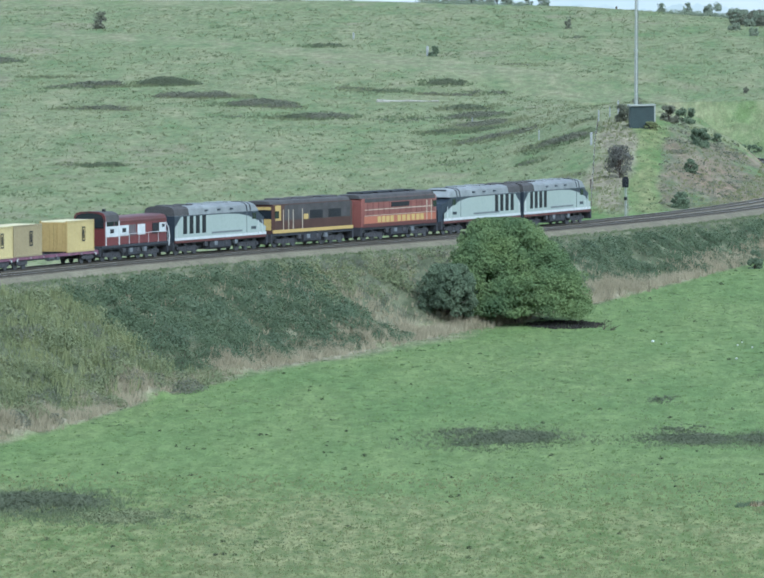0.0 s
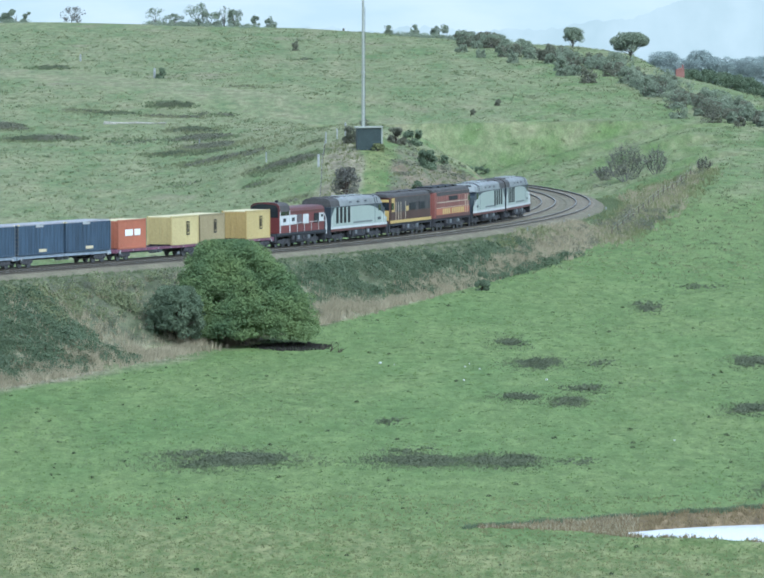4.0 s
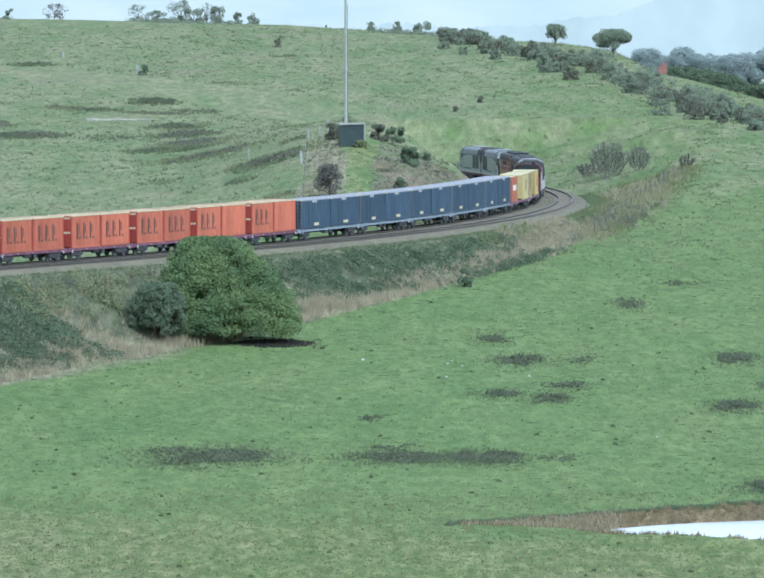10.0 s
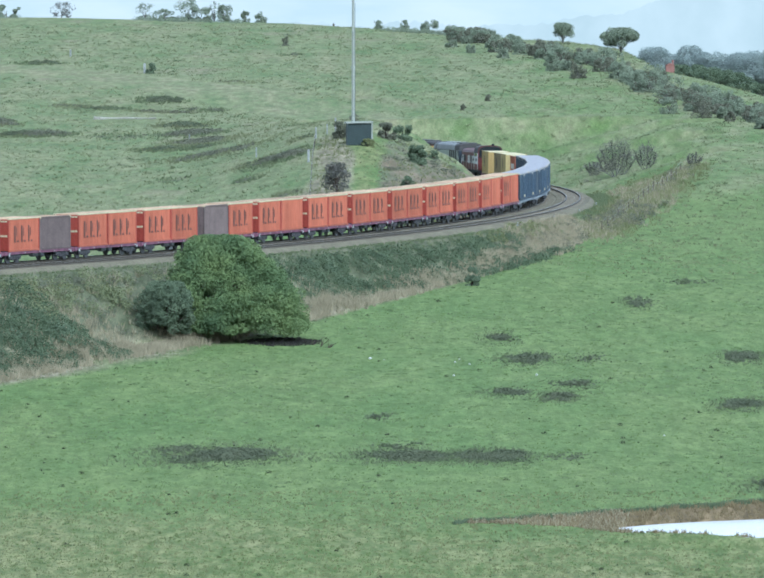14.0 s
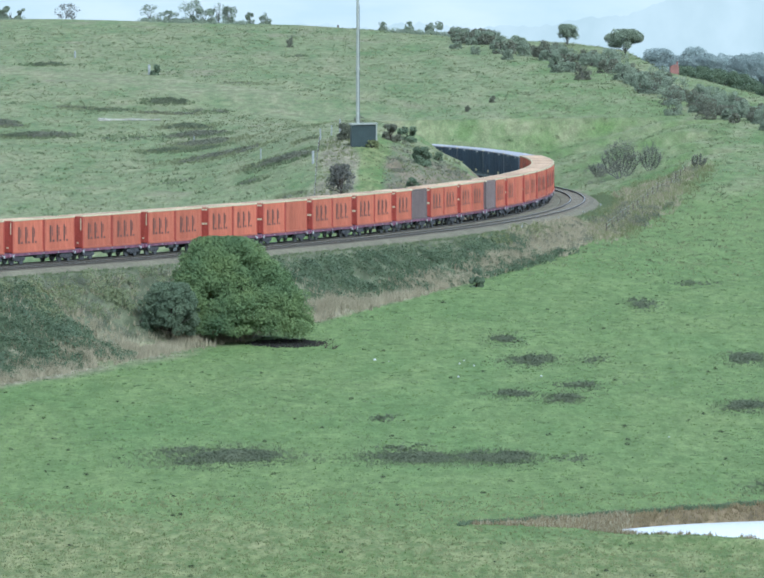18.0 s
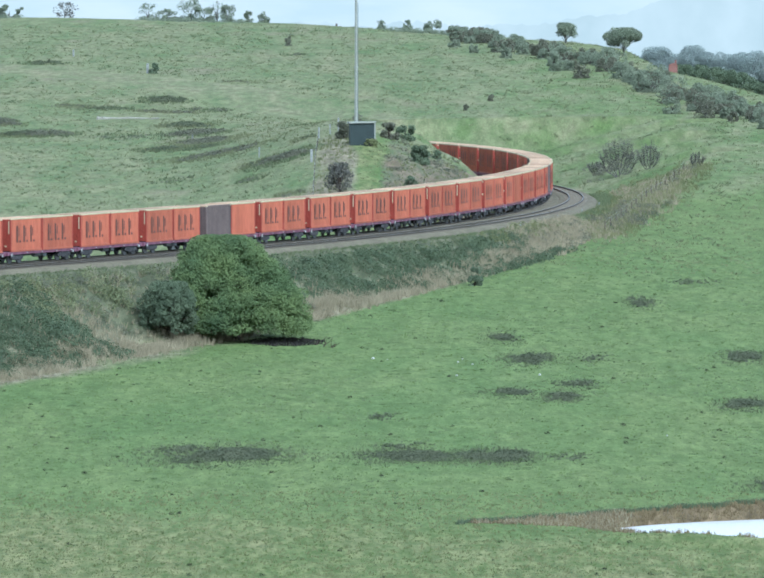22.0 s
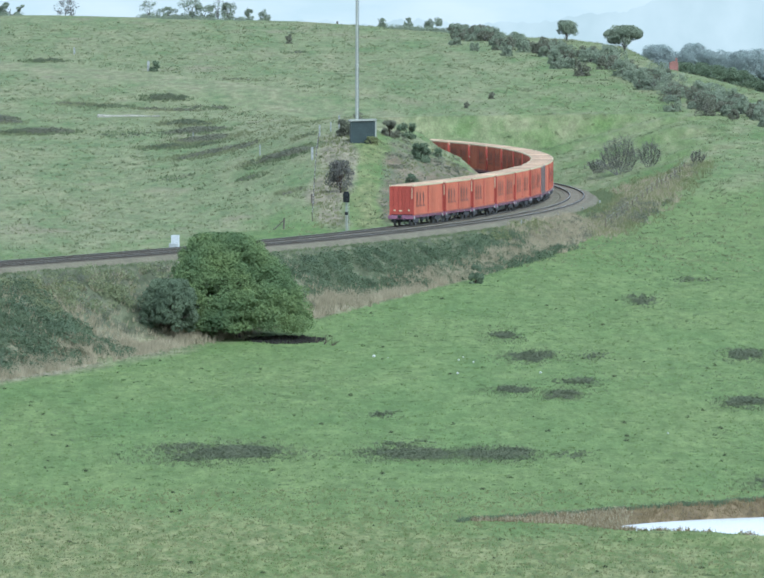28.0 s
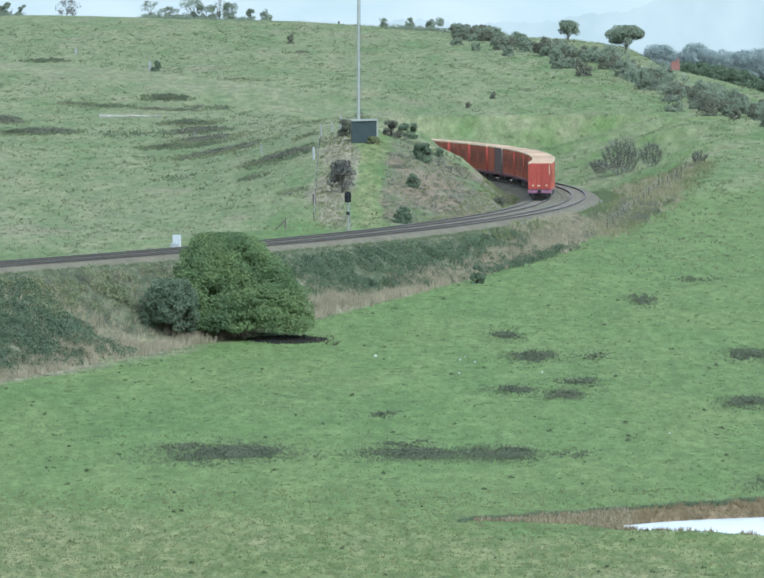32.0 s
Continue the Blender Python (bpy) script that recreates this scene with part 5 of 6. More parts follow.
def mounds(name, lumps, mat, per, size, label, category, seed):
    """A thicket: leafy lumps (x, y, radius, rise) resting on the ground, joined."""
    rng = np.random.RandomState(seed)
    L = np.array(lumps, float)
    z = ground(L[:, 0], L[:, 1])
    cs = np.column_stack([L[:, 0], L[:, 1], z + L[:, 3]])
    count = int(sum(per * r * r for r in L[:, 2]))
    v, f = sprig_cloud(cs, list(L[:, 2]), count, size, rng, 0.8, 0.45, 0.4)
    g = ground(v[:, 0], v[:, 1])
    keep = (v[:, 2] > g - 0.05).reshape(-1, 4).all(axis=1)
    f = f[keep]
    ob = quads(name, v, f, mat)
    return tagged(ob, label, category, kind="stuff")

# ---- still things beside the line ----
gr = np.random.RandomState(11)


def along(u0, u1, y0, y1, n, rng, bias=1.0):
    """n places strewn over a fan of ground seen from the lookout's side of the valley."""
    y = y0 + (y1 - y0) * rng.rand(n) ** bias
    return np.column_stack([(u0 + (u1 - u0) * rng.rand(n)) * y, y])


def bank_points(s0, s1, w0, w1, n, rng):
    s, w = rng.uniform(s0, s1, n), rng.uniform(w0, w1, n)
    x = np.interp(s, LS, LX) + w * np.cos(np.interp(s, LS, LH))
    y = np.interp(s, LS, LY) - w * np.sin(np.interp(s, LS, LH))
    return np.column_stack([x, y])


# the big spreading tree on the bank, and the round bush beside it
leafy("tree", -12.75, 851.0, 12.9, 9.3, 3, M["tree_leaf"], 150000, 0.135, "big spreading dense green tree at the foot of the bank", "tree", trunk=0.35, lumps=560, low=0.02, lean=-2.4)
leafy("bush", -18.4, 845.0, 5.3, 4.6, 5, M["bush_leaf"], 40000, 0.13, "round dark green bush beside the big tree", "bush", trunk=0.12, lumps=290)
# the bank's scrub
meadow("ballast_weeds", bank_points(-130, 260, 5.9, 8.2, 5200, gr), M["dark_tuft"], 4, 0.22, 0.35, "low weeds creeping into the ballast", "weeds", 29)
meadow("ballast_weeds", bank_points(-60, 240, -6.5, -2.9, 3600, gr), M["dry_tuft"], 4, 0.2, 0.35, "low grass behind the track", "grass", 30)


def lumps_on(s0, s1, w0, w1, n, r0, r1, rise, rng):
    return [(x, y, rng.uniform(r0, r1), rng.uniform(-0.2, rise)) for x, y in bank_points(s0, s1, w0, w1, n, rng)]


def toe_points(s0, s1, spread, n, rng):
    """Places along the foot of the bank."""
    s = rng.uniform(s0, s1, n)
    w = np.full(n, 9.0)
    for _ in range(12):
        x = np.interp(s, LS, LX) + w * np.cos(np.interp(s, LS, LH))
        y = np.interp(s, LS, LY) - w * np.sin(np.interp(s, LS, LH))
        drop = np.clip(np.interp(s, LS, LZ) - 0.62 - natural(x, y), 0.3, None)
        w = SPACING + 3.1 + 1.65 * drop
    w = w + rng.normal(size=n) * spread - 0.2
    x = np.interp(s, LS, LX) + w * np.cos(np.interp(s, LS, LH))
    y = np.interp(s, LS, LY) - w * np.sin(np.interp(s, LS, LH))
    return np.column_stack([x, y])


BRAMBLE = "dark green bramble thicket covering the railway bank"
mounds("bank_scrub", lumps_on(-68, -14, 7.8, 19.0, 900, 0.5, 1.05, 0.2, gr), M["scrub_leaf"], 430, 0.12, BRAMBLE, "scrub", 21)
mounds("bank_scrub", lumps_on(28, 118, 7.6, 13.6, 860, 0.4, 0.85, 0.15, gr), M["scrub_leaf"], 430, 0.12, BRAMBLE, "scrub", 22)
mounds("bank_scrub", lumps_on(-64, -22, 9.0, 17.0, 26, 0.9, 1.5, 0.5, gr) + lumps_on(40, 105, 8.2, 11.5, 18, 0.6, 1.0, 0.35, gr), M["bush_leaf"], 380, 0.12, "higher hummocks of dark bramble on the bank", "scrub", 19)
WEEDS = "grey-green weeds and shrubs on the railway bank"
mounds("bank_scrub", lumps_on(-125, -64, 8.0, 22, 420, 0.5, 1.2, 0.3, gr), M["olive_leaf"], 330, 0.13, WEEDS, "scrub", 23)
mounds("bank_scrub", lumps_on(-118, -68, 12.0, 23, 60, 0.6, 1.2, 0.3, gr), M["grey_leaf"], 330, 0.13, WEEDS, "scrub", 18)
mounds("bank_scrub", lumps_on(-20, 34, 7.6, 15, 130, 0.3, 0.8, 0.2, gr), M["grey_leaf"], 340, 0.12, WEEDS, "scrub", 24)
mounds("bank_scrub", lumps_on(-20, 14, 7.8, 12.5, 85, 0.45, 1.0, 0.6, gr), M["olive_leaf"], 300, 0.13, "tall yellowish weeds and shrubs near the top of the bank", "scrub", 20)
mounds("bank_scrub", lumps_on(112, 172, 7.4, 12.5, 150, 0.3, 0.7, 0.2, gr) + lumps_on(160, 190, 9.5, 14, 60, 0.4, 0.8, 0.25, gr), M["grey_leaf"], 340, 0.12, WEEDS, "scrub", 25)
mounds("bank_scrub", lumps_on(118, 190, 7.2, 12, 120, 0.3, 0.6, 0.15, gr), M["olive_leaf"], 320, 0.12, "olive weeds on the bank beside the curve", "scrub", 17)
mounds("bank_scrub", lumps_on(-125, -66, 8.0, 18, 150, 0.4, 0.9, 0.4, gr) + lumps_on(104, 140, 6.6, 8.6, 46, 0.3, 0.6, 0.3, gr) + lumps_on(-20, 6, 8.0, 11, 14, 0.4, 0.8, 0.3, gr) + lumps_on(218, 268, 7.6, 17, 110, 0.3, 0.6, 0.15, gr), M["weed_leaf"], 320, 0.13,
       "yellow-green weeds at the edge of the ballast", "weeds", 26)
meadow("straw_grass", np.concatenate([toe_points(-120, 120, 0.65, 15000, gr), bank_points(-60, 40, 8, 15, 900, gr), toe_points(-48, 8, 1.0, 2200, gr), bank_points(-22, -10, 9, 15, 260, gr)]), M["straw"], 5, 0.55, 0.3, "dry straw-coloured grass along the foot of the bank", "grass", 27)
meadow("straw_grass", np.concatenate([toe_points(112, 160, 1.2, 2600, gr), bank_points(180, 255, 8.5, 15, 600, gr)]), M["straw"], 5, 0.5, 0.3, "dry straw-coloured grass beside the curve", "grass", 28)
meadow("bank_stalks", bank_points(-122, -64, 8, 21, 2200, gr), M["weed_leaf"], 5, 1.0, 0.3, "tall thin weed stalks on the bank", "weeds", 16, 0.2)


def belt(n, spread):
    """Places in the strip of rough grass that runs out along the old fence."""
    k = gr.rand(n)
    return np.column_stack([21.2 + 13.6 * k + gr.normal(size=n) * spread, 985 + 130 * k + gr.normal(size=n) * 3])


meadow("belt_grass", belt(1700, 1.0), M["straw"], 5, 0.5, 0.28, "dry grass along the old fence", "grass", 15)
meadow("belt_grass", belt(3000, 1.5), M["dry_tuft"], 5, 0.5, 0.32, "olive rough grass along the old fence", "grass", 14)
mounds("belt_scrub", [(x, y, gr.uniform(0.3, 0.7), 0.1) for x, y in belt(90, 1.0)], M["grey_leaf"], 300, 0.12, "low grey scrub along the old fence", "scrub", 13)
mounds("belt_scrub", [(x, y, gr.uniform(0.3, 0.65), 0.1) for x, y in np.column_stack([gr.normal(25.2, 1.3, 22), gr.normal(1146, 6, 22)])], M["grey_leaf"], 300, 0.12, "low grey scrub under the bare tree", "scrub", 12)


def shed(x, y, turn):
    s = empty("equipment_shed", "dark grey-green equipment shed with a pale flat roof on the spur", "shed")
    s.matrix_basis = pose(x, y, height(x, y) - 0.15, 0, 0, turn)
    bm = bmesh.new()
    corr = 10
    box(bm, -1.3, 1.3, -1.1, 1.1, 0, 2.45)
    part("wall_core", bm, M["shed_green"], s)
    for k in range(corr):
        bm = bmesh.new()
        a = -1.3 + 2.6 * k / corr
        box(bm, a + 0.02, a + 2.6 / corr - 0.02, -1.125, -1.1, 0.05, 2.4)
        part("wall_sheet", bm, M["shed_green"], s)
    bm = bmesh.new()
    prism(bm, [(-1.45, 2.42), (1.45, 2.50), (1.45, 2.66), (-1.45, 2.60)], "y", -1.3, 1.3)
    part("roof", bm, M["steel"], s)
    bm = bmesh.new()
    box(bm, 1.28, 1.42, -1.2, -1.06, 0, 2.45)
    part("corner_post", bm, M["steel"], s)
    return s


def mast(x, y):
    m = empty("radio_mast", "tall slender galvanised radio mast behind the shed", "mast")
    m.location = (x, y, height(x, y) - 0.2)
    bm = bmesh.new()
    tube(bm, (0, 0, 0), (0, 0, 8), 0.19, 0.17, n=12)
    part("lower_pole", bm, M["steel"], m)
    bm = bmesh.new()
    tube(bm, (0, 0, 8), (0, 0, 16), 0.16, 0.13, n=12)
    part("upper_pole", bm, M["steel"], m)
    bm = bmesh.new()
    tube(bm, (0, 0, 7.85), (0, 0, 8.15), 0.23, n=12)
    part("flange", bm, M["steel"], m)
    bm = bmesh.new()
    tube(bm, (0.2, -0.05, 0), (0.2, -0.05, 15), 0.03, n=6)
    part("cable", bm, M["tank"], m)
    return m


def signal(s, side):
    p, h = on_line(s, side)
    g = empty("railway_signal", "railway signal post with a black lamp head", "signal")
    g.matrix_basis = Matrix.Translation((p.x, p.y, height(p.x, p.y) - 0.1)) @ Matrix.Rotation(math.pi / 2 - h, 4, "Z")
    bm = bmesh.new()
    tube(bm, (0, 0, 0), (0, 0, 3.9), 0.07, n=8)
    part("post", bm, M["steel"], g)
    bm = bmesh.new()
    o = [(-0.3, 3.5), (0.3, 3.5), (0.33, 4.25), (0.2, 4.53), (-0.2, 4.53), (-0.33, 4.25)]
    prism(bm, o, "x", -0.2, -0.14)
    part("backing_board", bm, M["black"], g)
    for z in (3.75, 4.15):
        bm = bmesh.new()
        tube(bm, (-0.2, 0, z), (-0.42, 0, z), 0.15, n=10)
        part("lamp_hood", bm, M["black"], g)
    bm = bmesh.new()
    box(bm, -0.25, 0.05, -0.14, 0.14, 2.3, 2.6, bevel=0.03)
    part("marker_lamp", bm, M["black"], g)
    bm = bmesh.new()
    for k in (-0.18, 0.18):
        tube(bm, (0.12, k, 0), (0.12, k, 3.5), 0.02, n=5)
    for z in np.arange(0.3, 3.5, 0.3):
        tube(bm, (0.12, -0.18, z), (0.12, 0.18, z), 0.015, n=5)
    part("ladder", bm, M["steel"], g)
    return g


shed(-2.5, 1062.0, 4)
mast(-3.12, 1068.0)
signal(95.5, -3.6)


def cabinet(s, side):
    p, h = on_line(s, side)
    c = empty("lineside_cabinet", "white lineside equipment cabinet by the track", "cabinet")
    c.matrix_basis = Matrix.Translation((p.x, p.y, height(p.x, p.y) - 0.05)) @ Matrix.Rotation(math.pi / 2 - h, 4, "Z")
    bm = bmesh.new()
    box(bm, -0.5, 0.0, -0.35, 0.35, 0.1, 1.1, bevel=0.03)
    part("body", bm, M["post_white"], c)
    bm = bmesh.new()
    box(bm, 0.02, 0.4, -0.35, 0.35, 0.1, 1.85, bevel=0.03)
    part("end_unit", bm, M["white_paint"], c)
    bm = bmesh.new()
    box(bm, -0.55, 0.45, -0.4, 0.4, 0.0, 0.1)
    part("plinth", bm, M["stone"], c)
    return c


cabinet(43.5, -3.4)

# grass
FAN = ((-580 - 784) / 20281, (1568 - 784) / 20281)


def patchy(p, scale, share, seed):
    """Keeps the places where a slow wave is high, so that tufts gather in drifts."""
    k = wave(p[:, 0] * scale, p[:, 1] * scale, seed)
    return p[k > np.quantile(k, 1 - share)]


wide_fan = (FAN[0] - 0.004, FAN[1] + 0.004)
p = along(*wide_fan, 626, 705, 15000, gr, 1.4)
p = p[pond_radius(p[:, 0], p[:, 1]) > 1.0]
meadow("field_grass", p, M["dry_tuft"], 4, 0.17, 0.26, "rough olive pasture grass", "grass", 31)
p = along(*wide_fan, 626, 960, 26000, gr)
p = p[(pond_radius(p[:, 0], p[:, 1]) > 1.0)]
meadow("field_grass", p, M["tuft"], 4, 0.11, 0.30, "short green pasture grass", "grass", 32)
meadow("field_grass", patchy(along(*wide_fan, 640, 1000, 16000, gr), 3.0, 0.4, 8), M["dark_tuft"], 4, 0.13, 0.30, "darker rank grass in the pasture", "grass", 34)
p = along(*wide_fan, 930, 1470, 26000, gr, 0.9)
s_, w_, _, d_ = line_offset(p[:, 0], p[:, 1])
p = p[(d_ > 8)]
meadow("hill_grass", p, M["hill_tuft"], 4, 0.2, 0.5, "pale hill grass tussocks", "grass", 33, 0.6)
p = along(*wide_fan, 940, 1460, 900, gr, 0.9)
p = p[line_offset(p[:, 0], p[:, 1])[3] > 9]
p = np.concatenate([np.column_stack([x + gr.normal(size=7) * 0.5, y + gr.normal(size=7) * 1.2]) for x, y in p])
meadow("hill_grass", p, M["dark_tuft"], 5, 0.2, 0.4, "small grey-green clumps of hill grass", "grass", 35, 0.6)


def oval(x, y, rx, ry, n, rng):
    a, r = rng.uniform(0, 2 * math.pi, n), np.sqrt(rng.rand(n)) * (0.75 + 0.35 * rng.rand(n))
    return np.column_stack([x + np.cos(a) * r * rx, y + np.sin(a) * r * ry])


# dark rank patches in the field and on the hill: x, y, half width, half depth, tufts, height
FIELD = [(-12.3, 735, 5.6, 5.5, 1500, 0.34), (2.0, 733.5, 4.4, 3.6, 900, 0.32), (8.0, 733.5, 3.2, 4.2, 800, 0.36), (12.3, 830, 2.6, 5, 420, 0.30), (14.2, 787, 1.6, 3, 320, 0.34),
         (10.0, 792, 1.9, 3, 300, 0.30), (30.6, 831, 2.2, 5, 420, 0.34), (28.6, 780, 2.2, 4, 420, 0.34), (10.4, 853, 1.8, 5, 240, 0.28), (23.2, 893, 1.6, 5, 220, 0.28),
         (-43.2, 682, 5.2, 5.5, 1500, 0.62), (-37.5, 672, 4.6, 3, 900, 0.36), (15.6, 801, 2.8, 4, 300, 0.2), (28.4, 710, 2.4, 4, 420, 0.34), (28.9, 920, 3.6, 5, 200, 0.18), (32, 800, 1.4, 3, 120, 0.25),
         (17.5, 830, 1.8, 4, 140, 0.2), (1.5, 742, 2.6, 3, 200, 0.22), (13.8, 733, 1.8, 3, 160, 0.2), (-0.5, 768, 1.9, 3, 90, 0.2)]
for k, (x, y, rx, ry, n, tall) in enumerate(FIELD):
    ry *= 1.6
    p = [oval(x + rx * gr.uniform(-0.75, 0.75), y + ry * gr.uniform(-0.6, 0.6), rx * gr.uniform(0.25, 0.5), ry * gr.uniform(0.3, 0.55), n // 11, gr) for _ in range(7)]
    meadow("rank_grass", np.concatenate([oval(x, y, rx * 1.35, ry * 1.4, n // 2, gr), oval(x - 0.3 * rx, y - 0.3 * ry, rx * 1.6, ry * 1.2, n // 4, gr)]), M["dark_tuft"], 4, 0.6 * tall, 0.26, "thin dull grass round a patch of rank weeds", "grass", 300 + k, 0.5)
    p.append(oval(x, y, rx * 1.15, ry * 1.2, n // 7, gr))
    q = np.concatenate(p)
    edge = np.clip(1.15 - np.hypot((q[:, 0] - x) / (rx * 1.15), (q[:, 1] - y) / (ry * 1.2)), 0.25, 1)
    mounds("rank_patch", [(a, c, tall * e * gr.uniform(0.5, 1.15), 0.25 * tall * e) for (a, c), e in zip(q, edge)], M["olive_leaf" if x < -30 and k % 2 else "rank_leaf"], 330, 0.15, "dark patch of rank weeds in the pasture", "weeds", 60 + k)
q = along(*wide_fan, 636, 960, 900, gr)
q = q[pond_radius(q[:, 0], q[:, 1]) > 1.05]
q = np.concatenate([oval(x, y, gr.uniform(0.15, 0.9), gr.uniform(0.15, 0.7), gr.randint(5, 16), gr) for x, y in q])
meadow("grass_tussocks", q, M["tussock"], 6, 0.09, 0.24, "small dark tussocks strewn over the pasture", "grass", 90, 0.6)
p = along(*wide_fan, 634, 930, 460, gr)
p = p[pond_radius(p[:, 0], p[:, 1]) > 1.0]
mounds("thistles", [(x, y, 0.06 + 0.17 * gr.rand() ** 2, 0.03) for x, y in p], M["thistle"], 2200, 0.06, "small dark thistles dotted over the pasture", "weeds", 91)
# scrub on the hill
HILL = [(-28.1, 1253, 3.2, 6, 90, 0.75), (-27.3, 1231, 4.4, 3, 60, 0.5), (-22.3, 1238, 2.8, 5, 44, 0.5), (-23.8, 1188, 3.4, 8, 110, 0.65), (-22.4, 1168, 3.8, 9, 170, 0.75), (-20.6, 1146, 4.4, 9, 170, 0.7),
        (-23.2, 1135, 4.6, 7, 120, 0.55), (-18.6, 1109, 5.6, 8, 170, 0.6), (-10.9, 1063, 3.3, 7, 170, 0.75), (-13.5, 1068, 3.0, 5, 60, 0.4), (-40.7, 1170, 3.8, 7, 130, 0.75), (-46.2, 1193, 2.4, 6, 60, 0.6), (-35.6, 1236, 3.6, 6, 60, 0.45),
        (-39.1, 1239, 2.6, 5, 40, 0.4), (-30.7, 1165, 3.6, 8, 50, 0.35), (-25.5, 1135, 3.0, 5, 50, 0.45), (-14.2, 1048, 1.6, 4, 40, 0.35), (-9.8, 1019, 1.9, 4, 36, 0.3), (-46.5, 1347, 3.2, 5, 60, 0.55), (-19.4, 1294, 2.4, 5, 24, 0.3), (-11.8, 1373, 2.4, 5, 20, 0.3),
        (-8.7, 1084, 1.6, 4, 24, 0.35), (-22.9, 1070, 2.4, 5, 24, 0.25), (-70.2, 1243, 5.0, 5, 150, 0.85), (-63.0, 1247, 3.8, 6, 150, 1.2), (-57.5, 1218, 5.4, 6, 180, 0.95), (-49.9, 1198, 5.2, 6, 170, 0.95), (-43.0, 1168, 3.6, 6, 90, 0.75),
        (-74.2, 1238, 4.0, 4, 50, 0.5), (-68.2, 1188, 5.0, 6, 110, 0.6), (-61.2, 1074, 2.6, 4, 60, 0.6), (-65.0, 1076, 2.2, 4, 16, 0.3), (-87.1, 1303, 2.4, 5, 50, 0.8), (-78.8, 1263, 3.6, 4, 30, 0.35), (-49.6, 1170, 4.5, 4, 30, 0.3), (29, 1162, 3, 5, 20, 0.3)]
for k, (x, y, rx, ry, n, r) in enumerate(HILL):
    o = np.concatenate([oval(x + rx * gr.uniform(-0.8, 0.8), y + 0.55 * ry * gr.uniform(-0.8, 0.8), rx * gr.uniform(0.2, 0.5), ry * gr.uniform(0.15, 0.35), n // 6 + 1, gr) for _ in range(6)])
    fade = np.clip(1.25 - np.hypot((o[:, 0] - x) / (1.25 * rx), (o[:, 1] - y) / (1.6 * ry)), 0.3, 1)
    mounds("hill_scrub", [(a, c, r * e * gr.uniform(0.6, 1.1), 0.0) for (a, c), e in zip(o, fade)], M["grey_leaf"] if k % 3 else M["rank_leaf"], 170, 0.16, "patch of low dark scrub on the hillside", "scrub", 120 + k)
    meadow("hill_rank_grass", oval(x, y, rx * 1.3, ry * 1.1, 2 * n, gr), M["hill_tuft" if k % 2 else "dark_tuft"], 4, 0.3, 0.5, "rank grass round the scrub on the hillside", "grass", 340 + k, 0.5)


# bushes and trees: x, y, width, height, leaf, leaves, bare
def grow(rows, name, label, category, group, lumps=26, bare=0.0):
    for k, (x, y, wd, tall, leaf, count) in enumerate(rows):
        leafy(name, x, y, wd, tall, 200 + int(7 * abs(x)) + k, M[leaf], int(count * 1.7), 0.15 if y < 1200 else 0.17 if y < 2000 else 0.26, label, category, group, trunk=0.04 + 0.016 * min(tall, 6), lumps=lumps, bare=bare, low={"gum_tree": 0.42, "far_tree": 0.2}.get(name, 0.12 if category == "tree" else 0.0), sink=0.15)


grow([(-4.4, 1071, 2.4, 2.0, "grey_leaf", 1500), (0.4, 1077, 2.2, 1.9, "grey_leaf", 1400), (2.3, 1087, 2.6, 2.0, "bush_leaf", 1900), (-1.5, 1060.6, 1.5, 1.0, "weed_leaf", 800), (-3.0, 1075, 1.6, 2.4, "grey_leaf", 500)],
     "shrub", "scruffy shrub growing beside the shed", "shrub", "shrubs round the shed")
grow([(3.7, 1059, 2.5, 2.1, "bush_leaf", 2600), (1.5, 985, 1.9, 1.8, "bush_leaf", 1800), (2.7, 1025, 1.4, 1.6, "bush_leaf", 900), (5.6, 1075, 1.2, 1.2, "bush_leaf", 500), (11.8, 1040, 1.4, 1.1, "grey_leaf", 600)],
     "bush", "rounded dark bush on the cutting's slope", "bush", "bushes on the cutting")
grow([(-4.6, 1012, 3.2, 3.5, "twig_leaf", 1300)], "small_tree", "grey-brown twiggy small tree on the spur", "tree", "", 40, 1.0)
grow([(10.1, 1240, 0.8, 1.0, "grey_leaf", 260), (10.4, 1206, 3.4, 1.3, "bush_leaf", 1500), (8.3, 913, 1.5, 1.9, "bush_leaf", 1100), (-13.7, 1400, 1.2, 1.9, "grey_leaf", 420), (-30.9, 1319, 1.7, 1.6, "bush_leaf", 700), (-80, 1400, 2.2, 2.6, "grey_leaf", 700), (28.9, 1160, 1.4, 0.9, "grey_leaf", 300), (13.5, 1255, 0.9, 1.0, "grey_leaf", 200)],
     "bush", "lone bush standing in the grass", "bush", "lone bushes in the grass")
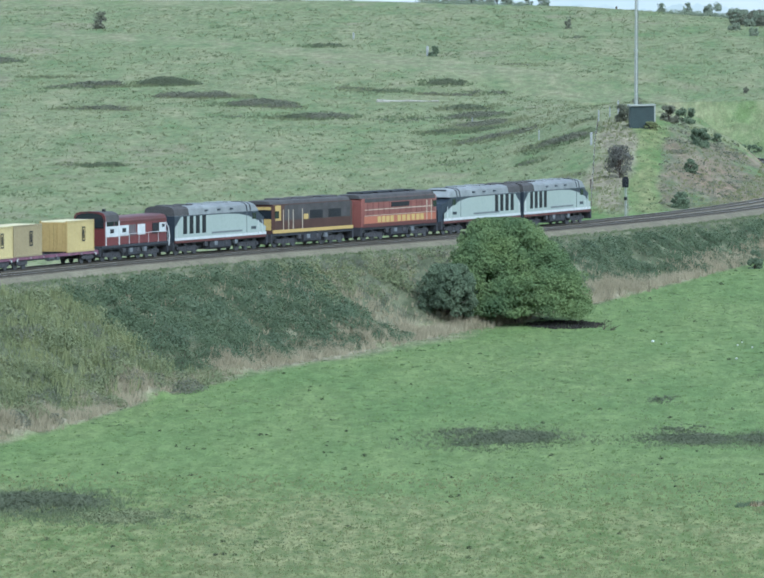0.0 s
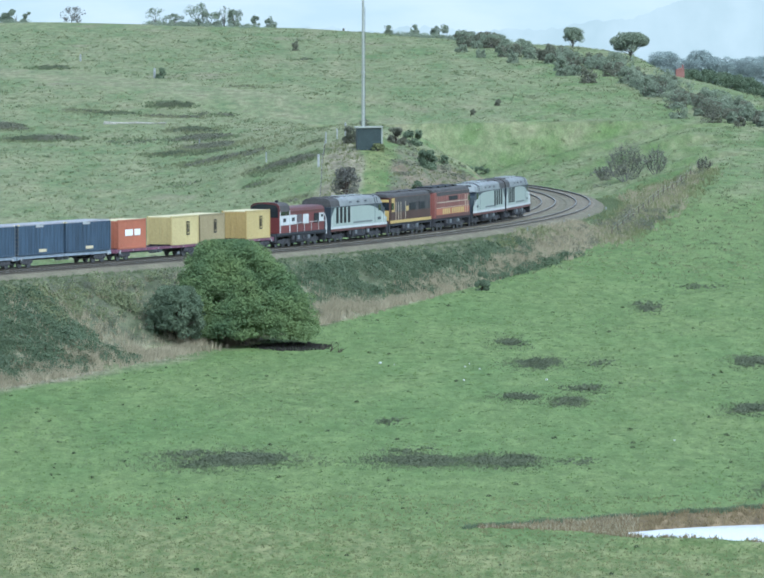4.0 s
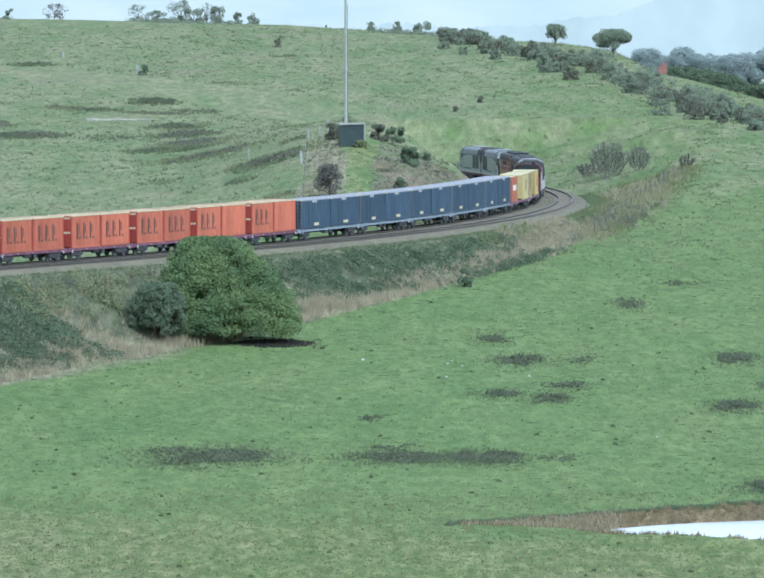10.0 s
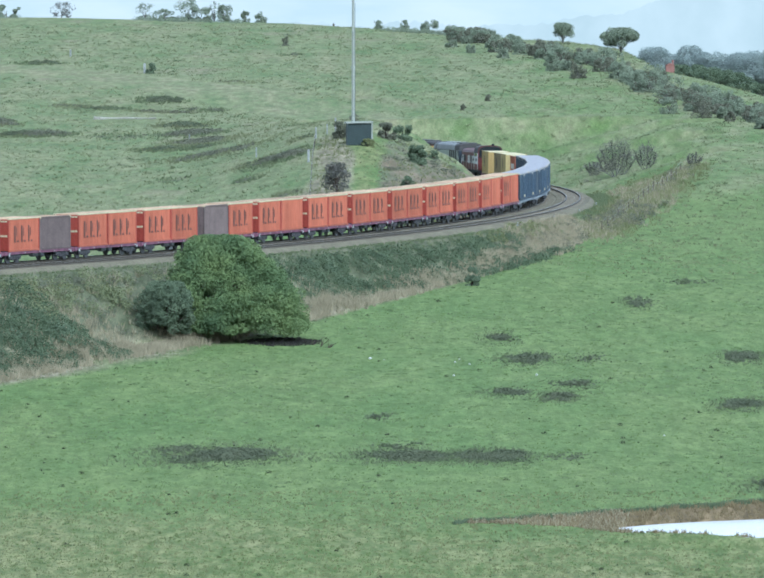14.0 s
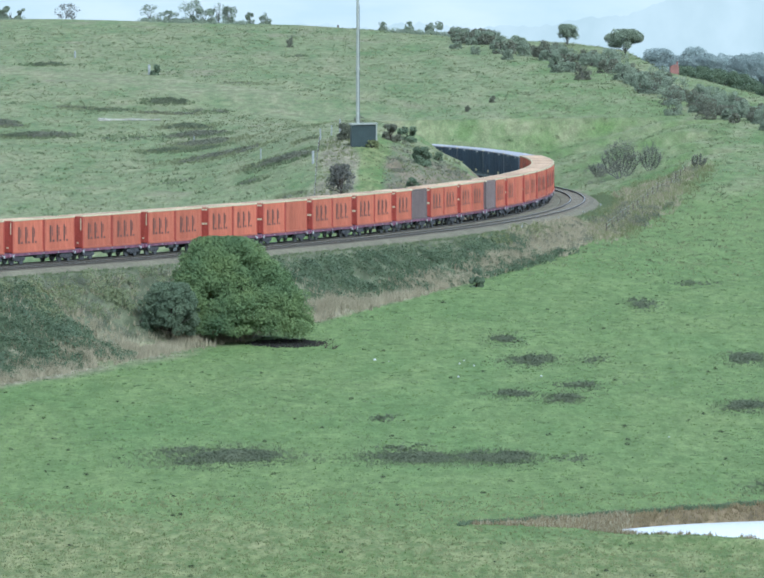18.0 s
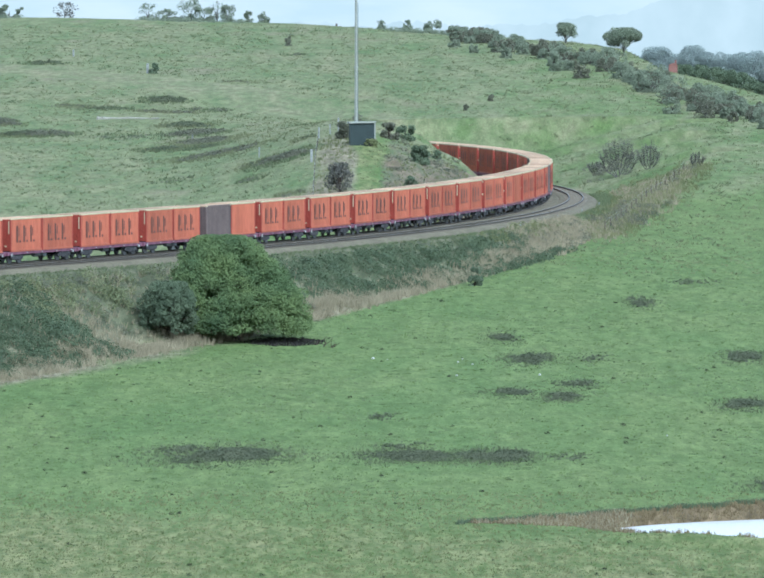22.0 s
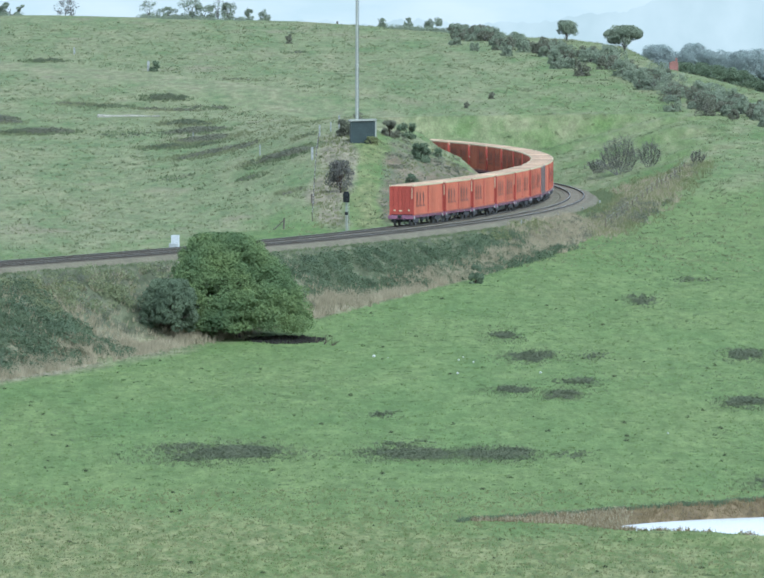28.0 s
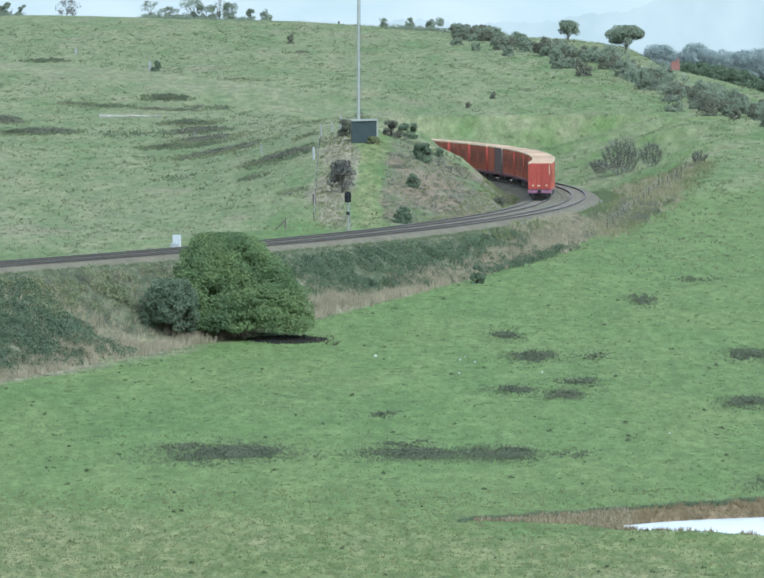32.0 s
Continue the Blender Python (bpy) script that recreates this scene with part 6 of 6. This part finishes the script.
def bare_tree(x, y, wide, tall, stems, seed, label):
    """A leafless tree: stems fanning up from the foot, each with a spray of twigs."""
    rng = np.random.RandomState(seed)
    t = empty("bare_tree", label, "tree", "bare trees by the corner")
    t.location = (x, y, height(x, y) - 0.1)
    tips = []
    for k in range(stems):
        a = (k + 0.5) / stems * 2 - 1
        reach = (1 - abs(a) ** 1.8 * 0.5) * tall * rng.uniform(0.85, 1.0)
        foot = np.array([a * 0.12, rng.normal() * 0.1, -0.1])
        knee = np.array([a * wide * 0.36, rng.normal() * 0.4, reach * 0.45])
        tip = np.array([a * wide * 0.48, rng.normal() * 0.7, reach])
        bm = bmesh.new()
        limb(bm, foot, knee, 0.028 * tall ** 0.6, 0.017 * tall ** 0.6, rng, 3, 6)
        limb(bm, knee, tip, 0.017 * tall ** 0.6, 0.006, rng, 3, 5)
        part("stem", bm, M["twig"], t)
        tips += [foot + (knee - foot) * q for q in (0.55, 0.8, 1.0)] + [knee + (tip - knee) * q for q in (0.2, 0.35, 0.5, 0.65, 0.8, 0.92)]
    bm = bmesh.new()
    for c in tips:
        for _ in range(8):
            e = c + np.array([rng.normal() * wide * 0.09, rng.normal() * 0.4, abs(rng.normal()) * tall * 0.13])
            limb(bm, c, e, 0.018, 0.006, rng, 2, 3)
            for _ in range(2):
                limb(bm, (c + e) / 2, e + rng.normal(size=3) * tall * 0.05, 0.010, 0.005, rng, 1, 3)
    tagged(part("branchwork", bm, M["twig"], t), kind="stuff")


bare_tree(26.9, 1138, 4.9, 4.3, 9, 1, "leafless grey tree fanning up beside the field's corner")
bare_tree(30.2, 1131, 2.9, 3.0, 6, 2, "smaller leafless grey tree beside the field's corner")
bare_tree(35.2, 1114, 1.9, 2.0, 4, 3, "stunted leafless shrub beside the field's corner")
bare_tree(24.6, 1149, 2.4, 1.6, 5, 4, "low leafless thorn bush by the bare tree")
# along the skyline
SKY = [(-57.0, 1501, 5.4, 2.1, "gum_leaf", 2200), (-36.0, 1500, 3.6, 2.8, "gum_leaf", 500), (-33.0, 1499, 3.4, 2.0, "gum_leaf", 900), (-29.4, 1498, 4.0, 3.8, "gum_leaf", 900), (-27.5, 1497, 4.6, 2.6, "gum_leaf", 1500),
       (-23.8, 1494, 2.8, 2.9, "gum_leaf", 900), (-20.6, 1492, 1.7, 2.0, "gum_leaf", 600), (-18.3, 1490, 2.0, 2.0, "gum_leaf", 700), (-0.6, 1462, 1.6, 1.5, "gum_leaf", 400), (3.2, 1454, 1.9, 1.8, "gum_leaf", 500),
       (6.9, 1445, 3.0, 2.1, "gum_leaf", 1000), (9.8, 1438, 1.7, 1.5, "gum_leaf", 400), (11.6, 1433, 1.7, 1.5, "gum_leaf", 400), (13.6, 1427, 1.6, 1.6, "gum_leaf", 400), (15.4, 1418, 3.0, 1.9, "gum_leaf", 800)]
grow(SKY, "skyline_shrub", "wind-shaped shrub on the hill's skyline", "shrub", "shrubs along the skyline", 24, 0.6)
grow([(-48.6, 1500, 4.4, 2.6, "twig_leaf", 300), (-25.4, 1496, 2.4, 3.4, "gum_leaf", 60)], "bare_tree", "leafless tree on the hill's skyline", "tree", "", 26, 1.0)
mounds("skyline_scrub", [(x, float(np.interp(x, CREST_X, CREST_Y)) - 9 + gr.normal(), gr.uniform(0.3, 0.8), 0.1) for x in np.concatenate([gr.uniform(-37, -21, 60), gr.uniform(0, 18, 80), gr.uniform(-60, -54, 14)])], M["gum_leaf"], 220, 0.14, "low scrub along the hill's skyline", "scrub", 11)
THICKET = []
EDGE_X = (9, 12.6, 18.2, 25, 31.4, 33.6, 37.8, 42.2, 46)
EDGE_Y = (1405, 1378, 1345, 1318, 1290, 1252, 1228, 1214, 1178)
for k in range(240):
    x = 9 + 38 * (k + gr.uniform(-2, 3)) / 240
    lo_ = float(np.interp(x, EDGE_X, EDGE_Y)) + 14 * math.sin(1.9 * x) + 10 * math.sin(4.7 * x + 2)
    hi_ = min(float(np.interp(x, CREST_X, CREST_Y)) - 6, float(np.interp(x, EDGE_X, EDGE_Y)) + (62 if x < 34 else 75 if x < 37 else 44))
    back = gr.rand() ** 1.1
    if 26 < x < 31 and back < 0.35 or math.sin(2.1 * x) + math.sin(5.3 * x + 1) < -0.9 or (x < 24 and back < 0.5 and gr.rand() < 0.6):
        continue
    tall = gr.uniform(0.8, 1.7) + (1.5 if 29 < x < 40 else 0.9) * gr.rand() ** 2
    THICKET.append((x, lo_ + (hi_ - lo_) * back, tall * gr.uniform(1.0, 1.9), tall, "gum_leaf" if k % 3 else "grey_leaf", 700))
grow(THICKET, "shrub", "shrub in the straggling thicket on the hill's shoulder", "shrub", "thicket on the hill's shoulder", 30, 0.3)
grow([(25.7, 1408, 3.4, 3.1, "gum_leaf", 2300), (33.2, 1374, 5.6, 3.9, "gum_leaf", 5200)], "gum_tree", "broad-topped gum tree above the thicket", "tree", "", 40)
# trees beyond
rows = [(52 + 2.5 * k + gr.normal(), 1745 + 12 * gr.rand() - 1.5 * k, 5.5 + 2 * gr.rand(), 3.4 + 0.9 * gr.rand(), "bush_leaf", 4200) for k in range(9)]
grow(rows, "tree", "dark round-topped tree behind the ridge", "tree", "trees behind the ridge", 26)
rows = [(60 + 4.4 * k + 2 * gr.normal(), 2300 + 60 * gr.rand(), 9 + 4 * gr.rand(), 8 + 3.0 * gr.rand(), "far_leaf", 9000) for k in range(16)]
grow(rows, "far_tree", "tall far gum tree with haze put into its colours", "tree", "gum trees in the distance", 24)


def hut(x, y):
    o = empty("brick_hut", "small red brick hut with a chimney behind the ridge", "hut")
    o.location = (x, y, height(x, y) - 0.1)
    bm = bmesh.new()
    box(bm, -0.75, 0.75, -0.7, 0.7, 0, 2.9)
    part("wall", bm, M["brick_red"], o)
    bm = bmesh.new()
    prism(bm, [(-0.85, 2.88), (0.85, 2.88), (0, 3.25)], "y", -0.8, 0.8)
    part("roof", bm, M["brick_red"], o)
    bm = bmesh.new()
    box(bm, 0.3, 0.62, -0.2, 0.2, 2.9, 3.75, bevel=0.02)
    part("chimney", bm, M["brick_red"], o)


hut(50.0, 1716)


def post(x, y, tall, wide, mat, label, lean=0.0, name="fence_post"):
    o = empty(name, label, "post")
    o.location = (x, y, height(x, y) - 0.1)
    bm = bmesh.new()
    box(bm, -wide / 2, wide / 2, -wide / 2, wide / 2, 0, tall, bevel=wide * 0.12)
    p_ = part("shaft", bm, M[mat], o)
    p_.rotation_euler = (0, lean, 0)
    bm = bmesh.new()
    tube(bm, (0, 0, tall - 0.02), (0, 0, tall + 0.03), wide * 0.42, wide * 0.2, n=8)
    c_ = part("cap", bm, M[mat], p_)
    return o


for x, y, tall, wide, mat in ((-13.7, 1077, 1.2, 0.12, "post_white"), (-7.8, 1049, 1.4, 0.24, "post_white"), (-7.2, 1077, 1.3, 0.14, "post_white"), (-6.0, 1080, 1.2, 0.12, "post_white"), (-5.1, 1084, 1.5, 0.16, "post_white"),
                              (-31.7, 1320, 1.4, 0.3, "post_white"), (-43.1, 1368, 1.0, 0.22, "post_white"), (-7.5, 1003, 1.1, 0.16, "wood"), (-7.3, 1490, 1.1, 0.3, "wood"), (-22.4, 1150, 0.9, 0.12, "post_white")):
    post(x, y, tall, wide, mat, "weathered fence post standing in the grass")
for s_, w_ in ((152, 6.3), (176, 6.2), (205, 6.4), (128, 6.4)):
    q_, _ = on_line(s_, w_)
    post(q_.x, q_.y, 0.55, 0.13, "post_white", "short white marker post beside the outer track", name="marker_post")
# a strainer post with its stay
o = empty("strainer_post", "leaning wooden strainer post with a diagonal stay", "post")
o.location = (-10.1, 978, height(-10.1, 978) - 0.1)
bm = bmesh.new()
tube(bm, (0, 0, 0), (0.05, 0, 1.25), 0.09, 0.08, n=8)
part("upright", bm, M["wood"], o)
bm = bmesh.new()
tube(bm, (-1.0, 0.1, 0.05), (0, 0, 1.0), 0.06, n=6)
part("stay", bm, M["wood"], o)


def fence(points, apart, tall, label):
    """Posts with wires along a line of corners."""
    f = empty("wire_fence", label, "fence")
    tops = []
    for (x0, y0), (x1, y1) in zip(points, points[1:]):
        n = max(1, int(math.hypot(x1 - x0, y1 - y0) / apart))
        for k in range(n):
            x, y = x0 + (x1 - x0) * k / n, y0 + (y1 - y0) * k / n
            z = height(x, y)
            bm = bmesh.new()
            tube(bm, (x, y, z - 0.2), (x + gr.normal() * 0.03, y, z + tall * gr.uniform(0.75, 1.05)), 0.045, 0.04, n=6)
            part("post", bm, M["wood"], f)
            tops.append((x, y, z))
    for h in (0.35, 0.7, 1.0):
        for a, c in zip(tops, tops[1:]):
            bm = bmesh.new()
            tube(bm, (a[0], a[1], a[2] + h * tall), (c[0], c[1], c[2] + h * tall), 0.008, n=4)
            part("wire", bm, M["steel"], f)


fence([(22.1, 992), (26.3, 1033), (30.4, 1071), (34.4, 1108)], 6.0, 1.15, "old wire fence with grey wooden posts beside the field")
fence([(-7.3, 985), (-7.4, 1044), (-7.2, 1077)], 7.5, 1.1, "wire fence with grey posts up the spur")

# logs, an oval of near-black weeds, snags and stones
for x, y, ln, r, turn, mat, label in ((-31.2, 1208, 7.2, 0.17, 4, "log", "long bleached log lying on the hillside"), (-34.4, 1206, 1.6, 0.3, -8, "log", "short bleached log lying on the hillside")):
    bm = bmesh.new()
    last = None
    for k in range(6):
        a = (-ln / 2 + ln * k / 6, 0.06 * math.sin(k), 0.05 * math.cos(2 * k))
        c = (-ln / 2 + ln * (k + 1) / 6, 0.06 * math.sin(k + 1), 0.05 * math.cos(2 * k + 2))
        tube(bm, a, c, r * (1 - 0.07 * k), r * (1 - 0.07 * (k + 1)), n=8, caps=k in (0, 5))
    o = tagged(part("fallen_log", bm, M[mat]), label, "log")
    o.matrix_basis = pose(x, y, height(x, y) + 0.08, 0, 0, turn)
meadow("burnt_weeds", oval(-8.6, 848, 3.4, 4.5, 900, gr), M["dark_weed"], 5, 0.16, 0.4, "near-black weeds under the big tree", "weeds", 95, 0.7)
for k, (x, y, h_) in enumerate(((-5.2, 843, 1.0), (-4.6, 842, 0.7), (-5.9, 845, 0.6), (-38.6, 789, 1.2))):
    o = empty("dead_snag", "dead grey twigs sticking out of the grass", "twigs")
    o.location = (x, y, height(x, y))
    rs_ = np.random.RandomState(k)
    for j in range(5):
        bm = bmesh.new()
        limb(bm, (0, 0, -0.05), (rs_.normal() * 0.4, rs_.normal() * 0.3, h_ * rs_.uniform(0.5, 1)), 0.035, 0.012, rs_, 3, 5)
        part("twig", bm, M["bark"], o)
for x, y, r in ((-1.0, 829.5, 0.17), (6.1, 825.5, 0.11), (7.3, 823, 0.10), (5.9, 810, 0.12), (12.7, 810.5, 0.14), (0.2, 828, 0.07), (6.5, 829, 0.08), (21.5, 752, 0.09)):
    bm = bmesh.new()
    bmesh.ops.create_icosphere(bm, subdivisions=2, radius=r * 0.75)
    for v in bm.verts:
        v.co *= 1 + 0.18 * noise.noise(v.co * 6 + Vector((x, y, 0)))
        v.co.z *= 0.8
    o = tagged(part("pale_stone", bm, M["stone"]), "small white stone lying in the pasture", "stone", "white stones in the pasture")
    o.location = (x, y, height(x, y) + r * 0.35)
# weeds on the worn slope of the spur
p = np.column_stack([gr.uniform(-0.5, 9, 2600), gr.uniform(985, 1085, 2600)])
s_, w_, _, d_ = line_offset(p[:, 0], p[:, 1])
p = p[w_ < -4.5]
meadow("spur_weeds", p[::5], M["dry_tuft"], 5, 0.25, 0.35, "dry weeds on the worn slope", "weeds", 92)
mounds("spur_scrub", [(x, y, gr.uniform(0.25, 0.6), 0.0) for x, y in p[:190]], M["grey_leaf"], 300, 0.13, "low grey scrub on the worn slope", "scrub", 93)
p = np.column_stack([gr.uniform(-7.4, -3.6, 1500), gr.uniform(978, 1072, 1500)])
meadow("spur_weeds", p[::4], M["dry_tuft"], 5, 0.3, 0.35, "dry grass beside the green path up the spur", "grass", 94)
# reeds round the pond
p = np.column_stack([gr.uniform(4, 44, 26000), gr.uniform(664, 722, 26000)])
rr = pond_radius(p[:, 0], p[:, 1])
zz = ground(p[:, 0], p[:, 1])
p = p[(rr < 1.0) & (zz > -5.83)]
meadow("pond_reeds", p[p[:, 0] < 17], M["straw"], 5, 0.3, 0.2, "pale dead grass at the pond's shallow end", "grass", 96)
meadow("pond_reeds", p, M["reed"], 5, 0.3, 0.22, "brown reeds and dead grass on the pond's bank", "reeds", 97)
x = gr.uniform(5, 46, 2600)
p = np.column_stack([x, pond_banks(x + 0.4 * np.sin(x * 1.3) + 0.3 * np.sin(x * 3.1 + 1))[0] + 0.25 * gr.normal(size=2600)])
meadow("pond_rim_grass", p, M["scrub_leaf"], 5, 0.26, 0.3, "dark grass overhanging the pond's rim", "grass", 98)

# far backdrop: glowing sheets with sky brightness and haze put into their colour
def backdrop():
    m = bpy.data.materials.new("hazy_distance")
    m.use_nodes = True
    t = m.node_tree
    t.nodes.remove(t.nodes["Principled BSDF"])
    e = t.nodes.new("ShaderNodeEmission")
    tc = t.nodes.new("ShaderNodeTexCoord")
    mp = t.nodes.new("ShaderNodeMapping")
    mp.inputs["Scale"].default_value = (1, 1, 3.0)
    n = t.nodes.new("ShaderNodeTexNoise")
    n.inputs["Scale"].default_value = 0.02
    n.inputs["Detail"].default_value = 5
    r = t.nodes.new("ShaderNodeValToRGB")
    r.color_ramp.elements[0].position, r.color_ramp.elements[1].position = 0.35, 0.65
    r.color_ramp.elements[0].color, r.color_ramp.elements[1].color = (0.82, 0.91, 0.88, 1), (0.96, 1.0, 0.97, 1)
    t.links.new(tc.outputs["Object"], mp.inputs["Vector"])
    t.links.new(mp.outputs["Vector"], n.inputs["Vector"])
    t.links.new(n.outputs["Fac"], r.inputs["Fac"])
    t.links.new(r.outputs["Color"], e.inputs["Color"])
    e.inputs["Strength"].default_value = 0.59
    t.links.new(e.outputs["Emission"], t.nodes["Material Output"].inputs["Surface"])
    verts, faces = [], []
    k = 0
    for i, x in enumerate(np.linspace(-2600, 2600, 105)):
        y = math.sqrt(4500 ** 2 - x * x)
        verts += [(x, y, -260), (x, y, 130 + 25 * math.sin(x / 310) + 12 * math.sin(x / 97 + 1))]
        if i:
            faces.append((2 * i - 2, 2 * i, 2 * i + 1, 2 * i - 1))
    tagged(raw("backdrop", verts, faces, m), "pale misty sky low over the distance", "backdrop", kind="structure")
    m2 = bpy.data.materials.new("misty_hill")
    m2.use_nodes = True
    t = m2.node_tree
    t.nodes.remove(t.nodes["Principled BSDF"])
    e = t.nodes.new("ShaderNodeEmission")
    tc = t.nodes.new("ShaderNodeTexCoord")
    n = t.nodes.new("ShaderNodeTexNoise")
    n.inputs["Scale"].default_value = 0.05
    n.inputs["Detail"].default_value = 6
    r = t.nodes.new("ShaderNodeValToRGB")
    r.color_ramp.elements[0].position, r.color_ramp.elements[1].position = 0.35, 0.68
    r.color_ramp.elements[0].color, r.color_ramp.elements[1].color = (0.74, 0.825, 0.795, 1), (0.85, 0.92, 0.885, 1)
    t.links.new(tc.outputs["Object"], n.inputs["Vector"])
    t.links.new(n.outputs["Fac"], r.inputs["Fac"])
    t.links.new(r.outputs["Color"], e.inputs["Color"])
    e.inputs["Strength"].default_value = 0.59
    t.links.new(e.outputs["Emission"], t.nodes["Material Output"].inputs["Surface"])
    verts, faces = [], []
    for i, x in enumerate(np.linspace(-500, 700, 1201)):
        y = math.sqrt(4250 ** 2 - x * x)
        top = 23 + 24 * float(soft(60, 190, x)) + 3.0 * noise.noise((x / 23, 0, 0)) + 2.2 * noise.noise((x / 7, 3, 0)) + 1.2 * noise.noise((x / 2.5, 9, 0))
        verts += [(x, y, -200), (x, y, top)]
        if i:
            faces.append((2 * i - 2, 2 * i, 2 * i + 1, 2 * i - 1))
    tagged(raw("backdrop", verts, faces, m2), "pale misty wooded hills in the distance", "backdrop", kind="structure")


backdrop()

# ---- sleepers, last ----
SL = sleeper_mesh()


def sleepers(side, s0, s1, apart):
    st = np.arange(s0, s1, apart)
    near = [s for s in st if 60 <= s <= 240]
    rest = [s for s in st if not 60 <= s <= 240]
    holder = tagged(new("sleepers"), "grey sleepers bedded in the ballast", "sleepers", kind="structure")
    for s in near:
        o = new("sleeper", SL)
        o.parent = holder
        o.matrix_basis = frame_at(s, side, -0.155)
    base = np.array([v.co for v in SL.vertices])
    tri = [tuple(p.vertices) for p in SL.polygons]
    vs, fs = [], []
    for s in rest:
        m = np.array(frame_at(s, side, -0.155))
        k = len(vs) * len(base)
        vs.append(base @ m[:3, :3].T + m[:3, 3])
        fs += [tuple(i + k for i in f) for f in tri]
    ob = raw("far_sleepers", np.concatenate(vs), fs, M["sleeper"], holder)
    tagged(ob, kind="stuff")


for side in (0.0, SPACING):
    sleepers(side, -140, 420, 0.66)

motions()
